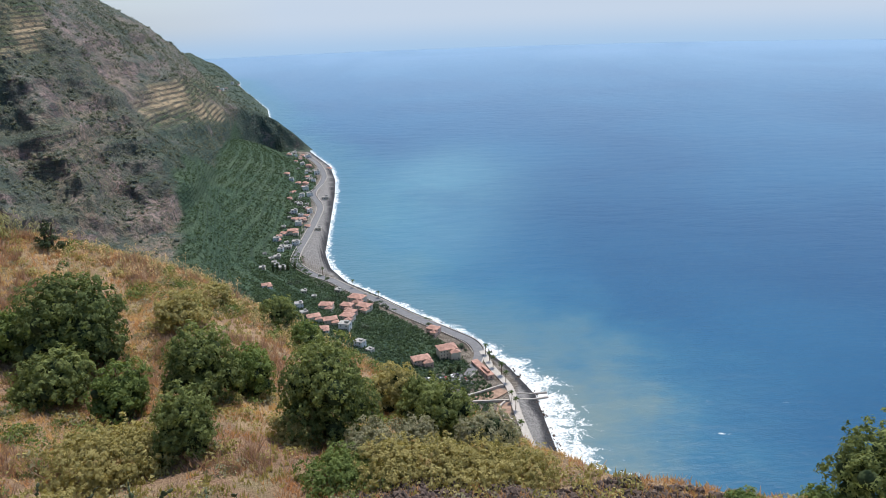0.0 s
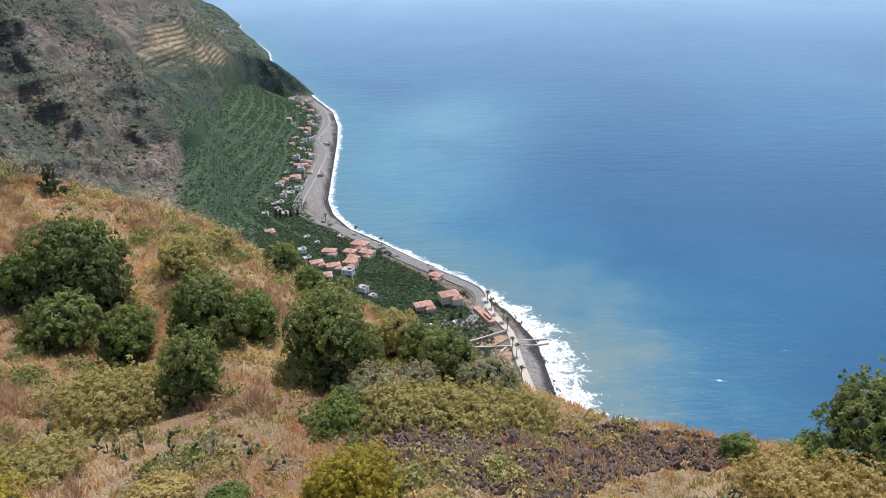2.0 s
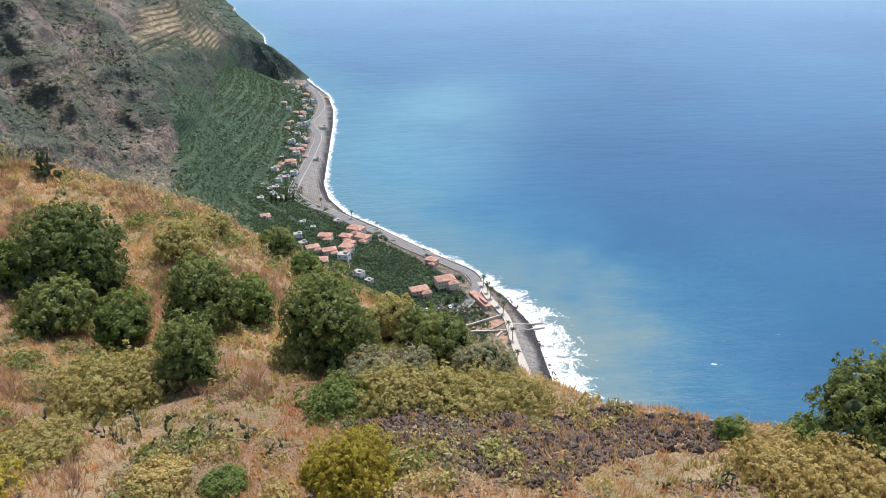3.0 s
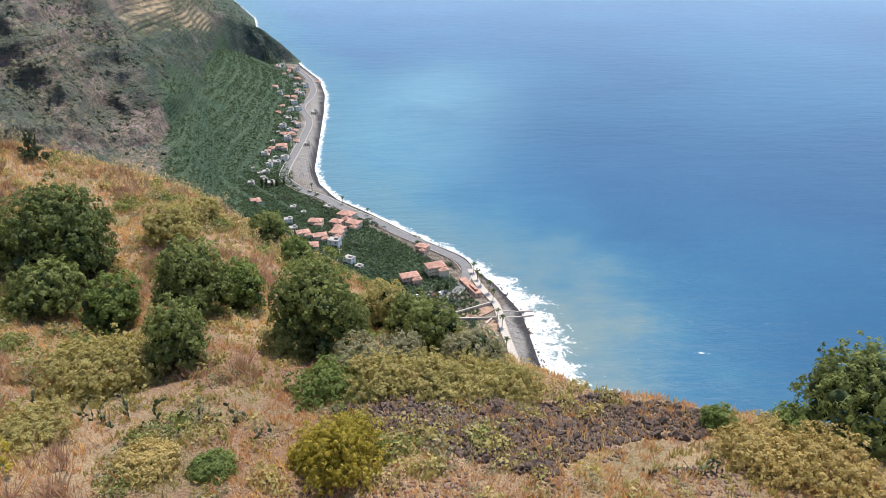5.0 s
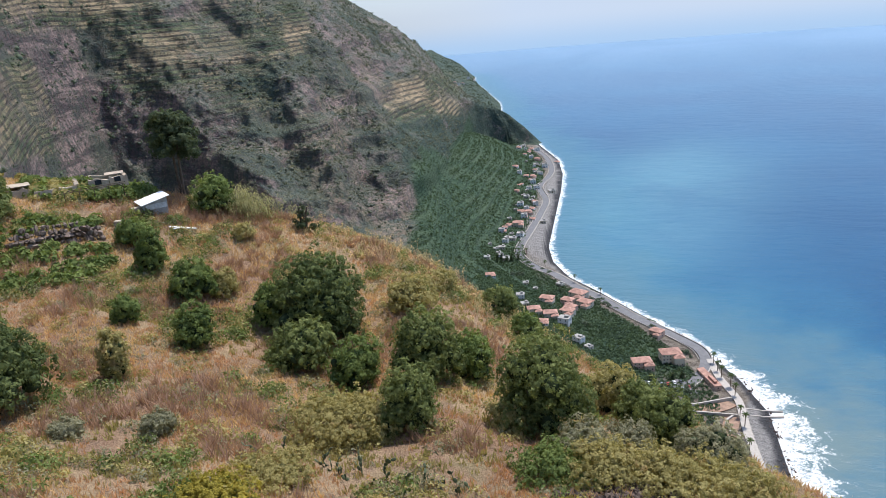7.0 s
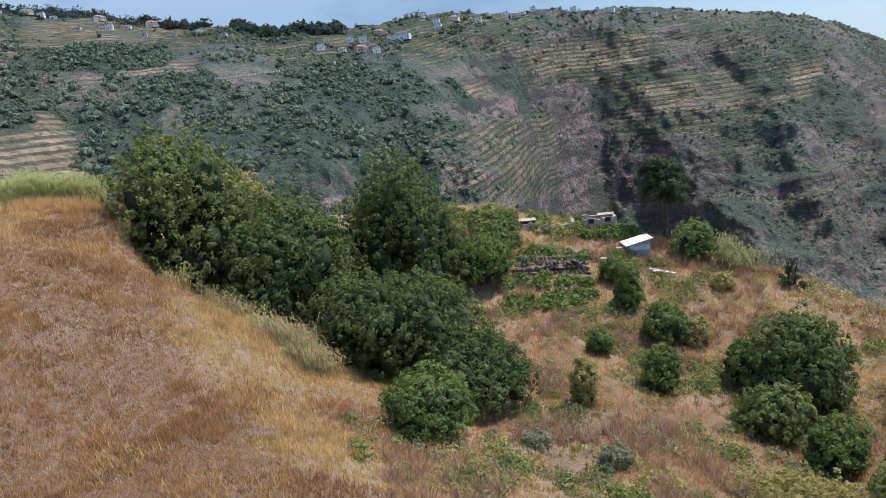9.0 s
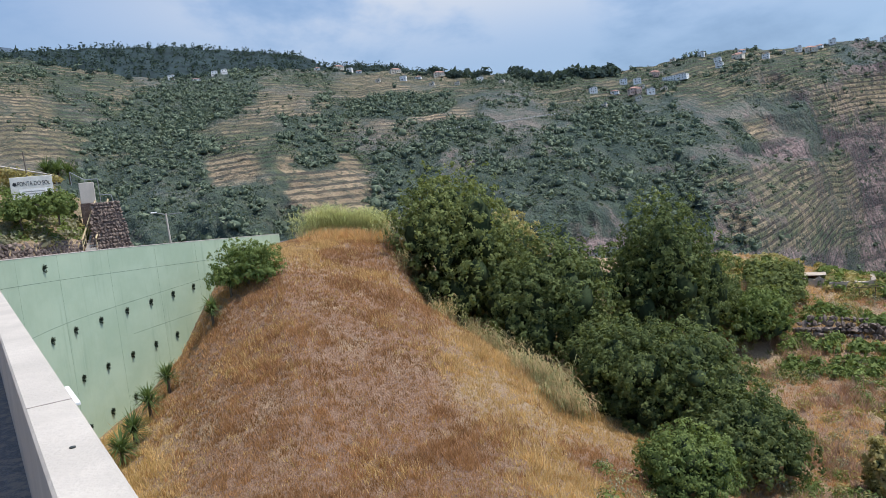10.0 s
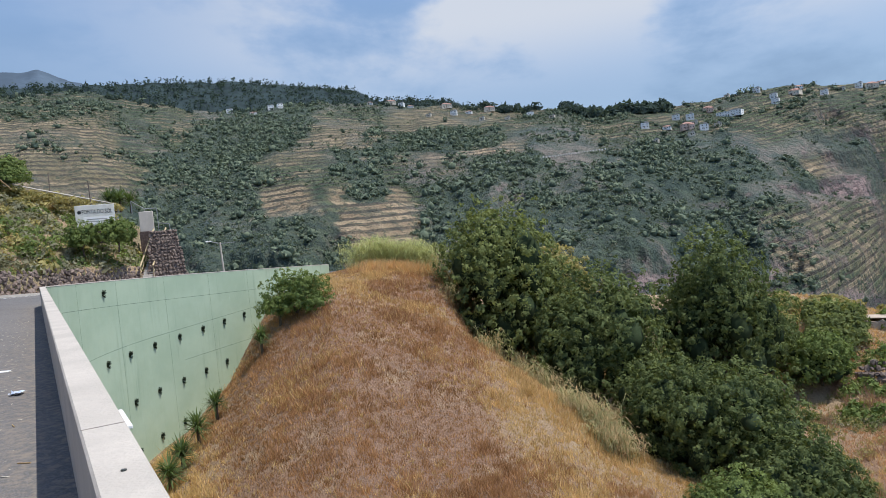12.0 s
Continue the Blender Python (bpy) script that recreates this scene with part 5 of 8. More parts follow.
def tufts(name, P, height, blades, mat, label, seed, width=0.045, lean=0.5, category="grass"):
    """Tufts of thin bent blades."""
    rng = np.random.default_rng(seed)
    n = len(P) * blades
    C = np.repeat(P, blades, 0) + rng.normal(size=(n, 3)) * np.array([0.10, 0.10, 0])
    h = np.repeat(np.broadcast_to(height, len(P)), blades) * rng.uniform(0.5, 1.2, n)
    a = rng.uniform(0, 6.283, n)
    side = np.stack([np.cos(a), np.sin(a), 0 * a], -1)
    b = rng.uniform(0, 6.283, n)
    out = np.stack([np.cos(b), np.sin(b), 0 * b], -1) * (lean * rng.uniform(0.2, 1.0, n) * h)[:, None]
    up = np.array([0, 0, 1.0])
    tip = C + out + up * (h * rng.uniform(0.75, 1.0, n))[:, None]
    C = C - up * 0.05
    w = width * rng.uniform(0.7, 1.3, n)[:, None]
    V = np.stack([C - side * w * 0.6, C + side * w * 0.6, tip], 1).reshape(-1, 3)
    F = np.arange(3 * n).reshape(-1, 3)
    return tagged(mesh_from(name, V, F, mat, flat=True), label, category, kind="stuff")


def blobs(name, P, radii, mat, label, category, seed, tall=0.9, cards=20):
    """Far trees: a lumpy core within a ragged shell of leaf sprays."""
    g = np.random.default_rng(seed)
    V0, F0 = ball(g, (0, 0, 0), (1, 1, 1), 0.0, 1)
    n = len(P)
    k = g.uniform(0.6, 1.15, (n, len(V0), 1))
    stretch = np.stack([g.uniform(0.8, 1.25, n), g.uniform(0.8, 1.25, n), tall * g.uniform(0.6, 1.35, n)], -1)[:, None, :]
    V = P[:, None, :] + (V0[None] * k * stretch * 0.62 + np.array([0, 0, 0.45 * tall])) * radii[:, None, None]
    F = (F0[None] + (np.arange(n) * len(V0))[:, None, None]).reshape(-1, 3)
    d = g.normal(size=(n, cards, 3))
    d /= np.linalg.norm(d, axis=2, keepdims=True)
    d[..., 2] = np.abs(d[..., 2]) * 1.1 - 0.15
    Q = P[:, None, :] + (d * stretch * g.uniform(0.55, 1.0, (n, cards, 1)) + np.array([0, 0, 0.45 * tall])) * radii[:, None, None]
    a = g.normal(size=(n, cards, 3, 3)) * (0.10 + 0.20 * radii)[:, None, None, None]
    W = (Q[:, :, None, :] + a).reshape(-1, 3)
    G = np.arange(len(W)).reshape(-1, 3)
    V, F = joined([(V.reshape(-1, 3), F), (W, G)])
    return tagged(mesh_from(name, V, F, mat, flat=True), label, category, kind="stuff")


def canes(name, P, height, mat, label, seed, leaves=8, category="reeds"):
    """Canes: a leaning stalk each, with long leaves that arch out and droop."""
    g = np.random.default_rng(seed)
    n = len(P)
    h = np.broadcast_to(height, n) * g.uniform(0.7, 1.15, n)
    a = g.uniform(0, 6.283, n)
    top = P + np.stack([np.cos(a) * 0.18 * h, np.sin(a) * 0.18 * h, h], -1)
    side = np.stack([-np.sin(a), np.cos(a), 0 * a], -1) * 0.022
    foot = P - np.array([0, 0, 0.1])
    stalk = np.stack([foot - side, foot + side, top], 1).reshape(-1, 3)
    chunks = [(stalk, np.arange(3 * n).reshape(-1, 3))]
    for k in range(leaves):
        f = g.uniform(0.25, 1.0, (n, 1))
        b = g.uniform(0, 6.283, n)
        out = np.stack([np.cos(b), np.sin(b), 0 * b], -1)
        wide = np.stack([-np.sin(b), np.cos(b), 0 * b], -1) * g.uniform(0.014, 0.03, (n, 1))
        ln = (h * g.uniform(0.25, 0.5, n))[:, None]
        p = foot + (top - foot) * f
        q = p + out * ln * 0.5 + np.array([0, 0, 1]) * ln * g.uniform(0.1, 0.55, (n, 1))
        t = q + out * ln * 0.6 - np.array([0, 0, 1]) * ln * g.uniform(0.1, 0.7, (n, 1))
        V = np.stack([p, q - wide, q + wide, t], 1).reshape(-1, 3)
        i = np.arange(n)[:, None] * 4
        chunks.append((V, np.concatenate([i + np.array([[0, 1, 2]]), i + np.array([[1, 3, 2]])])))
    V, F = joined(chunks)
    return tagged(mesh_from(name, V, F, mat, flat=True), label, category, kind="stuff")


def crest_r(yaw):
    return np.interp(yaw, HILL_YAW, HILL_R[:, 3])


rng = np.random.default_rng(7)


def clear_of_wall(x, y):
    """Outside the wall's foot."""
    yaw = np.degrees(np.arctan2(-x, y))
    return np.hypot(x, y) < np.interp(yaw, [88, 90, 93.6, 97.7, 101, 104, 108, 112], [70, 54, 49.0, 45.2, 42.4, 40.6, 33, 20])


# rust-red sward on the mound, straw on its flank and over the hill
Pm, ym, rm = many_spots(rng, 52000, 60, 106, 17, 58, lambda x, y, yw, r, z: (r < crest_r(yw) + 1) & clear_of_wall(x, y))
red = red_zone(Pm[:, 0], Pm[:, 1], 0, ym, rm) + 0.35 * vnoise(Pm[:, 0] / 3, Pm[:, 1] / 3, 12) + rng.normal(size=len(Pm)) * 0.3 > 0.5
lush_ = 0.14 + 0.22 * np.clip(0.5 + vnoise(Pm[:, 0] / 1.3, Pm[:, 1] / 1.3, 17) + 0.6 * vnoise(Pm[:, 0] / 4, Pm[:, 1] / 4, 18), 0, 1.6)
tufts("rust_grass", Pm[red][:16000], 0.85 * lush_[red][:16000], 10, M_MOUND, "rust-red dry seed grass on the mound", 21, width=0.036, lean=0.9)
tufts("straw_grass", Pm[~red][:14000], lush_[~red][:14000], 10, M_GOLDGRASS, "straw-yellow dry grass on the mound's flank", 22, width=0.038, lean=0.9)
Ph, yh, rh = many_spots(rng, 52000, -45, 60, 16, 70, lambda x, y, yw, r, z: r < crest_r(yw) + 1.5)
kind_ = vnoise(Ph[:, 0] / 5, Ph[:, 1] / 5, 14) + 0.5 * vnoise(Ph[:, 0] / 1.7, Ph[:, 1] / 1.7, 15) + 0.25 * rng.normal(size=len(Ph))
tufts("straw_grass", Ph[kind_ > 0.22][:12000], 0.32, 7, M_STRAW, "straw-yellow dry grass on the slope", 23, width=0.05, lean=0.9)
tufts("rust_grass", Ph[(kind_ <= 0.22) & (kind_ > -0.45)][:17000], 0.30, 7, M_RUST, "brown dry grass on the slope", 24, width=0.05, lean=0.9)
Pg = Ph[(kind_ < -0.45)]
tufts("green_weeds", Pg[:1600], 0.32, 9, M_LEAF_LIGHT, "yellow-green weeds between dry grass", 25, width=0.08)
# low scrub heaps over the bare slope
Ps, ys_, rs_ = many_spots(rng, 5200, -45, 62, 17, 66, lambda x, y, yw, r, z: (r < crest_r(yw) + 2) & (fbm(x / 5, y / 5, 71) + 0.3 * vnoise(x, y, 3) > 0.05))
half = len(Ps) // 2
clumps("low_scrub", Ps[:half][::2], rng.uniform(0.2, 0.6, len(Ps[:half][::2])), 44, M_LEAF_GREY, "low grey-green scrub scattered over the slope", "scrub", 31, tall=0.5, spread=0.11)
clumps("low_scrub", Ps[half:half + 700], rng.uniform(0.25, 0.7, len(Ps[half:half + 700])), 46, M_LEAF_LIGHT, "low yellow-green scrub scattered over the slope", "scrub", 32, tall=0.5, spread=0.11)
# undergrowth: dead mauve brush, fresh green shrubs and sage in drifts between the trees
Pu, yu, ru = many_spots(rng, 9000, 14, 64, 20, 66, lambda x, y, yw, r, z: (r < crest_r(yw)) & (fbm(x / 4.5, y / 4.5, 171) > 0.12))
tufts("dead_brush", Pu[:3900], rng.uniform(0.4, 1.1, len(Pu[:3900])), 15, M_BRUSH, "dead mauve-brown brush in drifts on the slope", 172, width=0.05, lean=0.9, category="brush")
Pu, yu, ru = many_spots(rng, 16000, -8, 66, 20, 66, lambda x, y, yw, r, z: (r < crest_r(yw)) & (fbm(x / 3.5, y / 3.5, 173) > 0.10))
for a_, b_, lo_, hi_, lv_, m_, lb_, sd_ in ((0, 420, 0.3, 0.85, 70, M_LEAF_MID, "small fresh green shrubs in drifts on the slope", 174), (420, 1250, 0.25, 0.75, 50, M_LEAF_LIGHT, "small yellow-green shrubs in drifts on the slope", 175),
                                            (1250, 1900, 0.25, 0.7, 50, M_LEAF_GREY, "small sage-grey shrubs in drifts on the slope", 176), (1900, 2250, 0.3, 0.8, 60, M_LEAF_DARK, "small dark green shrubs in drifts on the slope", 177)):
    clumps("low_shrubs", Pu[a_:b_], rng.uniform(lo_, hi_, len(Pu[a_:b_])), lv_, m_, lb_, "shrubs", sd_, tall=0.55, spread=0.10)
# the steep flank under the crest
Pf, yf, rf_ = many_spots(rng, 3600, 4, 60, 45, 150, lambda x, y, yw, r, z: (r > crest_r(yw) + 5) & (fbm(x / 12, y / 12, 73) > -0.2))
clumps("flank_scrub", Pf, rng.uniform(0.8, 2.0, len(Pf)), 16, M_SCRUB, "dark scrub on the steep flank below the crest", "scrub", 33, tall=0.6, spread=0.35)

# tall dry reeds along the mound's edge, on the crest and a stand of sugar cane on the knob
def reed_line(points, n, spread, seed):
    g = np.random.default_rng(seed)
    pts = np.array(points, float)
    k = g.uniform(0, len(pts) - 1, n)
    yaw = np.interp(k, np.arange(len(pts)), pts[:, 0]) + g.normal(size=n) * spread
    r = np.interp(k, np.arange(len(pts)), pts[:, 1]) + g.normal(size=n) * spread
    z = land(yaw, r)
    return np.stack([-np.sin(np.radians(yaw)) * r, np.cos(np.radians(yaw)) * r, z + 250], -1)


def reed_clumps(points, groups, each, spread, seed):
    """Reeds in dense stools along a line of bearings and distances."""
    c = reed_line(points, groups, spread, seed)
    g = np.random.default_rng(seed + 1)
    P = np.repeat(c, each, 0) + g.normal(size=(groups * each, 3)) * np.array([0.45, 0.45, 0.0])
    tall = np.repeat(g.uniform(0.7, 2.0, groups), each) * g.uniform(0.6, 1.15, groups * each)
    return P, tall


P_, h_ = reed_clumps([(80.4, 54.5), (79.0, 51.5), (77.6, 49.0), (75.8, 46.8), (73.6, 44.6), (71.2, 42.4), (69.0, 40.2), (67.4, 38.6)], 74, 28, 0.9, 41)
canes("dry_reeds", P_[::2], 1.0 * h_[::2], M_REED, "tall dry reeds between the mound and the trees", 42)
canes("green_reeds", P_[1::2], 1.1 * h_[1::2], M_CANE_DULL, "tall greyish green reeds between the mound and the trees", 43)
P_, h_ = reed_clumps([(28.5, 59.5), (24, 57.0), (20, 53.5), (16.5, 50.5), (13.5, 48)], 190, 8, 2.4, 44)
canes("dry_reeds", P_[::3], h_[::3] * 0.5, M_REED, "dry tan reeds along the hill's crest", 45, leaves=7)
canes("dry_reeds", P_[1::3], h_[1::3] * 0.45, M_STRAW, "straw-coloured reeds along the hill's crest", 47, leaves=7)
canes("green_reeds", P_[2::3][:420], h_[2::3][:420] * 0.5, M_CANE_DULL, "olive reeds among dry ones on the hill's crest", 49, leaves=7)
P_, h_ = reed_clumps([(36.5, 63), (34.0, 62.5), (31, 61)], 34, 10, 1.0, 48)
canes("green_reeds", P_, h_ * 1.2, M_CANE_DULL, "green reeds on the hill's crest beside the pine", 50)
canes("sugar_cane", reed_line([(87.2, 56.5), (85, 58), (83, 57.5), (81.0, 56.5)], 560, 0.7, 45), 1.9, M_CANE,
      "stand of pale green sugar cane on the knob", 46, leaves=9, category="sugar cane")
tufts("dry_reeds", reed_line([(86.6, 54.5), (84, 55), (81.4, 54)], 260, 0.6, 47), 0.9, 9, M_STRAW,
      "tall straw grass before the sugar cane", 48, width=0.05, lean=0.8, category="reeds")

# scrub and trees of the far slopes
def far_keep(x, y, yw, r, z):
    t = (r - ridge(yw, 3)) / (ridge(yw, 1) - ridge(yw, 3))
    d = 0.8 * fbm(x / 70, y / 70, 91, 4) + 0.35 * vnoise(x / 14, y / 14, 93) - 0.7 * bare_zone(x, y, z, yw, r) + 0.25 * woods_zone(x, y, z, yw, r) - 0.05 * terrace_zone(x, y, z, yw, r) + 0.5 * hash2(x, y, 5) - 0.14
    return (t > -0.25) & (t < 1.0) & (field_zone(x, y, z, yw, r) < 0.4) & (d > 0.02)


Pt, yt, rt_ = many_spots(rng, 190000, 12, 114, 290, 1450, far_keep)
wood = 0.7 * vnoise(Pt[:, 0] / 45, Pt[:, 1] / 45, 95) + 0.5 * vnoise(Pt[:, 0] / 17, Pt[:, 1] / 17, 96)
big_ = wood + 0.7 * rng.normal(size=len(Pt)) + 0.65 * woods_zone(Pt[:, 0], Pt[:, 1], Pt[:, 2] - 250, yt, rt_) > 0.7
trees_ = np.flatnonzero(big_)
face_ = trees_[yt[trees_] < 40][:4200]
wood_ = trees_[yt[trees_] >= 40][:6200]
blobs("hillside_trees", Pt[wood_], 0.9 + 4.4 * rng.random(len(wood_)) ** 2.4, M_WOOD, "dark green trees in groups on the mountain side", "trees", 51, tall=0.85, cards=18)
# seaward growth takes paler leaf tones that stand in for haze
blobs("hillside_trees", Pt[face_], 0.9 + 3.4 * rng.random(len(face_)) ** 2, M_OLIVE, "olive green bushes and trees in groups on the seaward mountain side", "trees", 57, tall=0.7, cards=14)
small_ = Pt[~big_]
y_small = yt[~big_]
inland_, seaward_ = small_[y_small >= 44], small_[y_small < 44]
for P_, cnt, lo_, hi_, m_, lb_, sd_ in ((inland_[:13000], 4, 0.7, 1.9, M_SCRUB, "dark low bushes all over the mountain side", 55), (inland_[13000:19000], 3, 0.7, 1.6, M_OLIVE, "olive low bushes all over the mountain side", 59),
                                        (seaward_[:9000], 4, 0.8, 2.2, M_OLIVE, "olive green low bushes on the seaward mountain side", 56), (seaward_[9000:17000], 4, 0.7, 2.0, M_HAZED_FACE, "olive low bushes on the seaward mountain side", 60)):
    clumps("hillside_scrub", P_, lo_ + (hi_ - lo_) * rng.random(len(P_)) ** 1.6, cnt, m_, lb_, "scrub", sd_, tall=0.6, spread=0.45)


Pc, yc, rc = many_spots(rng, 9000, 12.5, 19, 1460, 3000, lambda x, y, yw, r, z: (z > -246) & (fbm(x / 60, y / 60, 99, 3) > -0.1))
blobs("cape_trees", Pc[:1500], 2.0 + 4.0 * rng.random(len(Pc[:1500])) ** 2, M_WOOD, "dark green scrub over the distant cape", "scrub", 58, tall=0.6, cards=6)


def banana_keep(x, y, yw, r, z):
    return (field_zone(x, y, z, yw, r) > 0.5) & (vnoise(x / 45, y / 45, 97) > np.where(y < 600, -2.0, -0.75)) & (np.abs((z * 0.13 + 0.6 * vnoise(x / 90, y / 90, 98)) % 1 - 0.5) > np.where(y < 600, -1.0, 0.11))


Pb, yb, rb = many_spots(rng, 110000, -4, 22.5, 380, 1400, banana_keep)
Pb = Pb[:9500]
Pn, yn, rn = many_spots(rng, 30000, -4, 16, 400, 740, banana_keep)
Pb = np.concatenate([Pb, Pn[:6500]])
clumps("banana_plants", Pb, rng.uniform(0.9, 1.6, len(Pb)), 5, M_BANANA, "dark green banana plants in terraced rows", "banana field", 52, tall=0.8, spread=0.55)

# forest on the further ridge and trees on the near skyline
yy = rng.uniform(68, 125, 2600)
back = 1 - 0.3 * rng.random(2600) ** 1.6
rr = 2000 - 0.5 * 2000 * (1 - back)
crest_z = 2000 * np.tan(np.radians(np.interp(yy, [68, 74.5, 79, 84.5, 86, 90, 95, 101, 109, 116, 126], [7.8, 9.1, 10.4, 11.0, 11.9, 12.4, 13.0, 13.1, 12.8, 12.4, 12.0])))
zz = 60 + (crest_z - 60) * back ** 1.2
Pr = np.stack([-np.sin(np.radians(yy)) * rr, np.cos(np.radians(yy)) * rr, zz + 248], -1)
clumps("forest", Pr, rng.uniform(4, 9, 2600), 8, M_FOREST, "dark pine forest along a distant ridge", "forest", 53, tall=1.5, spread=0.32)
yy = np.concatenate([rng.uniform(61.5, 69.5, 130), rng.uniform(71, 76, 24), rng.uniform(26, 60, 60), rng.uniform(76, 118, 90)])
rr = ridge(yy, 1) - rng.uniform(2, 45, len(yy))
rad = np.where(yy < 61.5, 2.5, np.where(yy < 76, 7.5, 4.0)) * rng.uniform(0.6, 1.2, len(yy))
Pr = np.stack([-np.sin(np.radians(yy)) * rr, np.cos(np.radians(yy)) * rr, land(yy, rr) + 250], -1)
clumps("skyline_trees", Pr, rad, 26, M_FOREST, "dark trees along the crest of the mountain", "trees", 54, tall=0.9, spread=0.32)

# ---------------------------------------------------------------- stones
def stone_mesh(name, seed, mat=None):
    g = np.random.default_rng(seed)
    V, F = ball(g, (0, 0, 0), (0.5, 0.44, 0.38), 0.35, 1)
    V = V + 0.025 * g.normal(size=V.shape)
    me = bpy.data.meshes.new(name)
    me.from_pydata(V.tolist(), [], F.tolist())
    me.materials.append(mat or M_STONE)
    return me


STONES = [stone_mesh("stone", 300 + k) for k in range(7)]
WALL_STONES = [stone_mesh("stone", 310 + k, M_MASONRY) for k in range(7)]


def stone_part(g, place, size, parent, kinds=None):
    ob = new("stone", (kinds or STONES)[g.integers(7)])
    ob.parent = parent
    ob.location = place
    ob.rotation_euler = g.uniform(0, 6.28, 3)
    ob.scale = (size * g.uniform(0.8, 1.3), size * g.uniform(0.8, 1.2), size * g.uniform(0.7, 1.1))
    return ob


def stone_mass(name, places, sizes, parent, seed, mat=None):
    """The stones too many to be told apart, as one part."""
    g = np.random.default_rng(seed)
    chunks = []
    for q, s in zip(places, sizes):
        V, F = ball(g, (0, 0, 0), (0.5, 0.44, 0.36), 0.3, 1 if s > 0.3 else 0)
        e = Euler(g.uniform(0, 6.28, 3)).to_matrix()
        chunks.append((np.asarray(q) + (V * s) @ np.array(e), F))
    V, F = joined(chunks)
    ob = mesh_from(name, V, F, mat or M_STONE, parent, flat=True)
    ob["kind"] = "stuff"
    return ob


heap = new("stone_heap")
heap.location = spot(-8, 22)
tagged(heap, "broad heap of dark brown lava stones on the dry slope", "stones")


def heap_keep(x, y, yw, r, z):
    near = np.interp(yw, [-27, -20, -12, -4, 4, 9.5], [24.6, 22.0, 19.4, 19.0, 21.5, 24.0])
    far_ = np.interp(yw, [-27, -20, -12, -4, 4, 9.5], [25.4, 25.4, 25.6, 25.0, 24.6, 24.6])
    edge = 0.9 * vnoise(x / 1.6, y / 1.6, 101)
    return (r > near + edge) & (r < far_ + 0.3 * edge)


Pk, yk, rk_ = many_spots(rng, 9000, -27, 10, 18, 26.5, heap_keep)
gs = np.random.default_rng(5)
for q in Pk[:290]:
    stone_part(gs, Vector(q) + Vector((0, 0, 0.06)) - heap.location, gs.uniform(0.22, 0.46), heap)
rest = Pk[290:4300]
stone_mass("stone_rubble", rest + np.array([0, 0, 0.02]) - np.array(heap.location), 0.12 + 0.2 * gs.random(len(rest)) ** 1.5, heap, 6)
Pl, yl, rl = many_spots(rng, 3000, -30, 20, 16.5, 23, lambda x, y, yw, r, z: vnoise(x / 2, y / 2, 103) > 0.1)
scree = new("loose_stones")
scree.location = spot(0, 18.5)
tagged(scree, "loose brown stones lying in dry grass", "stones", kind="stuff")
stone_mass("pebbles", Pl[:1500] - np.array(scree.location), gs.uniform(0.08, 0.24, len(Pl[:1500])), scree, 8, plain("brown_stone", (0.21, 0.14, 0.11), 0.95, vary=0.4, scale=2.0, bump=0.5))

# prickly pears: stacked flat pads
M_CACTUS = plain("cactus_pad", (0.075, 0.10, 0.05), 0.6, vary=0.35, scale=3.0, bump=0.3, tint=(0.16, 0.16, 0.09))


def cactus(place, pads, seed, label):
    g = np.random.default_rng(seed)
    root = new("prickly_pear")
    root.location = place
    tagged(root, label, "cactus", "prickly pears on the slope")
    tips = [(Vector((0, 0, -0.1)), Vector((0, 0, 1)))]
    for k in range(pads):
        p, up = tips[g.integers(max(0, len(tips) - 6), len(tips))]
        way = (up + Vector(g.normal(size=3)) * 0.55)
        way.z = abs(way.z) + 0.25
        way.normalize()
        ln, wd = g.uniform(0.17, 0.27), g.uniform(0.11, 0.17)
        c = p + way * ln * 0.5
        bm = bmesh.new()
        q = way.to_track_quat("Z", "Y").to_matrix().to_4x4() @ Matrix.Rotation(g.uniform(0, 3.14), 4, "Z")
        bmesh.ops.create_uvsphere(bm, u_segments=8, v_segments=5, radius=0.5, matrix=Matrix.Translation(c) @ q @ Matrix.Diagonal((wd, 0.035, ln, 1)))
        part("pad", bm, M_CACTUS, root, smooth_faces=True)
        tips.append((p + way * ln * 0.95, way))
        if g.random() < 0.55:
            tips.append((Vector((g.uniform(-0.5, 0.5), g.uniform(-0.5, 0.5), -0.1)), Vector((0, 0, 1))))
    return root


for k, (yw, r_, n_) in enumerate([(-26.6, 20.8, 13), (-24.8, 20.4, 9), (-20.5, 19.9, 6), (21.0, 24.0, 14), (19.4, 23.6, 10), (23.6, 24.6, 10), (26.0, 25.0, 9), (28.0, 25.6, 9), (33.8, 28.2, 11), (31.2, 27.0, 10), (30.0, 26.2, 8), (36.6, 29.0, 10), (17.6, 22.6, 9)]):
    cactus(spot(yw, r_), int(n_ * 1.9), 400 + k, "grey-green prickly pear cactus in dry grass")

# ---------------------------------------------------------------- wall fittings
M_JOINT = plain("dark_joint", (0.19, 0.25, 0.185), 0.9, vary=0.3, scale=4.0)
M_PIPE = plain("plastic_pipe", (0.05, 0.055, 0.05), 0.6, vary=0.2, scale=5.0)


def wall_frame(i, z_eye):
    """Pose on the outer face: x out of the wall, z up."""
    j = int(i)
    h = PATH[j][2]
    p = along_wall(i)
    out = Vector((math.sin(h), -math.cos(h), 0))
    side = Vector((0, 0, 1)).cross(out)
    m = Matrix((out, side, Vector((0, 0, 1)))).transposed().to_4x4()
    return Matrix.Translation((p.x, p.y, 250 + z_eye)) @ m


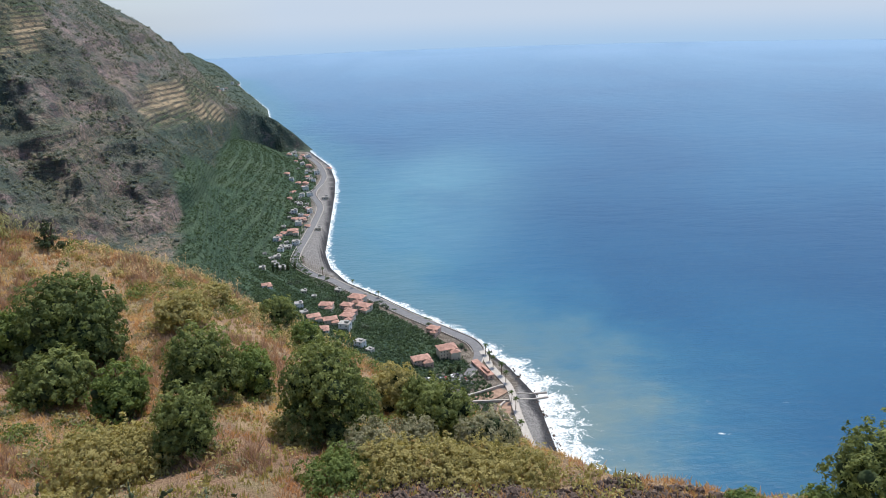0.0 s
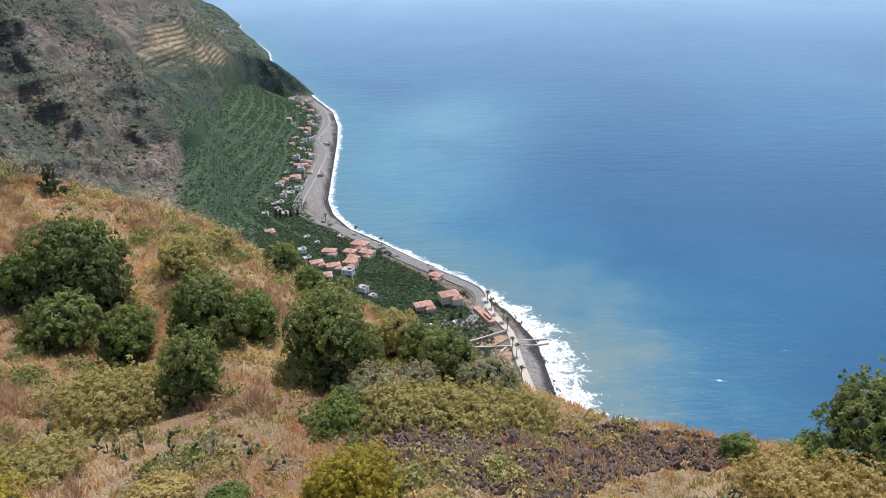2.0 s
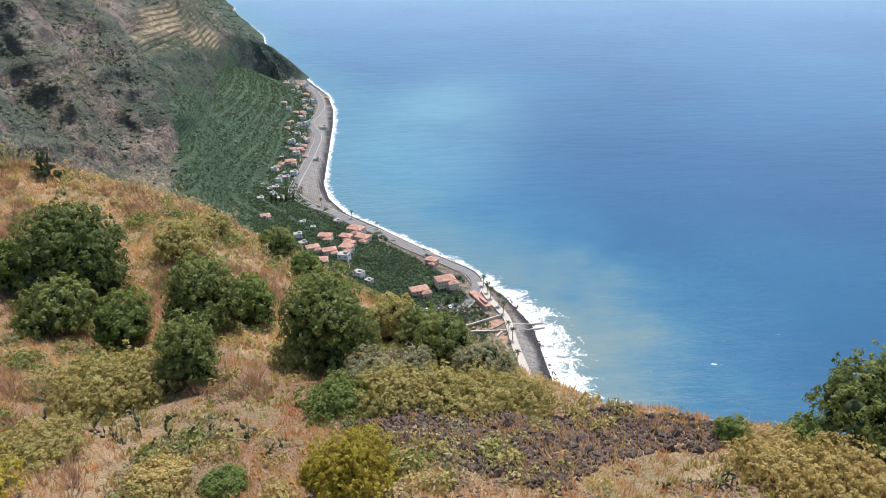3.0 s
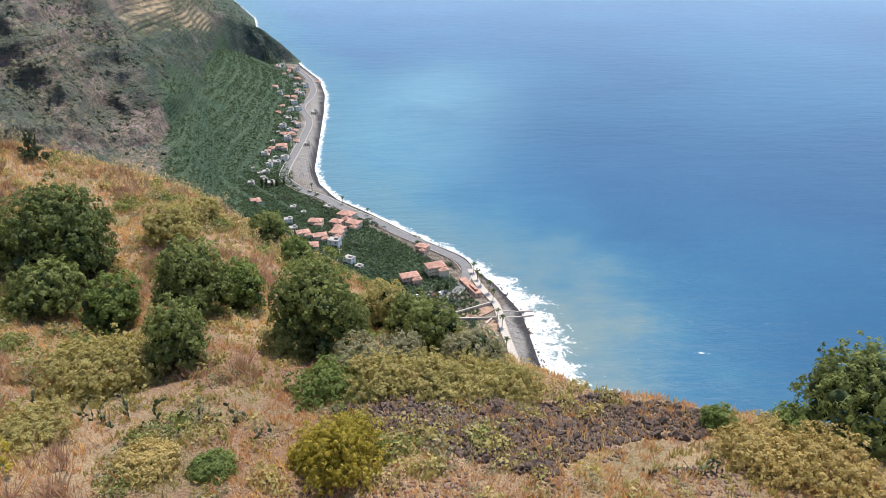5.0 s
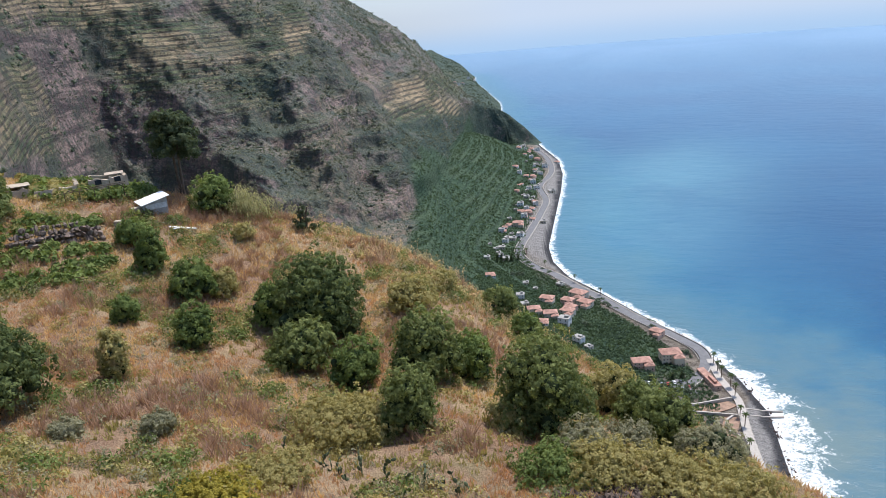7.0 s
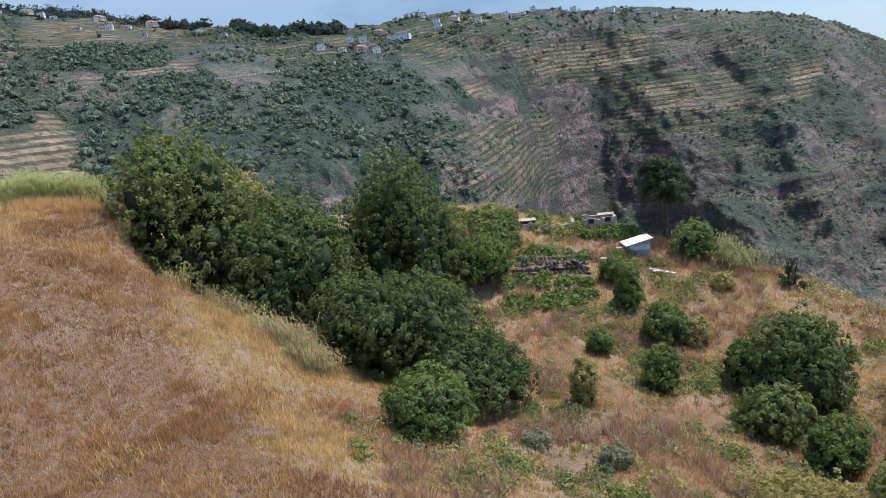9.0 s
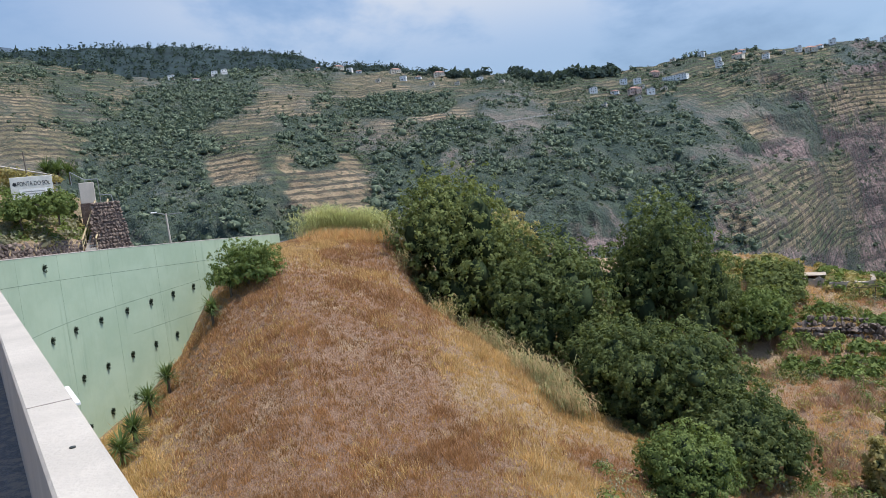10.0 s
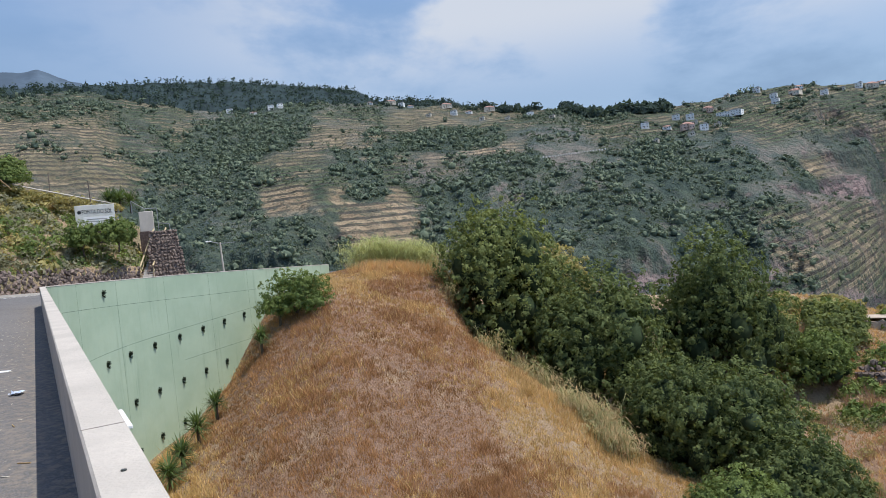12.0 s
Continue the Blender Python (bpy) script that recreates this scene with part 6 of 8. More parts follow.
def build_drains():
    bm = bmesh.new()
    tube(bm, (-0.1, 0, 0), (0.10, 0, -0.015), 0.055, 0.055, 10)
    pipe = part("drain_pipe", bm, M_PIPE, retaining_wall)
    moss_v, moss_f = leaf_cloud(np.random.default_rng(3), [((0.06, 0, -0.02), (0.08, 0.10, 0.10)), ((0.04, 0, -0.18), (0.04, 0.05, 0.15)), ((0.02, 0, -0.36), (0.02, 0.025, 0.12))], 240, 0.055, shell=0.8)
    moss = mesh_from("moss_tuft", moss_v, moss_f, M_MOSS, pipe, flat=True)
    rows = [(108.3, 8, 3.72, -4.79, 0.042), (104.6, 1, 3.7, -4.9, 0.0), (112.1, 6, 3.63, -7.16, 0.046), (108.6, 1, 1, -7.35, 0.0), (112.0, 3, 3.45, -9.78, 0.09), (108.6, 1, 3.6, -10.0, 0.0), (108.8, 1, 1.0, -1.24, 0.0), (138.0, 1, 1, -3.62, 0)]
    first = True
    for i0, n, step, z0, dz in rows:
        for k in range(n):
            i = i0 + k * step
            m = wall_frame(i, z0 + dz * (i - i0))
            if first:
                pipe.matrix_world = m
                first = False
            else:
                copy_thing(pipe, m)


build_drains()


def joint(name, i0, i1, z0, z1, size=0.011):
    idx = np.arange(i0, i1 + 0.01, 1.0)
    rows, faces = [], []
    for i in idx:
        f = (i - i0) / max(i1 - i0, 1)
        z = z0 + (z1 - z0) * f
        m = wall_frame(i, z)
        for o, h in ((-0.01, -size), (0.004, -size), (0.004, size), (-0.01, size)):
            rows.append(m @ Vector((o, 0, h)))
    for a in range(len(idx) - 1):
        for b in range(4):
            c = (b + 1) % 4
            faces.append((a * 4 + b, a * 4 + c, a * 4 + 4 + c, a * 4 + 4 + b))
    return mesh_from(name, rows, faces, M_JOINT, retaining_wall, flat=True)


joint("pour_joint", 100, 141, -1.80, -2.55)
joint("pour_joint", 103, 141, -4.45, -3.30)
joint("pour_joint", 120, 136, -5.75, -5.45)
for i in (104, 111, 118, 125, 132, 139):
    bm = bmesh.new()
    box(bm, (0.008, 0.007, 12.0), (0, 0, -12.0 - 0.04))
    o = part("panel_joint", bm, M_JOINT, retaining_wall)
    o.matrix_world = wall_frame(i, along_wall(i).z - 250)
# joints across the parapet's top, bolt holes in its top
for i in (36, 66, 88):
    bm = bmesh.new()
    box(bm, (0.2, 0.006, 0.003), (-0.095, 0, 0))
    o = part("parapet_joint", bm, plain("joint_shadow", (0.30, 0.27, 0.24), 0.9), parapet)
    o.matrix_world = wall_frame(i, along_wall(i).z - 250)
for i, o_ in ((32.6, -0.07), (32.9, -0.12), (34.2, -0.09), (31.9, -0.05)):
    bm = bmesh.new()
    tube(bm, (0, 0, 0.001), (0, 0, 0.006), 0.012, 0.012, 8)
    o = part("bolt_hole", bm, M_PIPE, parapet)
    o.matrix_world = Matrix.Translation(along_wall(i, o_, 0))
# a pale slat lying on the wall's outer edge
bm = bmesh.new()
box(bm, (0.03, 0.5, 0.02), (0.03, 0, -0.055), bevel=0.004)
slat = part("edge_board", bm, M_WHITE, parapet)
slat.matrix_world = wall_frame(36.6, along_wall(36.6).z - 250)


def yucca(place, height, spread, seed, label):
    g = np.random.default_rng(seed)
    root = new("yucca")
    root.location = place
    tagged(root, label, "yucca", "yuccas at the wall's foot")
    bm = bmesh.new()
    tube(bm, (0, 0, -0.3), (0.05, 0, height * 0.55), 0.09, 0.07, 8)
    part("trunk", bm, M_BARK, root)
    V, F = [], []
    n = 150
    for k in range(n):
        a, up = k * 2.399, g.uniform(-0.35, 1.15)
        d = Vector((math.cos(a) * math.cos(up), math.sin(a) * math.cos(up), math.sin(up)))
        s = d.cross(Vector((0, 0, 1))).normalized()
        p = Vector((0.05, 0, height * g.uniform(0.3, 0.62)))
        ln = spread * g.uniform(0.7, 1.1)
        w = 0.035
        tip = p + d * ln + Vector((0, 0, -0.12 * ln * (1 - math.sin(up))))
        mid = p + d * ln * 0.5
        base = len(V)
        V += [p - s * w * 0.6, p + s * w * 0.6, mid + s * w, tip, mid - s * w]
        F += [(base, base + 1, base + 2), (base, base + 2, base + 4), (base + 4, base + 2, base + 3)]
    mesh_from("leaf_rosette", np.array(V), np.array(F), M_YUCCA, root, flat=True)
    return root


for k, (yw, r_, h_, s_) in enumerate([(95.0, 43.0, 2.2, 0.85), (93.4, 44.5, 1.8, 0.85), (98.8, 40.5, 1.9, 0.9), (100.3, 38.6, 2.0, 1.0), (102.6, 35.0, 1.8, 1.0), (101.6, 36.6, 1.6, 1.0)]):
    yucca(spot(yw, r_), h_, s_, 500 + k, "spiky green yucca on dry ground by the green wall")

# road paint, litter
M_PAINT = plain("road_paint", (0.72, 0.72, 0.70), 0.7, vary=0.15, scale=8.0, tint=(0.45, 0.45, 0.44))


def on_road(x, y, lift=0.004):
    s = x * ALONG.x + y * ALONG.y
    n = x * LEFT.x + y * LEFT.y
    i = (s + 14) / 0.5
    o = n + 0.143
    return Vector((x, y, along_wall(i).z - 0.83 + road_height(int(i), o) + lift))


def road_patch(name, corners, mat, lift=0.005):
    return mesh_from(name, [on_road(x, y, lift) for x, y in corners], [tuple(range(len(corners)))], mat, flat=True)


dash = road_patch("road_dash", [(-12.42, -5.42), (-12.46, -5.02), (-12.66, -5.04), (-12.62, -5.44)], M_PAINT)
tagged(dash, "short white dash painted on the asphalt", "road marking", kind="structure")


def edge_line():
    V, F = [], []
    for k, i in enumerate(range(20, 117)):
        inset = float(np.interp(i, [20, 60, 91, 96, 105, 112, 116], [7.2, 5.8, 4.5, 4.2, 5.2, 7.2, 8.2]))
        for o in (-inset - 0.28, -inset - 0.12):
            n = -o - 0.2
            V.append(along_wall(i, o, -0.83 + road_height(i, n) + 0.006))
        if k:
            F.append((2 * k - 2, 2 * k - 1, 2 * k + 1, 2 * k))
    return tagged(mesh_from("road_edge_line", V, F, M_PAINT, flat=True), "white line along the road's far edge", "road marking", kind="structure")


edge_line()


def gutter():
    V, F = [], []
    for k, i in enumerate(range(20, 140)):
        for o, h in ((-8.6, -0.1), (-8.6, 0.12), (-9.15, 0.14), (-9.15, -0.1)):
            V.append(along_wall(i, o, -0.83 + road_height(i, 8.6) + h))
        if k:
            b = 4 * k
            for c in range(3):
                F.append((b - 4 + c, b - 3 + c, b + 1 + c, b + c))
    return tagged(mesh_from("road_kerb", V, F, M_CONCRETE, flat=True), "pale concrete gutter along the bank", "kerb", kind="structure")


gutter()
bm = bmesh.new()
bmesh.ops.create_grid(bm, x_segments=5, y_segments=3, size=0.5)
for v in bm.verts:
    v.co = Vector((v.co.x * 0.2, v.co.y * 0.15, 0.03 + 0.05 * noise.noise(v.co * 4)))
litter = part("paper_scrap", bm, plain("pale_blue_paper", (0.55, 0.62, 0.74), 0.6, vary=0.2, scale=6.0))
litter.location = on_road(-10.2, -4.02)
tagged(litter, "crumpled pale blue paper on the asphalt", "litter")
for x, y, a in ((-5.36, -2.33, 0.2), (-8.2, -3.3, 0.5), (-6.6, -2.6, 1.2)):
    bm = bmesh.new()
    box(bm, (0.13, 0.011, 0.008), (0, 0, 0), a)
    o = part("dry_stalk", bm, M_REED)
    o.location = on_road(x, y, 0.004)
    tagged(o, "dry straw stalk lying on the asphalt", "litter", "stalks on the road")



M_GRIT = plain("pale_straw_grit", (0.44, 0.40, 0.33), 0.9, vary=0.3, scale=4.0)


def road_debris():
    """Short straws and grit swept towards the parapet's foot."""
    g = np.random.default_rng(97)
    V, F = [], []
    for k in range(260):
        s, n = g.uniform(1.0, 26.0), 0.25 + abs(g.normal()) * 0.4
        p = ALONG * s + LEFT * n
        q = on_road(p.x, p.y, 0.006)
        a, ln, w = g.uniform(0, 3.14), g.uniform(0.01, 0.05), g.uniform(0.003, 0.007)
        d, e = Vector((math.cos(a), math.sin(a), 0)), Vector((-math.sin(a), math.cos(a), 0))
        b = len(V)
        V += [q - d * ln - e * w, q + d * ln - e * w, q + d * ln + e * w, q - d * ln + e * w, q + Vector((0, 0, w))]
        F += [(b, b + 1, b + 4), (b + 1, b + 2, b + 4), (b + 2, b + 3, b + 4), (b + 3, b, b + 4)]
    return tagged(mesh_from("straw_litter", V, F, M_GRIT, flat=True), "scattered dry straws and grit along the parapet's foot", "litter", kind="stuff")


road_debris()

# ---------------------------------------------------------------- the bank across the road
BANK_I = np.arange(40, 150)


def bank_point(i, o, v):
    """o metres beyond the road's far edge; v: height over the road's edge."""
    p = along_wall(i, -8.9 - o, 0)
    base = along_wall(i, 0, -0.83 + road_height(int(i), 8.6)).z
    return Vector((p.x, p.y, base + v))


def bank_top(i):
    p = along_wall(i, -8.9 - 13, 0)
    yaw = math.degrees(math.atan2(-p.x, p.y))
    e = float(np.interp(yaw, [96, 99, 101, 102.3, 103.5, 107, 112, 118, 130], [-9.0, -7.0, -3.0, 1.8, 3.2, 4.6, 5.8, 7.0, 8.0]))
    return math.hypot(p.x, p.y) * math.tan(radians(e)) + 250 - bank_point(i, 0, 0).z


def build_bank():
    offs = [0.15, 0.25, 0.45, 1.2, 2.5, 4.5, 7, 10, 13, 17, 24, 40]
    V = []
    runs = [i for i in BANK_I if bank_top(i) > 0.8]
    for i in runs:
        t = max(bank_top(i), -2.5)
        w = min(1.4 + 0.25 * math.sin(i * 0.31) + 0.15 * math.sin(i * 0.83), t)
        hs = [-0.4, w * 0.9, w, w + 0.1, w + (t - w) * 0.16, w + (t - w) * 0.36, w + (t - w) * 0.58, w + (t - w) * 0.82, t, t + 0.8, t + 1.0, t - 4]
        for o, h in zip(offs, hs):
            q = bank_point(i, o, h + (0.25 * float(vnoise(i * 0.35, o * 0.6, 7)) if o > 0.5 else 0))
            if math.degrees(math.atan2(-q.x, q.y)) < 101.7:
                q.z = min(q.z, 250 - 0.08 * math.hypot(q.x, q.y))
            V.append(q)
    ob = mesh_from("bank_ground", V, grid_faces(len(runs), len(offs)), M_GROUND)
    attribute(ob, "red", np.zeros(len(V)))
    attribute(ob, "scrub", np.full(len(V), 1.0))
    return tagged(ob, "overgrown earth bank above the road", "bank", kind="structure")


build_bank()


def build_upland():
    """The dry hill that climbs on behind the road."""
    along = np.concatenate([np.linspace(-1500, -60, 24), np.linspace(-50, 46, 33)])
    offs = np.array([0.3, 1.0, 3.0, 8.0, 20.0, 60.0, 200.0, 500.0, 1200.0])
    rise = np.array([-0.3, 0.9, 1.9, 4.0, 9.0, 27.0, 80.0, 170.0, 300.0])
    V = []
    for s in along:
        for o, h in zip(offs, rise):
            q = max(o, 46.0 + 0.2 * o) if s > 7 else o
            p = ALONG * float(s) + LEFT * float(9.0 + q)
            V.append((p.x, p.y, 248.35 + h + 0.12 * h * float(vnoise(s / 25, o / 25, 203))))
    ob = mesh_from("upland_ground", V, grid_faces(len(along), len(offs)), M_GROUND)
    return tagged(ob, "dry grassy hillside rising behind the road", "ground", kind="structure")


build_upland()
# vegetation on it
gb = np.random.default_rng(61)
pts = []
for k in range(2000):
    i, f = gb.uniform(42, 136), gb.uniform(0.0, 1.0) ** (1.0 if k % 3 else 2.2)
    if bank_top(i) < 0.8:
        continue
    t = max(bank_top(i), 1.2)
    o = 0.8 + 13 * f
    h = 1.2 + (t - 1.2) * min(1, max(0, float(np.interp(o, [1.2, 2.5, 4.5, 7, 10, 13], [0, 0.16, 0.36, 0.58, 0.82, 1]))))
    pts.append((*bank_point(i, o, h), gb.uniform(0.4, 1.0)))
pts = np.array(pts)
for sel, mat, lab in ((slice(0, 650), M_LEAF_MID, "tangled green creepers covering the bank"), (slice(650, 1050), M_LEAF_LIGHT, "yellow-green shrubs covering the bank"), (slice(1050, None), M_LEAF_GREY, "grey-green shrubs covering the bank")):
    clumps("bank_thicket", pts[sel, :3], pts[sel, 3], 70, mat, lab, "thicket", 62, tall=0.65, spread=0.14)
dry = [bank_point(gb.uniform(50, 104), gb.uniform(0.5, 2.4), 1.35) for _ in range(700)]
tufts("bank_grass", np.array(dry), 0.8, 14, M_REED, "dry brown grass over the rubble wall", 63, width=0.05, lean=0.6)
# rubble wall along its foot
rubble = new("rubble_wall")
rubble.location = bank_point(100, 0, 0)
tagged(rubble, "low rubble wall of dark lava stones along the road", "wall")
gr = np.random.default_rng(64)
count = 0
spots_ = []
for i in np.arange(56, 140, 0.5):
    if bank_top(i) < 0.6:
        continue
    for row in range(8):
        q = bank_point(i + gr.uniform(-0.2, 0.2), 0.14 + 0.03 * row, 0.06 + 0.19 * row + gr.uniform(-0.05, 0.05))
        spots_.append(q)
near_ = [q for q in spots_ if 101 < math.degrees(math.atan2(-q.x, q.y)) < 118]
for q in near_[:290]:
    stone_part(gr, q - rubble.location, gr.uniform(0.33, 0.46), rubble, WALL_STONES)
others = [q for q in spots_ if q not in near_[:290]]
stone_mass("stones", np.array([list(q) for q in others]) - np.array(rubble.location), gr.uniform(0.33, 0.46, len(others)), rubble, 65, M_MASONRY)


def by_sight(yaw, r, elev):
    """A place by bearing, distance and height angle from the eye."""
    return Vector((-math.sin(radians(yaw)) * r, math.cos(radians(yaw)) * r, 250 + r * math.tan(radians(elev))))


# steep stair with rails beside a rubble pier
pier = new("stair_pier")
pier.location = by_sight(101.2, 55.5, -1.4)
tagged(pier, "rubble stone pier beside a steep outdoor stair", "pier")
gp = np.random.default_rng(66)
across = Vector((math.cos(radians(101.2)), math.sin(radians(101.2)), 0))
away = Vector((-math.sin(radians(101.2)), math.cos(radians(101.2)), 0))
bm = bmesh.new()
box(bm, (2.6, 2.2, 3.6), (0.05, 0, 0), radians(101.2))
for v in bm.verts:
    if v.co.z > 2:
        v.co = Vector((v.co.x * 0.62 + 0.0, v.co.y * 0.62, v.co.z))
part("core", bm, M_MASONRY, pier)
for row in range(15):
    half = 1.42 - 0.038 * row
    for k in range(11):
        x = -half + 2 * half * (k + 0.5) / 11 + gp.uniform(-0.05, 0.05)
        p = across * x + away * (-1.14 + 0.031 * row) + Vector((0, 0, 0.13 + 0.24 * row))
        stone_part(gp, p, gp.uniform(0.25, 0.35), pier, WALL_STONES)
M_RAIL = plain("rusty_rail", (0.50, 0.40, 0.24), 0.7, 0.2, vary=0.3, scale=3.0)
stair = new("outdoor_stair")
stair.location = by_sight(102.6, 54.2, -1.2)
tagged(stair, "steep concrete stair with thin metal handrails", "stair")
for k in range(15):
    bm = bmesh.new()
    box(bm, (0.8, 0.3, 0.18), (0, 0, 0), radians(101.2), 0.01)
    o = part("step", bm, M_CONCRETE, stair)
    o.location = across * (k * 0.075) + away * (k * 0.2) + Vector((0, 0, 0.18 * k))
for x in (-0.42, 0.42):
    bm = bmesh.new()
    a = across * x + Vector((0, 0, 0.95))
    b = a + across * (15 * 0.075) + away * 3.0 + Vector((0, 0, 2.7))
    tube(bm, a, b, 0.06, 0.06, 8)
    tube(bm, a - Vector((0, 0, 0.45)), b - Vector((0, 0, 0.45)), 0.025, 0.025, 6)
    part("handrail", bm, M_RAIL, stair)
    for k in range(0, 16, 3):
        bm = bmesh.new()
        p = across * (x + k * 0.075) + away * (k * 0.2) + Vector((0, 0, 0.18 * k))
        tube(bm, p, p + Vector((0, 0, 0.97)), 0.025, 0.025, 6)
        part("rail_post", bm, M_RAIL, stair)
bm = bmesh.new()
box(bm, (1.0, 0.8, 1.5), (0, 0, 0), radians(101.2), 0.03)
landing = part("concrete_block", bm, M_CONCRETE)
landing.location = by_sight(102.25, 58.0, 2.35)
tagged(landing, "pale concrete block at the head of the stair", "concrete block")
bm = bmesh.new()
box(bm, (1.1, 0.9, 2.6), (0, 0, -2.6), radians(101.2), 0.02)
part("plinth", bm, M_STONE, landing)
railing = new("platform_railing")
railing.location = by_sight(102.3, 58.6, 3.8)
tagged(railing, "thin metal railing on the platform over the stair", "railing")
for x0, z0, x1, z1 in ((-0.9, 0.9, 0.0, 0.25), (0.0, 0.25, 0.85, 0.25), (0.85, -0.9, 1.6, -1.0), (0.85, -0.9, 0.85, -1.9), (0.0, 0.25, 0.0, -0.6), (0.85, 0.25, 0.85, -0.9), (-0.9, 0.9, -0.9, -0.1), (1.6, -1.0, 1.75, -2.0)):
    bm = bmesh.new()
    tube(bm, across * x0 + Vector((0, 0, z0)), across * x1 + Vector((0, 0, z1)), 0.03, 0.03, 6)
    part("rail", bm, M_METAL, railing)


# town sign
def lettering(name, text, size, mat, parent, m):
    cu = bpy.data.curves.new(name, "FONT")
    cu.body, cu.size, cu.extrude, cu.align_x, cu.align_y = text, size, 0.006, "CENTER", "CENTER"
    tmp = new(name + "_curve", cu)
    bpy.context.view_layer.update()
    me = bpy.data.meshes.new_from_object(tmp.evaluated_get(bpy.context.evaluated_depsgraph_get()))
    bpy.data.objects.remove(tmp)
    me.name = name
    me.materials.clear()
    me.materials.append(mat)
    ob = new(name, me)
    ob.parent = parent
    ob.matrix_local = m
    return ob


M_SIGN = plain("sign_plaster", (0.60, 0.59, 0.54), 0.8, vary=0.12, scale=3.0, tint=(0.42, 0.41, 0.37))
M_INK = plain("sign_letters", (0.02, 0.022, 0.025), 0.6, vary=0.2, scale=4.0)
sign = new("town_sign")
sign.matrix_world = Matrix.Translation(by_sight(105.62, 55.5, 3.05)) @ Matrix.Rotation(radians(105.6), 4, "Z")
tagged(sign, "whitish masonry town sign with black lettering among shrubs", "sign")
bm = bmesh.new()
box(bm, (2.5, 0.22, 1.5), (0, 0, 0), 0, 0.02)
part("board", bm, M_SIGN, sign)
bm = bmesh.new()
box(bm, (2.3, 0.3, 1.2), (0, 0.02, -1.2), 0)
part("footing", bm, M_STONE, sign)
lettering("lettering", "PONTA DO SOL", 0.36, M_INK, sign, Matrix.Translation((0.14, -0.118, 1.02)) @ Matrix.Rotation(radians(90), 4, "X") @ Matrix.Diagonal((0.74, 1.15, 1, 1)))
bm = bmesh.new()
bmesh.ops.create_circle(bm, cap_ends=True, segments=5, radius=0.14, matrix=Matrix.Translation((-0.98, -0.118, 1.02)) @ Matrix.Rotation(radians(-90), 4, "X") @ Matrix.Rotation(radians(90), 4, "Z"))
part("crest_shape", bm, M_INK, sign)
bm = bmesh.new()
box(bm, (1.9, 0.02, 0.52), (0.2, -0.115, 0.16))
part("lower_panel", bm, M_WHITE, sign)
for k, w in enumerate((1.3, 1.05)):
    bm = bmesh.new()
    box(bm, (w, 0.012, 0.05), (0.1, -0.128, 0.48 - 0.16 * k))
    part("text_bar", bm, plain("faded_ink", (0.30, 0.30, 0.28), 0.8), sign)


# street lamp, poles, wires, aloe by the sign
def pole(name, foot, head, r0, r1, mat, label, category):
    root = new(name)
    root.location = foot
    tagged(root, label, category)
    bm = bmesh.new()
    tube(bm, (0, 0, -0.5), head - foot, r0, r1, 10)
    part("shaft", bm, mat, root)
    return root


lamp = pole("street_lamp", by_sight(97.15, 66, -2.6), by_sight(97.25, 66, 1.05), 0.11, 0.07, M_CONCRETE, "concrete street lamp behind the curved wall", "street lamp")
top_ = by_sight(97.25, 66, 1.05) - lamp.location
side_ = Vector((math.cos(radians(97.2)), math.sin(radians(97.2)), 0))
bm = bmesh.new()
tube(bm, top_ + Vector((0, 0, -0.1)), top_ - side_ * 0.75 + Vector((0, 0, 0.12)), 0.04, 0.03, 8)
arm = part("arm", bm, M_METAL, lamp)
bm = bmesh.new()
box(bm, (0.5, 0.2, 0.12), top_ - side_ * 0.95 + Vector((0, 0, 0.1)), radians(97.2), 0.03)
part("lamp_head", bm, M_WHITE, arm)
bm = bmesh.new()
tube(bm, top_ + Vector((0, 0, -0.1)), top_ + side_ * 1.3 - Vector((0, 0, 0.1)), 0.03, 0.03, 6)
part("cross_arm", bm, M_METAL, lamp)
M_POLE = plain("weathered_pole", (0.15, 0.12, 0.10), 0.9, vary=0.3, scale=1.5)
for a, ea, b, eb, r_, w_ in ((114.3, 7.0, 115.0, 13.85, 66, 0.13), (114.9, 7.0, 115.4, 10.4, 72, 0.09), (113.5, 6.4, 113.5, 8.2, 70, 0.06), (112.5, 6.2, 112.6, 8.3, 64, 0.06), (105.75, 4.4, 105.85, 6.3, 60, 0.05), (108.3, 4.8, 108.3, 7.0, 64, 0.05)):
    p = pole("utility_pole", by_sight(a, r_, ea - 2), by_sight(b, r_, eb), w_, w_ * 0.75, M_POLE, "weathered thin pole standing in the scrub of the bank", "pole")
bm = bmesh.new()
tube(bm, (0, 0, 0), by_sight(110.6, 59, 6.0) - by_sight(112.4, 59, 8.0), 0.05, 0.04, 6)
stick = part("leaning_stick", bm, M_REED)
stick.location = by_sight(112.4, 59, 8.0)
tagged(stick, "bare leaning stick in the thicket", "stick")
path_wall = new("garden_wall")
path_wall.location = by_sight(106, 60, 5.0)
tagged(path_wall, "low pale wall along a path above the bank", "wall")
bm = bmesh.new()
a, b = by_sight(104.2, 60, 4.55), by_sight(111.6, 63, 6.6)
tube(bm, a - path_wall.location, b - path_wall.location, 0.06, 0.06, 4)
part("coping", bm, M_CONCRETE, path_wall)
gw = np.random.default_rng(207)
under_ = np.array([list(a.lerp(b, float(u)) + Vector((gw.uniform(-0.6, 0.6), gw.uniform(-0.6, 0.6), -gw.uniform(0.35, 1.3)))) for u in gw.random(110)])
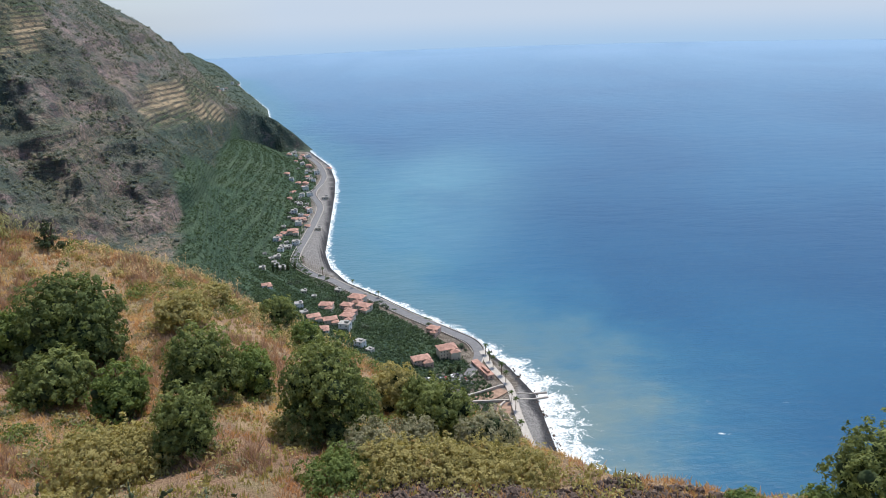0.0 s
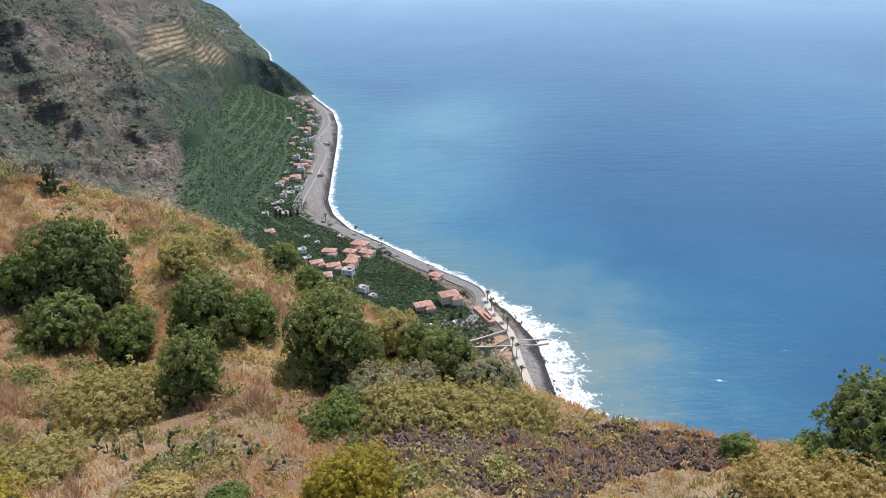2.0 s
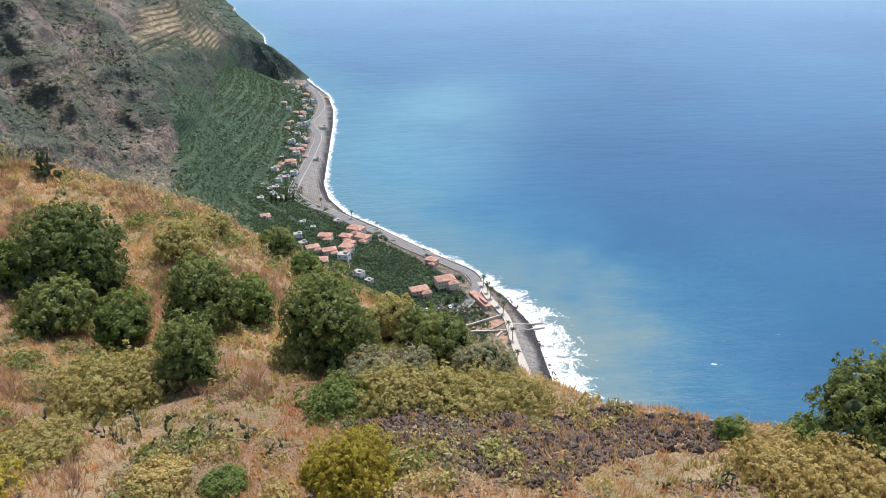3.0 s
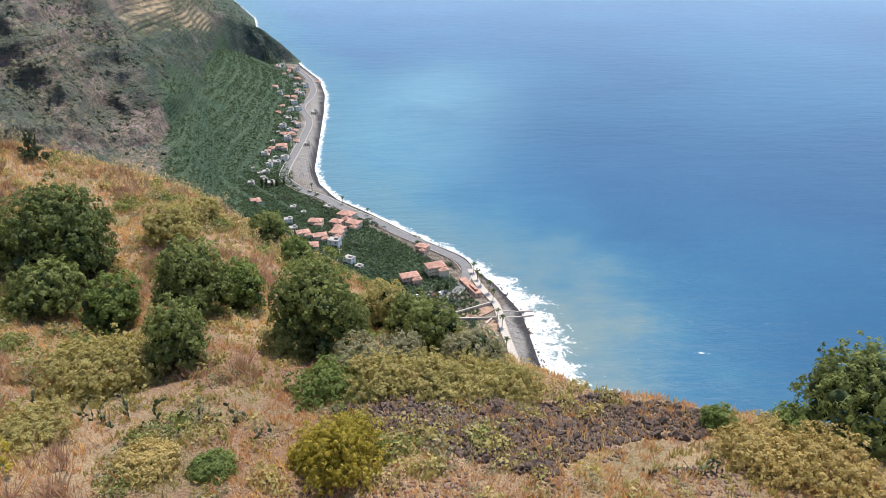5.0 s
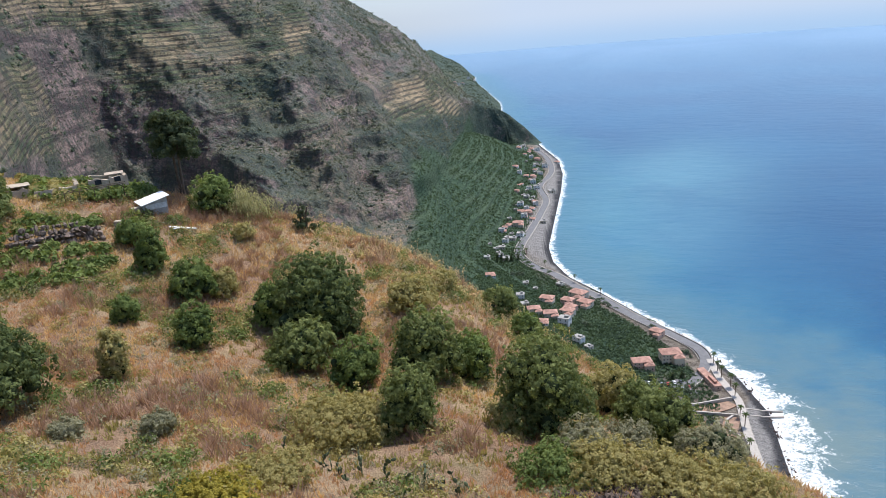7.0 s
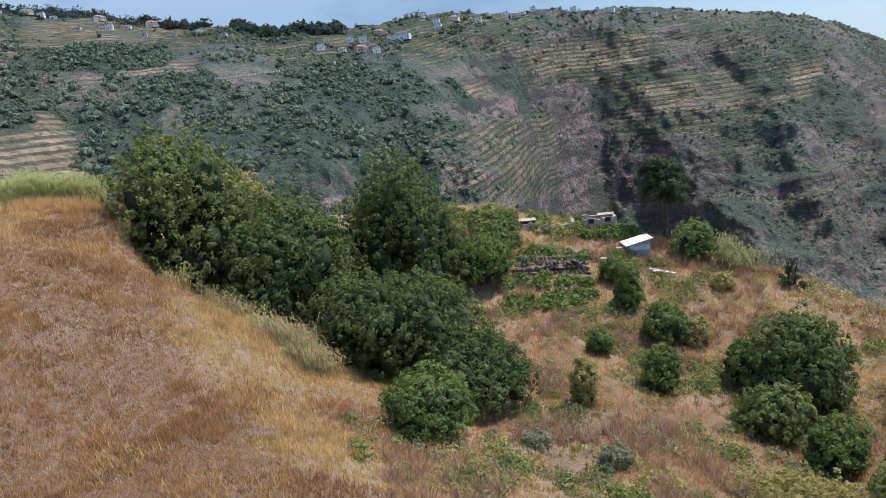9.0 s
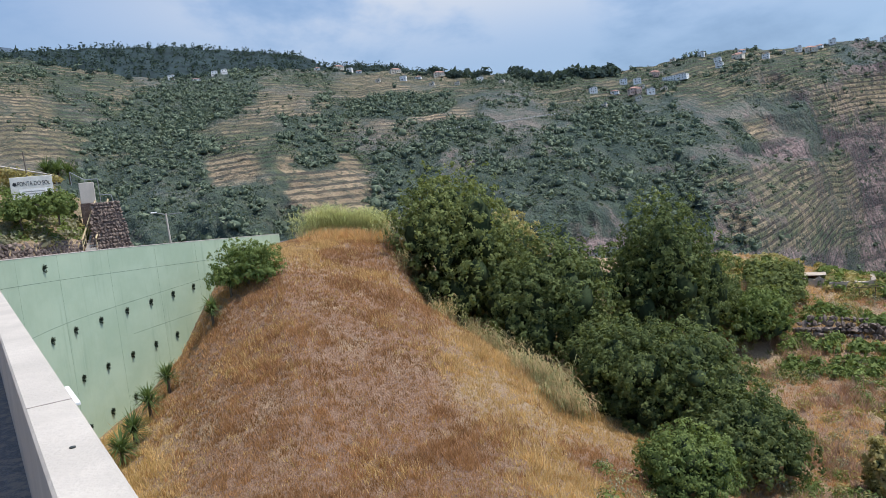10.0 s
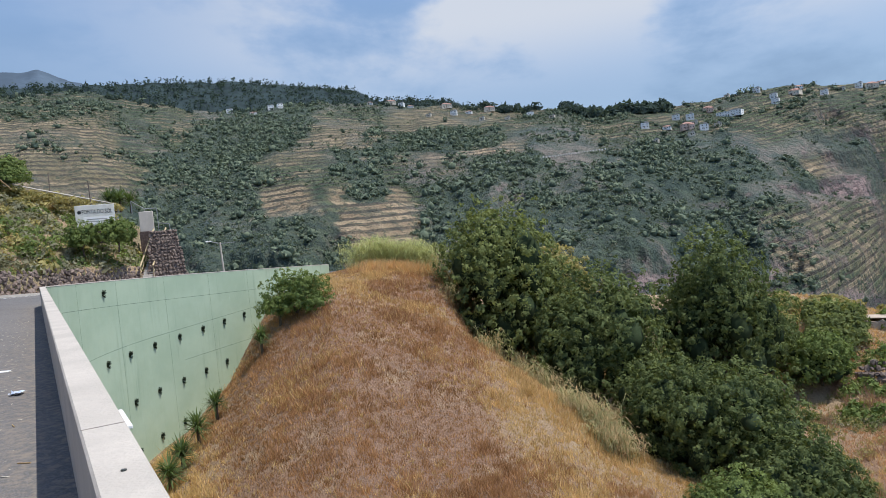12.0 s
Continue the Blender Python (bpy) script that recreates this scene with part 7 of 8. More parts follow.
clumps("path_hedge", under_, gw.uniform(0.35, 0.65, 110), 44, M_LEAF_LIGHT, "dense shrubs growing up to the path's wall", "hedge", 208, tall=0.5, spread=0.16)
tree("bush", by_sight(106.6, 53.5, 1.6), 2.6, 1.9, M_LEAF_MID, "green shrub below the town sign", 531, trunk=0.0, leaves=2600, size=0.18, category="bush")
tree("bush", by_sight(104.3, 53.5, 1.7), 3.0, 2.1, M_LEAF_MID, "green shrub beside the town sign", 532, trunk=0.0, leaves=2600, size=0.18, category="bush")
for k, (yw, el, h) in enumerate(((104.6, 4.3, 1.3), (103.9, 4.2, 1.5), (103.2, 4.1, 1.2), (104.2, 4.2, 0.9))):
    yucca(by_sight(yw, 61 + 0.5 * k, el), h, 1.25, 520 + k, "dark green spiky yucca behind the town sign")
tree("bush", by_sight(111.2, 63, 6.2), 4.6, 2.6, M_LEAF_MID, "yellow-green shrub on top of the bank", 530, trunk=0.03, leaves=5000, size=0.22, category="bush")
# ---------------------------------------------------------------- the garden terrace on the hill
M_SHEET = plain("white_sheet_metal", (0.84, 0.83, 0.81), 0.75, 0.0, vary=0.05, scale=1.5)
M_BOARD = plain("grey_boards", (0.36, 0.37, 0.37), 0.8, vary=0.2, scale=2.0)
M_PLASTER = plain("old_plaster", (0.47, 0.385, 0.30), 0.9, vary=0.2, scale=1.5, tint=(0.30, 0.27, 0.23))
M_GLASS_DARK = plain("dark_window", (0.035, 0.042, 0.05), 0.8, vary=0.2, scale=2.0, spec=0.1)

hut = new("garden_hut")
hut.matrix_world = Matrix.Translation(spot(40.85, 62.0, -0.1)) @ Matrix.Rotation(radians(40.8 + 14), 4, "Z") @ Matrix.Diagonal((0.86, 0.86, 0.9, 1))
tagged(hut, "small grey garden hut with a sloping white sheet roof", "hut")
bm = bmesh.new()
box(bm, (2.2, 1.8, 1.35), (0, 0, 0))
for v in bm.verts:
    if v.co.z > 1:
        v.co.z += 0.19 * v.co.x
part("wall", bm, M_BOARD, hut)
bm = bmesh.new()
box(bm, (2.75, 2.5, 0.07), (0, 0, 0), 0, 0.01)
roof_ = part("roof", bm, M_SHEET, hut, "white sheet metal roof")
roof_.matrix_local = Matrix.Translation((0, 0, 1.40)) @ Matrix.Rotation(radians(-10.8), 4, "Y") @ Matrix.Rotation(radians(1), 4, "X")
bm = bmesh.new()
box(bm, (1.9, 0.06, 0.46), (0.05, -0.94, 0.62), 0, 0.01)
part("panel", bm, plain("pale_panel", (0.55, 0.57, 0.58), 0.6), hut)
bm = bmesh.new()
box(bm, (0.9, 0.7, 0.9), (-1.5, 0.1, 0))
part("lean_to", bm, M_PLASTER, hut)

ruin = new("ruined_house")
ruin.matrix_world = Matrix.Translation(spot(46.6, 66.0, 0.2)) @ Matrix.Rotation(radians(47), 4, "Z") @ Matrix.Diagonal((1.25, 1.2, 0.78, 1))
tagged(ruin, "low roofless ruin of pale plastered walls in a garden", "ruin")


def broken_wall(a, b, h0, h1, thick, seed, name="wall", parent=None):
    """A wall from a to b whose top has crumbled unevenly between two heights."""
    g = np.random.default_rng(seed)
    a, b = np.array(a, float), np.array(b, float)
    n = max(4, int(np.linalg.norm(b - a) / 0.22))
    side = np.array([-(b - a)[1], (b - a)[0]]) / np.linalg.norm(b - a) * thick / 2
    V, F = [], []
    for k in range(n + 1):
        p = a + (b - a) * k / n
        h = h0 + (h1 - h0) * k / n
        h = h * (0.72 + 0.28 * math.floor(2.4 * g.random()) / 2) + g.uniform(-0.05, 0.05)
        o = g.uniform(-0.03, 0.03, 2)
        for q, z in ((p - side + o, -0.5), (p + side + o, -0.5), (p + side * 0.9 + o, h), (p - side * 0.9 + o, h + g.uniform(-0.06, 0.06))):
            V.append((q[0], q[1], z))
        if k:
            i = 4 * (k - 1)
            F += [(i, i + 4, i + 7, i + 3), (i + 3, i + 7, i + 6, i + 2), (i + 2, i + 6, i + 5, i + 1)]
    F += [(3, 2, 1, 0), (4 * n, 4 * n + 1, 4 * n + 2, 4 * n + 3)]
    return mesh_from(name, V, F, M_PLASTER, parent, flat=True)


for k_, (a_, b_, h0_, h1_) in enumerate((((-3.6, -0.6), (-1.9, -0.6), 1.25, 1.0), ((-3.6, -0.6), (-3.6, 1.0), 1.2, 1.3), ((-1.9, -0.6), (-1.9, 1.0), 1.0, 0.8), ((-3.6, 1.0), (-0.8, 1.0), 1.2, 0.9), ((-1.6, -0.9), (-0.6, -0.9), 0.6, 0.5),
                                          ((-0.7, -0.7), (0.9, -0.5), 0.45, 0.4), ((0.9, -0.5), (0.9, 1.2), 0.6, 0.9), ((0.9, 1.2), (3.6, 1.2), 0.8, 0.6), ((1.6, -0.4), (2.9, -0.5), 0.75, 0.6), ((2.9, -0.5), (3.9, -0.5), 0.85, 0.8),
                                          ((3.9, -0.5), (3.9, 0.9), 0.9, 0.7))):
    broken_wall(a_, b_, h0_, h1_, 0.28, 700 + k_, parent=ruin)
for size, at, turn in (((1.9, 1.5, 0.09), (-2.7, 0.1, 1.12), 0.06), ((1.2, 1.0, 0.08), (3.3, 0.2, 0.8), -0.1)):
    bm = bmesh.new()
    box(bm, size, at, turn, 0.02)
    part("slab", bm, M_PLASTER, ruin)
for x_, y_, z_ in ((-3.0, -0.72, 0.35), (3.4, -0.66, 0.1), (2.2, -0.62, 0.05)):
    bm = bmesh.new()
    box(bm, (0.4, 0.06, 0.5), (x_, y_, z_))
    part("opening", bm, M_GLASS_DARK, ruin)
# poles and laths of a vine trellis before it
trellis = new("vine_trellis")
trellis.matrix_world = Matrix.Translation(spot(44.6, 64.6, 0.0)) @ Matrix.Rotation(radians(45), 4, "Z")
tagged(trellis, "low weathered vine trellis of poles and laths", "trellis")
for x_ in (-2.2, -1.1, 0.0, 1.1, 2.2):
    for y_ in (-0.6, 0.8):
        bm = bmesh.new()
        tube(bm, (x_, y_, -0.4), (x_ + 0.05, y_, 0.95), 0.035, 0.03, 5)
        part("post", bm, M_BARK, trellis)
for y_ in (-0.6, 0.1, 0.8):
    bm = bmesh.new()
    tube(bm, (-2.5, y_, 0.93), (2.5, y_ + 0.05, 0.98), 0.025, 0.025, 5)
    part("lath", bm, M_BARK, trellis)
bm = bmesh.new()
tube(bm, (-3.3, 0.8, 0), (-3.35, 0.8, 2.6), 0.04, 0.03, 6)
part("pole", bm, M_METAL, ruin)

terrace = new("terrace_wall")
terrace.location = spot(47.8, 58.6)
tagged(terrace, "dry stone terrace wall below the garden", "wall")
gt = np.random.default_rng(71)
cells = []
for yw in np.arange(44.8, 50.9, 0.36):
    for row in range(4 if 46 < yw < 50 else 3):
        q = spot(yw + gt.uniform(-0.1, 0.1), 58.4 + 0.12 * row) + Vector((0, 0, 0.12 + 0.36 * row))
        cells.append(q)
for q in cells:
    stone_part(gt, q - terrace.location, gt.uniform(0.3, 0.6), terrace, WALL_STONES)
bm = bmesh.new()
box(bm, (6.2, 0.5, 0.75), (0, 0, -0.4), radians(48))
o = part("core", bm, M_MASONRY, terrace)
o.location = spot(47.9, 59.1) - terrace.location

bm = bmesh.new()
box(bm, (2.1, 0.22, 0.08), (0, 0, 0), 0, 0.01)
plank = part("wood_plank", bm, M_SHEET)
plank.matrix_world = Matrix.Translation(spot(39.1, 58.8, 0.22)) @ Matrix.Rotation(radians(39 - 4), 4, "Z") @ Matrix.Rotation(radians(14), 4, "Y")
bm = bmesh.new()
box(bm, (0.9, 0.18, 0.07), (-0.35, -0.3, 0.02), 0.9, 0.01)
part("cross_piece", bm, M_SHEET, plank)
tagged(plank, "whitewashed wooden plank lying on the slope", "plank")
bm = bmesh.new()
box(bm, (0.5, 0.4, 0.75), (0, 0, 0), 0.3, 0.04)
tub = part("water_tank", bm, M_PLASTER)
tub.location = spot(43.5, 59.8, -0.05)
tagged(tub, "small pale concrete water tank on the terrace edge", "tank")
# vines and vegetable beds
gv = np.random.default_rng(72)
vp = []
for k in range(260):
    yw, r_ = gv.choice([gv.uniform(42, 46), gv.uniform(46, 49), gv.uniform(50, 56)]), gv.uniform(64.5, 69.5)
    vp.append((*spot(yw, r_, 0.1), gv.uniform(0.35, 0.8)))
vp = np.array(vp)
right_ = np.array([(*spot(gv.uniform(40.6, 45.2), gv.uniform(64.0, 69.0), 0.15), gv.uniform(0.4, 0.95)) for _ in range(110)])
clumps("garden_vines", right_[:, :3], right_[:, 3], 60, M_LEAF_MID, "bright green vines behind the small hut", "vines", 77, tall=0.6, spread=0.16)
clumps("garden_vines", vp[:150, :3], vp[:150, 3], 40, M_LEAF_LIGHT, "light green vines and vegetables on the terrace", "vines", 73, tall=0.5, spread=0.24)
clumps("garden_vines", vp[150:, :3], vp[150:, 3], 40, M_LEAF_MID, "green creepers over the garden terrace", "vines", 74, tall=0.5, spread=0.24)
cp = np.array([(*spot(gv.uniform(50.2, 53.4), gv.uniform(61.5, 66), gv.uniform(0.2, 0.9)), gv.uniform(0.5, 0.9)) for _ in range(80)] + [(*spot(gv.uniform(41.3, 42.6), gv.uniform(59.0, 61.4)), gv.uniform(0.4, 0.8)) for _ in range(16)] + [(*spot(gv.uniform(39.4, 40.3), gv.uniform(59.5, 61.0)), gv.uniform(0.3, 0.6)) for _ in range(8)])
clumps("creepers", cp[:, :3], cp[:, 3], 60, M_LEAF_DARK, "dark green creepers heaped over the garden's edge", "creepers", 76, tall=0.7, spread=0.2)
hp = np.array([(*spot(gv.uniform(44.5, 51.5), gv.choice([gv.uniform(53.5, 55.5), gv.uniform(56.6, 58.0), gv.uniform(59.8, 62)])), gv.uniform(0.4, 0.8)) for _ in range(75)])
clumps("low_hedge", hp[:, :3], hp[:, 3], 60, M_LEAF_MID, "low green hedge below the dry stone wall", "hedge", 75, tall=0.6, spread=0.2)


def pine(place, height, width, seed, label, cone=False):
    g = np.random.default_rng(seed)
    root = new("pine_tree")
    root.location = place
    tagged(root, label, "tree")
    for dx, top in ((-0.25, 0.86), (0.3, 0.78)):
        bm = bmesh.new()
        tube(bm, (dx * 0.4, 0, -0.4), (dx, 0, height * 0.5), 0.13, 0.10, 8)
        tube(bm, (dx, 0, height * 0.5), (dx * 1.5, 0.1, height * top), 0.10, 0.04, 8)
        stem = part("trunk", bm, M_BARK, root)
    lobes = []
    for k in range(16):
        a, t = k * 2.399, (k + 0.5) / 16
        z = height * (0.12 + 0.82 * t if cone else 0.5 + 0.46 * t)
        q = width * 0.5 * (0.85 - (0.8 if cone else 0.45) * t) * g.uniform(0.5, 1.0)
        c = (math.cos(a) * q, math.sin(a) * q, z)
        s = g.uniform(0.7, 1.25) * (1.25 - t if cone else 1.0)
        wide = 0.16 if cone else 0.21
        lobes.append((c, (width * wide * s, width * wide * s, height * (0.07 if cone else 0.10) * s)))
        bm = bmesh.new()
        tube(bm, (0, 0, z - 0.35), c, 0.04, 0.015, 5)
        part("limb", bm, M_BARK, stem)
    V, F = leaf_cloud(g, lobes, 3500 if cone else 15000, 0.1 if cone else 0.19, droop=0.0, shell=0.9)
    mesh_from("needles", V, F, M_LEAF_PINE, root, flat=True)
    return root


pine(spot(38.6, 66.2, -0.2), 7.7, 5.0, 81, "dark pine with a bare trunk beside the hut")
pine(spot(29.9, 60.0, -0.2), 2.7, 2.2, 82, "small dark conifer on the hill's crest", cone=True)

# ---------------------------------------------------------------- houses
M_ROOF = plain("terracotta_tiles", (0.40, 0.230, 0.180), 0.85, vary=0.3, scale=0.35, tint=(0.30, 0.19, 0.155))
M_ROOF_GREY = plain("grey_flat_roof", (0.33, 0.32, 0.30), 0.9, vary=0.2, scale=0.4)
M_WALL_CREAM = plain("cream_render", (0.62, 0.55, 0.44), 0.85, vary=0.1, scale=0.4)
M_WALL_WHITE = plain("white_render", (0.74, 0.73, 0.70), 0.85, vary=0.08, scale=0.4)
M_WALL_PINK = plain("rose_render", (0.58, 0.42, 0.34), 0.85, vary=0.1, scale=0.4)


def house(name, w, d, storeys, wall, roof, label, hipped=True, group="houses of the village", per_floor=3):
    """Rendered walls with window openings, a door and a hipped or flat roof; base at the root."""
    root = new(name)
    tagged(root, label, "house", group)
    h = 2.9 * storeys
    bm = bmesh.new()
    box(bm, (w, d, h + 1.5), (0, 0, -1.5))
    part("wall", bm, wall, root)
    bm = bmesh.new()
    if hipped:
        o, rise = 0.45, min(w, d) * 0.24
        run = max(w - d, 0) / 2 + 0.15
        base = [bm.verts.new((x * (w / 2 + o), y * (d / 2 + o), h)) for x, y in ((-1, -1), (1, -1), (1, 1), (-1, 1))]
        low = [bm.verts.new((x * (w / 2 + o), y * (d / 2 + o), h + 0.18)) for x, y in ((-1, -1), (1, -1), (1, 1), (-1, 1))]
        a, b = bm.verts.new((-run, 0, h + rise)), bm.verts.new((run, 0, h + rise))
        bm.faces.new(base[::-1])
        for k in range(4):
            bm.faces.new((base[k], base[(k + 1) % 4], low[(k + 1) % 4], low[k]))
        bm.faces.new((low[0], low[1], b, a))
        bm.faces.new((low[1], low[2], b))
        bm.faces.new((low[2], low[3], a, b))
        bm.faces.new((low[3], low[0], a))
    else:
        box(bm, (w + 0.3, d + 0.3, 0.35), (0, 0, h))
        box(bm, (w * 0.35, d * 0.4, 1.6), (w * 0.2, 0, h + 0.35))
    part("roof", bm, roof, root)
    if hipped:
        ww, wd, wh = w * 0.52, d * 0.7, max(h - 1.6, 2.4)
        at = Vector((w * 0.30, -d * 0.55, 0))
        bm = bmesh.new()
        box(bm, (ww, wd, wh + 1.5), at - Vector((0, 0, 1.5)))
        wing_ = part("wing", bm, wall, root)
        bm = bmesh.new()
        q = [bm.verts.new(at + Vector((x * (ww / 2 + 0.4), y * (wd / 2 + 0.4), wh))) for x, y in ((-1, -1), (1, -1), (1, 1), (-1, 1))]
        a, b = bm.verts.new(at + Vector((0, -wd * 0.2, wh + ww * 0.24))), bm.verts.new(at + Vector((0, wd * 0.5, wh + ww * 0.24)))
        for f in (q[::-1], (q[0], q[1], a), (q[1], q[2], b, a), (q[2], q[3], b), (q[3], q[0], a, b)):
            bm.faces.new(f)
        part("wing_roof", bm, roof, wing_)
        for k in (-0.25, 0.25):
            bm = bmesh.new()
            box(bm, (0.9, 0.14, 1.15), at + Vector((k * ww, -wd / 2, 0.9)))
            part("window", bm, M_GLASS_DARK, wing_)
    for s in range(storeys):
        for k in range(per_floor):
            x = w * ((k + 0.5) / per_floor - 0.5)
            for side in (-1, 1):
                bm = bmesh.new()
                box(bm, (0.95, 0.14, 1.15), (x, side * d / 2, 0.95 + 2.9 * s))
                pane = part("window", bm, M_GLASS_DARK, root)
                if per_floor > 4:
                    bm = bmesh.new()
                    box(bm, (1.15, 0.32, 0.09), (x, side * d / 2, 0.86 + 2.9 * s))
                    part("sill", bm, M_WALL_WHITE, pane)
        for side in (-1, 1):
            bm = bmesh.new()
            box(bm, (0.14, 0.95, 1.15), (side * w / 2, 0, 0.9 + 2.9 * s))
            part("window", bm, M_GLASS_DARK, root)
    bm = bmesh.new()
    box(bm, (1.0, 0.16, 2.05), (w * 0.5 / per_floor - w * 0.5 + 1.6, -d / 2, 0.02))
    part("door", bm, M_BARK, root)
    return root


def land_xy(x, y, lift=0.0):
    yaw, r_ = math.degrees(math.atan2(-x, y)), math.hypot(x, y)
    return Vector((x, y, 250 + ground_at(yaw, r_) + lift))


KINDS = {
    "villa": house("house", 14, 10, 2, M_WALL_CREAM, M_ROOF, "cream rendered village house with a terracotta hipped roof"),
    "rose": house("house", 12, 9, 2, M_WALL_PINK, M_ROOF, "rose rendered village house with a terracotta roof"),
    "cottage": house("house", 9, 7, 1, M_WALL_WHITE, M_ROOF, "small white village house with a tiled roof", per_floor=2),
    "flat": house("house", 9, 7, 2, M_WALL_WHITE, M_ROOF_GREY, "white village house with a flat grey roof", hipped=False, per_floor=2),
    "shed": house("house", 7, 6, 1, M_WALL_CREAM, M_ROOF_GREY, "low pale village building with a flat roof", hipped=False, per_floor=2),
}
FIRST = {}


def put_house(kind, place, turn, scale=1.0):
    m = Matrix.Translation(place) @ Matrix.Rotation(radians(turn), 4, "Z") @ Matrix.Diagonal((scale, scale, scale, 1))
    if kind not in FIRST:
        FIRST[kind] = KINDS[kind]
        KINDS[kind].matrix_world = m
        return KINDS[kind]
    root = copy_thing(KINDS[kind], Matrix.Translation(place) @ Matrix.Rotation(radians(turn), 4, "Z"))
    root.scale = (scale, scale, scale)
    return root


TOWN = [("villa", -78, 591, -28, 1.15), ("rose", -85, 573, -20, 1.0), ("villa", -70, 572, -28, 1.0), ("rose", -80, 557, -30, 0.9), ("villa", -81, 544, -20, 0.9),
        ("villa", -102, 568, -8, 0.95), ("flat", -124, 562, 12, 0.9), ("villa", -107, 533, 20, 0.85), ("villa", -93, 530, 15, 0.9), ("flat", -80, 520, -15, 1.15),
        ("cottage", -96, 513, 5, 1.0), ("shed", -117, 546, 30, 1.0), ("flat", -65, 488, -30, 0.95), ("shed", -57, 480, -35, 0.9), ("cottage", -163, 612, 20, 1.05),
        ("rose", -10, 523, -32, 0.9), ("shed", -129, 611, 10, 0.9), ("shed", -98, 618, -30, 1.1), ("shed", -118, 600, 0, 0.7),
        ("villa", -176, 806, 5, 1.0), ("flat", -176, 843, 8, 1.0), ("cottage", -184, 864, 0, 1.1), ("flat", -172, 902, 10, 0.9), ("shed", -171, 752, 0, 1.2), ("flat", -165, 765, 0, 1.0),
        ("shed", -176, 718, 10, 1.2), ("flat", -186, 989, 20, 1.1), ("flat", -198, 1023, 10, 1.1), ("shed", -191, 938, 0, 1.2), ("flat", -199, 1135, 10, 1.2), ("shed", -216, 1149, 10, 1.3),
        ("cottage", -240, 1101, 0, 1.1), ("flat", -228, 1073, 5, 0.9), ("cottage", -216, 1064, 5, 1.0), ("flat", -236, 1276, 20, 1.1), ("shed", -270, 1322, 20, 1.2), ("cottage", -275, 1298, 10, 1.1),
        ("shed", -162, 973, 25, 1.4), ("shed", -149, 824, 5, 1.2), ("flat", -191, 896, 0, 1.0), ("cottage", -164, 835, 0, 0.9), ("shed", -164, 682, 5, 1.3), ("shed", -182, 676, 5, 1.0),
        ("cottage", -186, 1180, 10, 1.0), ("cottage", -188, 780, 10, 0.8), ("flat", -180, 880, 0, 0.8), ("shed", -206, 1090, 0, 1.0), ("cottage", -250, 1290, 0, 1.0)]
gh = np.random.default_rng(78)
for y in np.arange(690, 1325, 13.0):
    x = float(np.interp(y, [698, 729, 799, 870, 929, 1000, 1071, 1129, 1220, 1298], [-152, -158, -158, -159, -163, -184, -182, -187, -212, -247])) - 13 - 26 * gh.random() ** 1.7
    TOWN.append((("cottage", "flat", "shed", "rose", "cottage", "shed")[gh.integers(6)], x, y + gh.uniform(-4, 4), gh.uniform(-15, 25), gh.uniform(0.6, 0.95)))
for kd, x, y, a, sc in TOWN:
    put_house(kd, land_xy(x, y), a, sc * 0.88)

hotel = house("hotel", 17, 12, 3, M_WALL_CREAM, M_ROOF, "three-storey cream hotel with a red tiled roof by the car park", per_floor=6, group="hotel by the shore")
hotel.matrix_world = Matrix.Translation(land_xy(0, 480)) @ Matrix.Rotation(radians(18), 4, "Z") @ Matrix.Diagonal((0.82, 0.82, 0.9, 1))
wing = house("hotel_wing", 16, 10, 2, M_WALL_PINK, M_ROOF, "two-storey hotel wing with a red tiled roof", per_floor=5, group="hotel by the shore")
wing.matrix_world = Matrix.Translation(land_xy(-19, 466)) @ Matrix.Rotation(radians(18), 4, "Z") @ Matrix.Diagonal((0.82, 0.82, 0.9, 1))
pav = house("beach_pavilion", 26, 5, 1, M_WALL_PINK, M_ROOF, "long low beach building with a red roof", hipped=False, per_floor=6, group="hotel by the shore")
pav.matrix_world = Matrix.Translation(land_xy(25, 456)) @ Matrix.Rotation(radians(-66), 4, "Z")

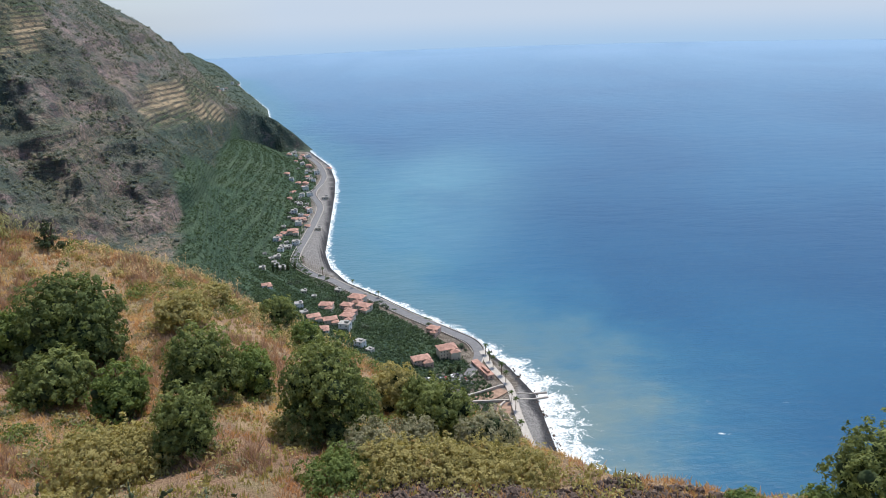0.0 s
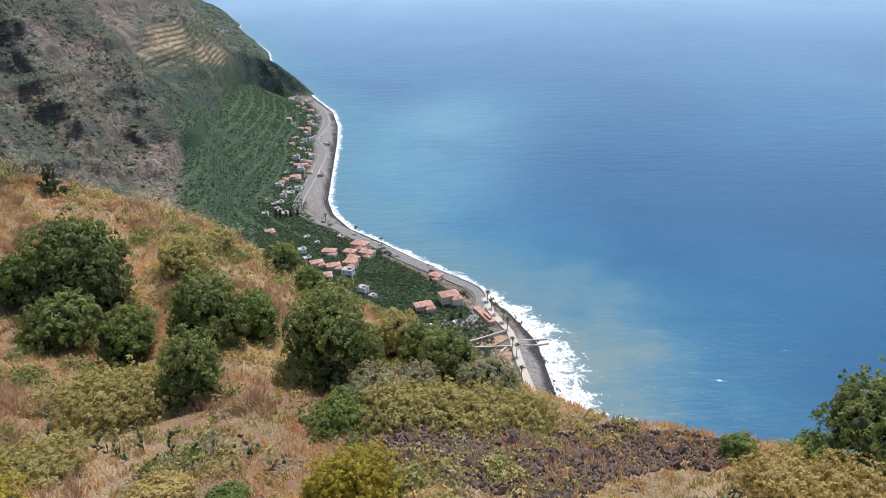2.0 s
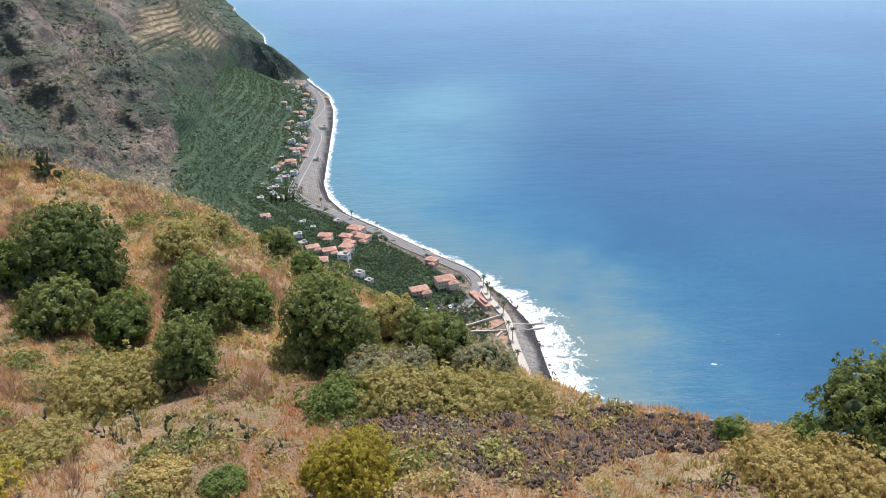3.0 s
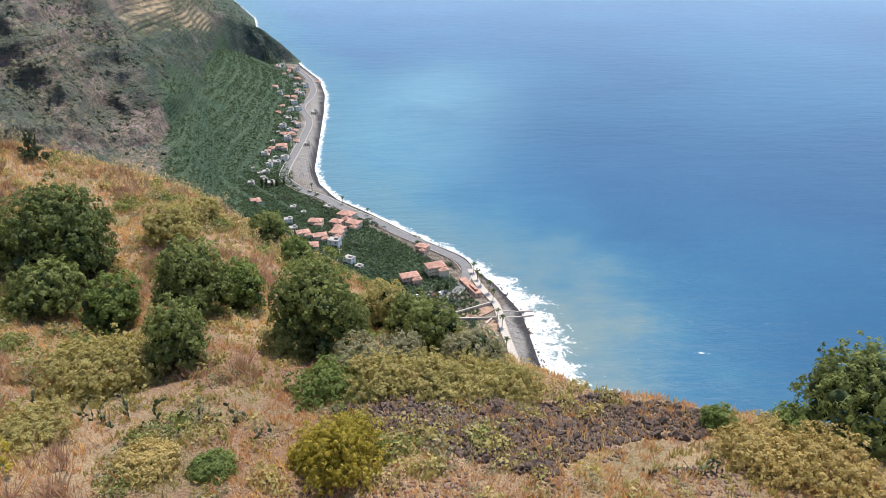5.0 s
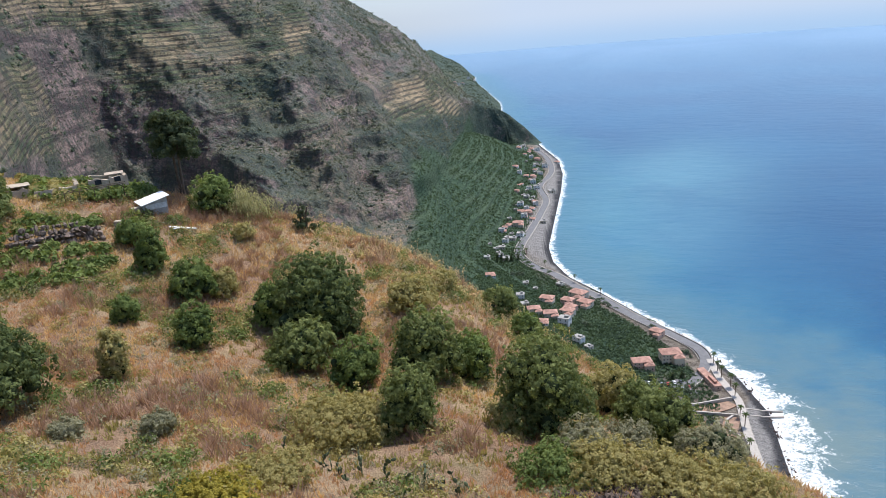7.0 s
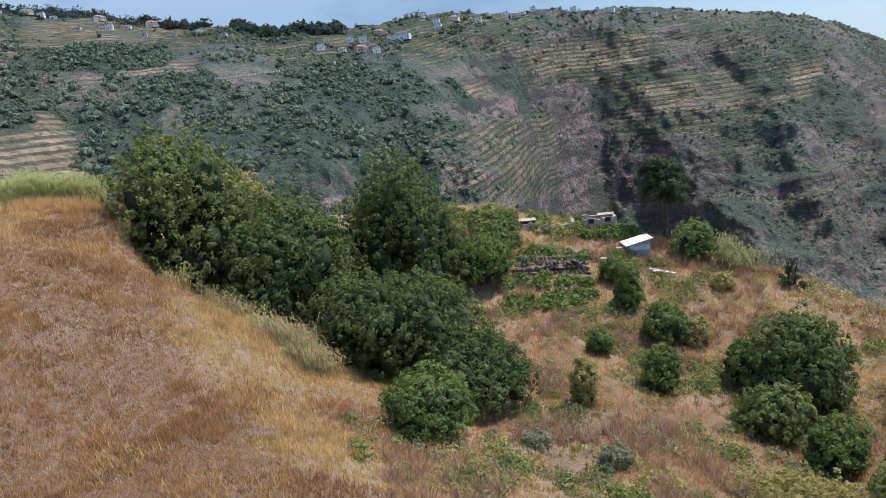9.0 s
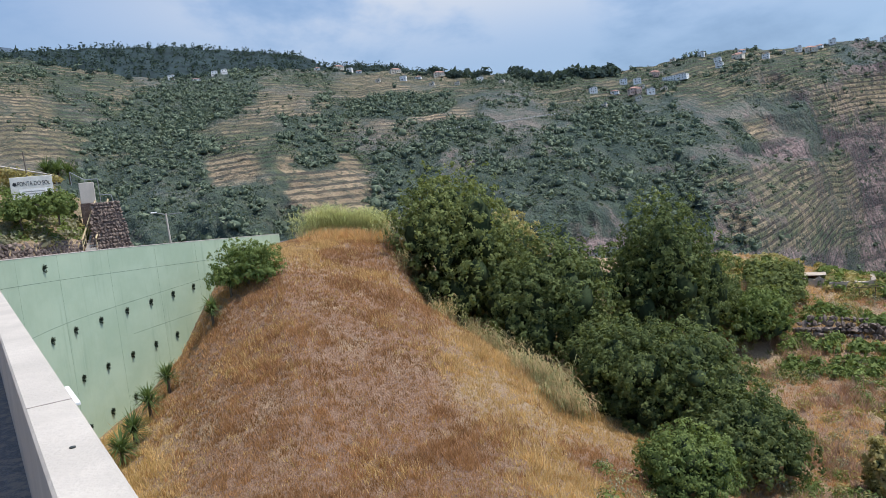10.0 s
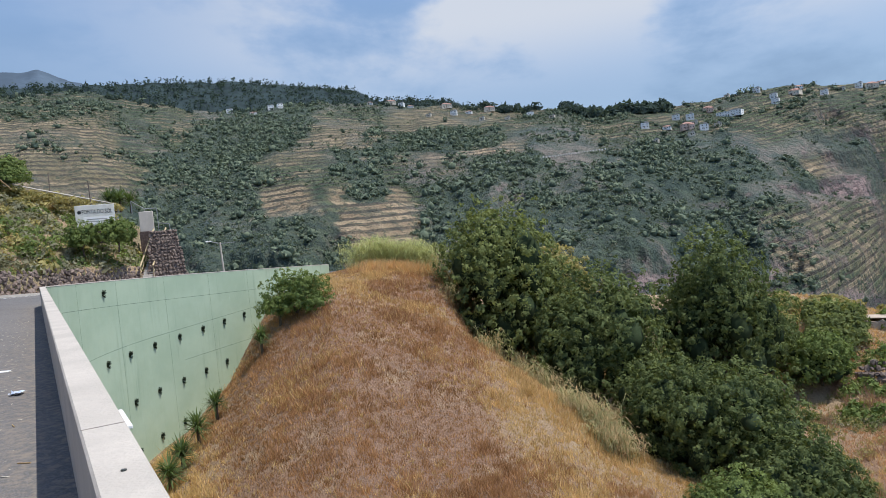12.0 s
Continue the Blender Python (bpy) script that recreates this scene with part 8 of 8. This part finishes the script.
# houses on the far slope and along its crest: bearing, height angle, kind
UP = [(83.1, 10.6, "villa"), (82.2, 10.5, "flat"), (81.5, 10.4, "cottage"), (84.7, 10.8, "cottage"), (78.7, 9.8, "villa"), (78.1, 9.2, "flat"), (76.9, 9.2, "cottage"), (80.1, 9.3, "shed"), (75.9, 8.6, "shed"), (73.9, 8.4, "shed"),
      (72.1, 8.4, "flat"), (75.3, 9.2, "villa"), (70.4, 8.1, "shed"), (95.5, 10.7, "flat"), (93.8, 10.5, "cottage"), (92.4, 10.8, "flat"), (91.7, 10.9, "flat"), (58.9, 6.9, "rose"), (60.2, 6.6, "flat"), (60.5, 5.9, "rose"),
      (59.3, 5.7, "flat"), (61.9, 6.1, "cottage"), (63.5, 6.4, "flat"), (62.8, 5.2, "shed"), (58.3, 5.8, "shed"), (60.2, 5.4, "shed"), (54.4, 7.2, "flat"), (54.3, 6.8, "flat"), (53.0, 7.2, "villa"), (51.2, 6.9, "flat"),
      (49.1, 7.0, "flat"), (48.4, 6.8, "villa"), (47.8, 7.0, "cottage"), (57.5, 7.8, "shed"), (61.7, 8.1, "shed"), (63.8, 8.4, "shed"), (55.5, 7.8, "flat"), (52.8, 7.6, "cottage"), (67.0, 7.8, "shed"), (47.0, 7.1, "flat"),
      (44.0, 6.7, "flat"), (41.2, 6.2, "flat"), (39.4, 5.8, "cottage"), (36.9, 5.1, "shed"), (38.2, 5.4, "flat"), (50.1, 7.0, "shed"), (45.0, 6.9, "shed"), (61.2, 6.7, "flat"), (59.9, 6.2, "shed")]
for k, (yw, el, kd) in enumerate(UP):
    put_house(kd, spot(yw, face_r(yw, el), 0.2), yw + (yw * 37 % 40) - 20, 0.85)
for yw, r_ in ((16.9, 2050), (16.6, 2080), (16.4, 2130), (16.1, 2160), (16.7, 2140), (15.6, 2330), (15.2, 2400)):
    put_house("flat" if r_ % 20 else "cottage", spot(yw, r_, 0.3), yw + (yw * 37 % 40) - 20, 0.95)
school = house("long_white_building", 34, 12, 2, M_WALL_WHITE, M_ROOF_GREY, "long two-storey white building on the far slope", hipped=False, per_floor=9, group="houses on the slope")
school.matrix_world = Matrix.Translation(spot(57.4, face_r(57.4, 6.4), 0.5)) @ Matrix.Rotation(radians(57 - 16), 4, "Z") @ Matrix.Diagonal((0.72, 0.8, 0.8, 1))

# the cut road on the far slope with its white guard stones
guard = new("guard_stones")
guard.location = spot(72, face_r(72, 3.6))
tagged(guard, "row of white guard stones along a mountain road", "guard stones")
bm = bmesh.new()
box(bm, (1.1, 0.7, 1.1), (0, 0, 0), 0, 0.1)
gm = part("guard_stone", bm, M_WALL_WHITE, guard)
cut = []
for k in range(46):
    f = k / 45
    yw = 76.9 - 10.3 * f
    e = 5.0 + 0.15 * f
    cut.append(spot(yw, face_r(yw, e)))
    o = gm if k == 0 else new("guard_stone", gm.data)
    o.parent = guard
    o.location = cut[-1] + Vector((0, 0, 0.2)) - guard.location


# ---------------------------------------------------------------- coast road, promenade, palms
def strip(name, pts, width, lift, mat, label, category="road", thick=0.5):
    """A paved band draped over the shelf, with sides."""
    pts = [Vector((x, y, 0)) for x, y in pts]
    fine = []
    for k in range(len(pts) - 1):
        p0, p1, p2, p3 = pts[max(k - 1, 0)], pts[k], pts[k + 1], pts[min(k + 2, len(pts) - 1)]
        for t in np.linspace(0, 1, 7)[:-1]:
            fine.append(0.5 * ((2 * p1) + (p2 - p0) * t + (2 * p0 - 5 * p1 + 4 * p2 - p3) * t * t + (3 * p1 - p0 - 3 * p2 + p3) * t ** 3))
    fine.append(pts[-1])
    V, F = [], []
    for k, p in enumerate(fine):
        d = (fine[min(k + 1, len(fine) - 1)] - fine[max(k - 1, 0)]).normalized()
        n = Vector((-d.y, d.x, 0))
        z = max(land_xy(p.x, p.y).z, 2.6 if thick < 2.9 else 0.9) + lift
        for o, dz in ((-0.5, -thick), (-0.5, 0), (0.5, 0), (0.5, -thick)):
            q = p + n * width * o
            V.append((q.x, q.y, z + dz))
        if k:
            b = 4 * k
            for c in range(3):
                F.append((b - 4 + c, b - 3 + c, b + 1 + c, b + c))
    ob = mesh_from(name, V, F, mat, flat=True)
    return tagged(ob, label, category, kind="structure")


M_ROAD_FAR = plain("coast_asphalt", (0.17, 0.17, 0.175), 0.9, vary=0.15, scale=0.3)
M_PAVING = plain("pale_paving", (0.42, 0.385, 0.345), 0.9, vary=0.12, scale=0.5)
M_TERRA = plain("bare_earth", (0.30, 0.20, 0.145), 0.95, vary=0.25, scale=0.3)
ROAD_PTS = [(8, 437), (16, 452), (22, 470), (24, 488), (20, 503), (11, 515), (-9, 536), (-33, 561), (-60, 594), (-83, 617), (-108, 648), (-130, 666), (-152, 698), (-158, 729), (-158, 799), (-159, 870), (-163, 929), (-184, 1000), (-182, 1071), (-187, 1129), (-212, 1220), (-247, 1298)]
strip("coast_road", ROAD_PTS, 7.5, 0.8, M_ROAD_FAR, "grey asphalt road along the shore")
strip("coast_road_kerb", [(x + 4.4, y + 2.5) for x, y in ROAD_PTS], 0.8, 1.1, M_PAVING, "pale sea wall beside the coast road", "kerb", 1.4)
strip("coast_road_kerb", [(x - 4.4, y - 2.5) for x, y in ROAD_PTS[3:]], 0.5, 1.0, M_PAVING, "pale kerb beside the coast road", "kerb", 0.9)
strip("promenade", [(50, 350), (48, 362), (44, 397), (42, 430), (37, 446), (31, 464), (27, 488)], 5.0, 1.0, M_PAVING, "pale paved promenade above the beach", "promenade", 2.5)
strip("car_park", [(-16, 434), (0, 440), (14, 446)], 20, 0.35, M_ROAD_FAR, "grey asphalt car park below the hotel", "car park", 0.5)
strip("earth_plot", [(10, 412), (28, 422), (36, 430)], 12, 0.5, M_TERRA, "bare brown earth plot", "ground", 0.5)
strip("earth_plot", [(30, 370), (34, 395), (37, 412)], 9, 0.45, M_TERRA, "bare brown earth beside the promenade", "ground", 0.5)
strip("ramp_wall", [(3, 413), (18, 421), (38, 433)], 1.0, 2.4, M_PAVING, "pale retaining wall of a beach ramp", "wall", 2.5)
strip("ramp_wall", [(-10, 408), (15, 411), (40, 413)], 1.0, 2.0, M_PAVING, "pale retaining wall beside the promenade", "wall", 2.2)
strip("ramp_wall", [(37, 412), (33, 405), (34, 395), (40, 390)], 1.2, 1.6, M_PAVING, "curved pale wall of a beach stair", "wall", 1.8)
strip("jetty", [(44, 424), (58, 427), (67, 428)], 0.9, 0.3, M_PAVING, "pale concrete groyne across the beach", "jetty", 3.0)
strip("jetty", [(44, 416), (58, 420), (67, 422)], 0.9, 0.3, M_PAVING, "pale concrete groyne across the beach", "jetty", 3.0)

M_PALM = leafy("palm_frond", (0.035, 0.06, 0.022), (0.10, 0.14, 0.05))


def palm(height, seed):
    g = np.random.default_rng(seed)
    root = new("palm_tree")
    tagged(root, "tall palm with a thin trunk on the promenade", "palm", "palms along the promenade")
    bm = bmesh.new()
    tube(bm, (0, 0, -0.5), (0.1, 0.05, height), 0.28, 0.2, 8)
    part("trunk", bm, M_BARK, root)
    V, F = [], []
    for k in range(26):
        a, up = k * 2.399, g.uniform(-0.5, 1.0)
        side = Vector((-math.sin(a), math.cos(a), 0))
        p = Vector((0.1, 0.05, height))
        for j in range(4):
            q = p + Vector((math.cos(a) * math.cos(up), math.sin(a) * math.cos(up), math.sin(up))) * 0.75
            w0, w1 = 0.4 - 0.06 * j, 0.34 - 0.08 * j
            b = len(V)
            V += [p - side * w0, p + side * w0, q + side * w1, q - side * w1]
            F.append((b, b + 1, b + 2, b + 3))
            p, up = q, up - 0.42
    mesh_from("frond", np.array(V), np.array(F), M_PALM, root, flat=True)
    return root


PALM = palm(9.0, 91)
PALM.matrix_world = Matrix.Translation(land_xy(29, 482))
for x, y, sc in ((31, 470, 0.9), (33, 461, 1.0), (38, 449, 1.1), (40, 438, 1.0), (43, 402, 1.0), (43, 374, 1.05), (41, 412, 0.9), (-60, 600, 0.8), (-86, 628, 0.9), (-120, 664, 0.9), (-146, 703, 0.8)):
    o = copy_thing(PALM, Matrix.Translation(land_xy(x, y)))
    o.scale = (sc, sc, sc)


def cypress(place, height, seed):
    g = np.random.default_rng(seed)
    root = new("cypress")
    root.location = place
    tagged(root, "slender dark cypress beside the coast road", "cypress", "cypresses by the road")
    bm = bmesh.new()
    tube(bm, (0, 0, -0.3), (0, 0, height * 0.4), 0.2, 0.12, 6)
    part("trunk", bm, M_BARK, root)
    V, F = leaf_cloud(g, [((0, 0, height * t), (0.9 * (1.15 - t), 0.9 * (1.15 - t), height * 0.16)) for t in (0.2, 0.4, 0.6, 0.8)], 420, 0.8)
    mesh_from("crown", V, F, M_LEAF_PINE, root, flat=True)


for k, (x, y, h_) in enumerate([(-170, 672, 9), (-166, 672, 11), (-161, 675, 8), (-157, 680, 10), (-151, 684, 7), (-172, 680, 8), (-12, 446, 6), (2, 452, 6), (8, 455, 5)]):
    cypress(land_xy(x, y), h_, 600 + k)
town_trees = np.array([(*land_xy(x + a, y + b), r_) for x, y, n_ in ((-60, 583, 7), (-48, 578, 6), (-92, 560, 4), (-100, 600, 8), (-140, 640, 8), (-2, 497, 6), (6, 492, 6), (-20, 452, 6), (-8, 545, 5), (-70, 606, 6), (-120, 655, 6), (-110, 520, 8), (-66, 530, 6), (-190, 830, 8), (-190, 900, 8), (-195, 960, 8), (4, 436, 10), (-4, 430, 10), (12, 428, 6), (20, 440, 6))
                       for a, b, r_ in np.random.default_rng(int(y)).uniform((-9, -7, 1.2), (9, 7, 2.8), (n_, 3))])
clumps("garden_trees", town_trees[:, :3], town_trees[:, 3], 34, M_SCRUB, "dark garden trees between the village houses", "trees", 92, tall=0.8, spread=0.3)


gk = np.random.default_rng(94)
shore = np.array([(coast(y) - gk.uniform(-3.5, 5.0), y, gk.uniform(-0.4, 0.4)) for y in np.concatenate([gk.uniform(340, 540, 420), gk.uniform(540, 1330, 160)])])
rocks_ = new("shore_rocks")
rocks_.location = (50, 420, 0)
tagged(rocks_, "black wet lava boulders along the water's edge", "rocks", kind="stuff")
stone_mass("boulders", shore - np.array([50, 420, 0]), 0.6 + 1.5 * gk.random(len(shore)) ** 2, rocks_, 95)

# parked cars
def car(paint, label):
    root = new("car")
    tagged(root, label, "car", "cars in the car park")
    bm = bmesh.new()
    box(bm, (4.2, 1.75, 0.62), (0, 0, 0.32), 0, 0.12)
    part("body", bm, paint, root)
    bm = bmesh.new()
    box(bm, (2.3, 1.55, 0.55), (-0.2, 0, 0.92), 0, 0.18)
    part("cabin", bm, M_GLASS_DARK, root)
    bm = bmesh.new()
    box(bm, (1.6, 1.4, 0.05), (-0.2, 0, 1.47), 0, 0.02)
    part("roof", bm, paint, root)
    for x in (-1.3, 1.3):
        for y in (-0.8, 0.8):
            bm = bmesh.new()
            tube(bm, (x, y - 0.1, 0.32), (x, y + 0.1, 0.32), 0.32, 0.32, 10)
            tyre = part("wheel", bm, M_PIPE, root)
            bm = bmesh.new()
            tube(bm, (x, y - 0.11, 0.32), (x, y + 0.11, 0.32), 0.19, 0.19, 8)
            part("rim", bm, M_METAL, tyre)
    return root


PAINTS = [(plain("white_car_paint", (0.75, 0.75, 0.75), 0.3, vary=0.03, spec=0.5), "white parked car"), (plain("dark_car_paint", (0.05, 0.055, 0.065), 0.3, vary=0.05, spec=0.5), "dark grey parked car"),
          (plain("silver_car_paint", (0.40, 0.41, 0.42), 0.3, 0.5, vary=0.03, spec=0.5), "silver parked car"), (plain("red_car_paint", (0.35, 0.04, 0.03), 0.3, vary=0.05, spec=0.5), "red parked car")]
CARS = [car(p, lb + " in the asphalt car park") for p, lb in PAINTS]
for k, (x, y) in enumerate([(-13, 441), (-9, 442), (-5, 443), (-1, 444), (3, 447), (7, 449), (-10, 432), (-6, 433), (-2, 434), (3, 436), (8, 440), (12, 443), (-14, 430)]):
    base = CARS[k % 4]
    m = Matrix.Translation(land_xy(x, y, 0.36)) @ Matrix.Rotation(radians(100 + 3 * (k % 3)), 4, "Z")
    if k < 4:
        base.matrix_world = m
    else:
        copy_thing(base, m)
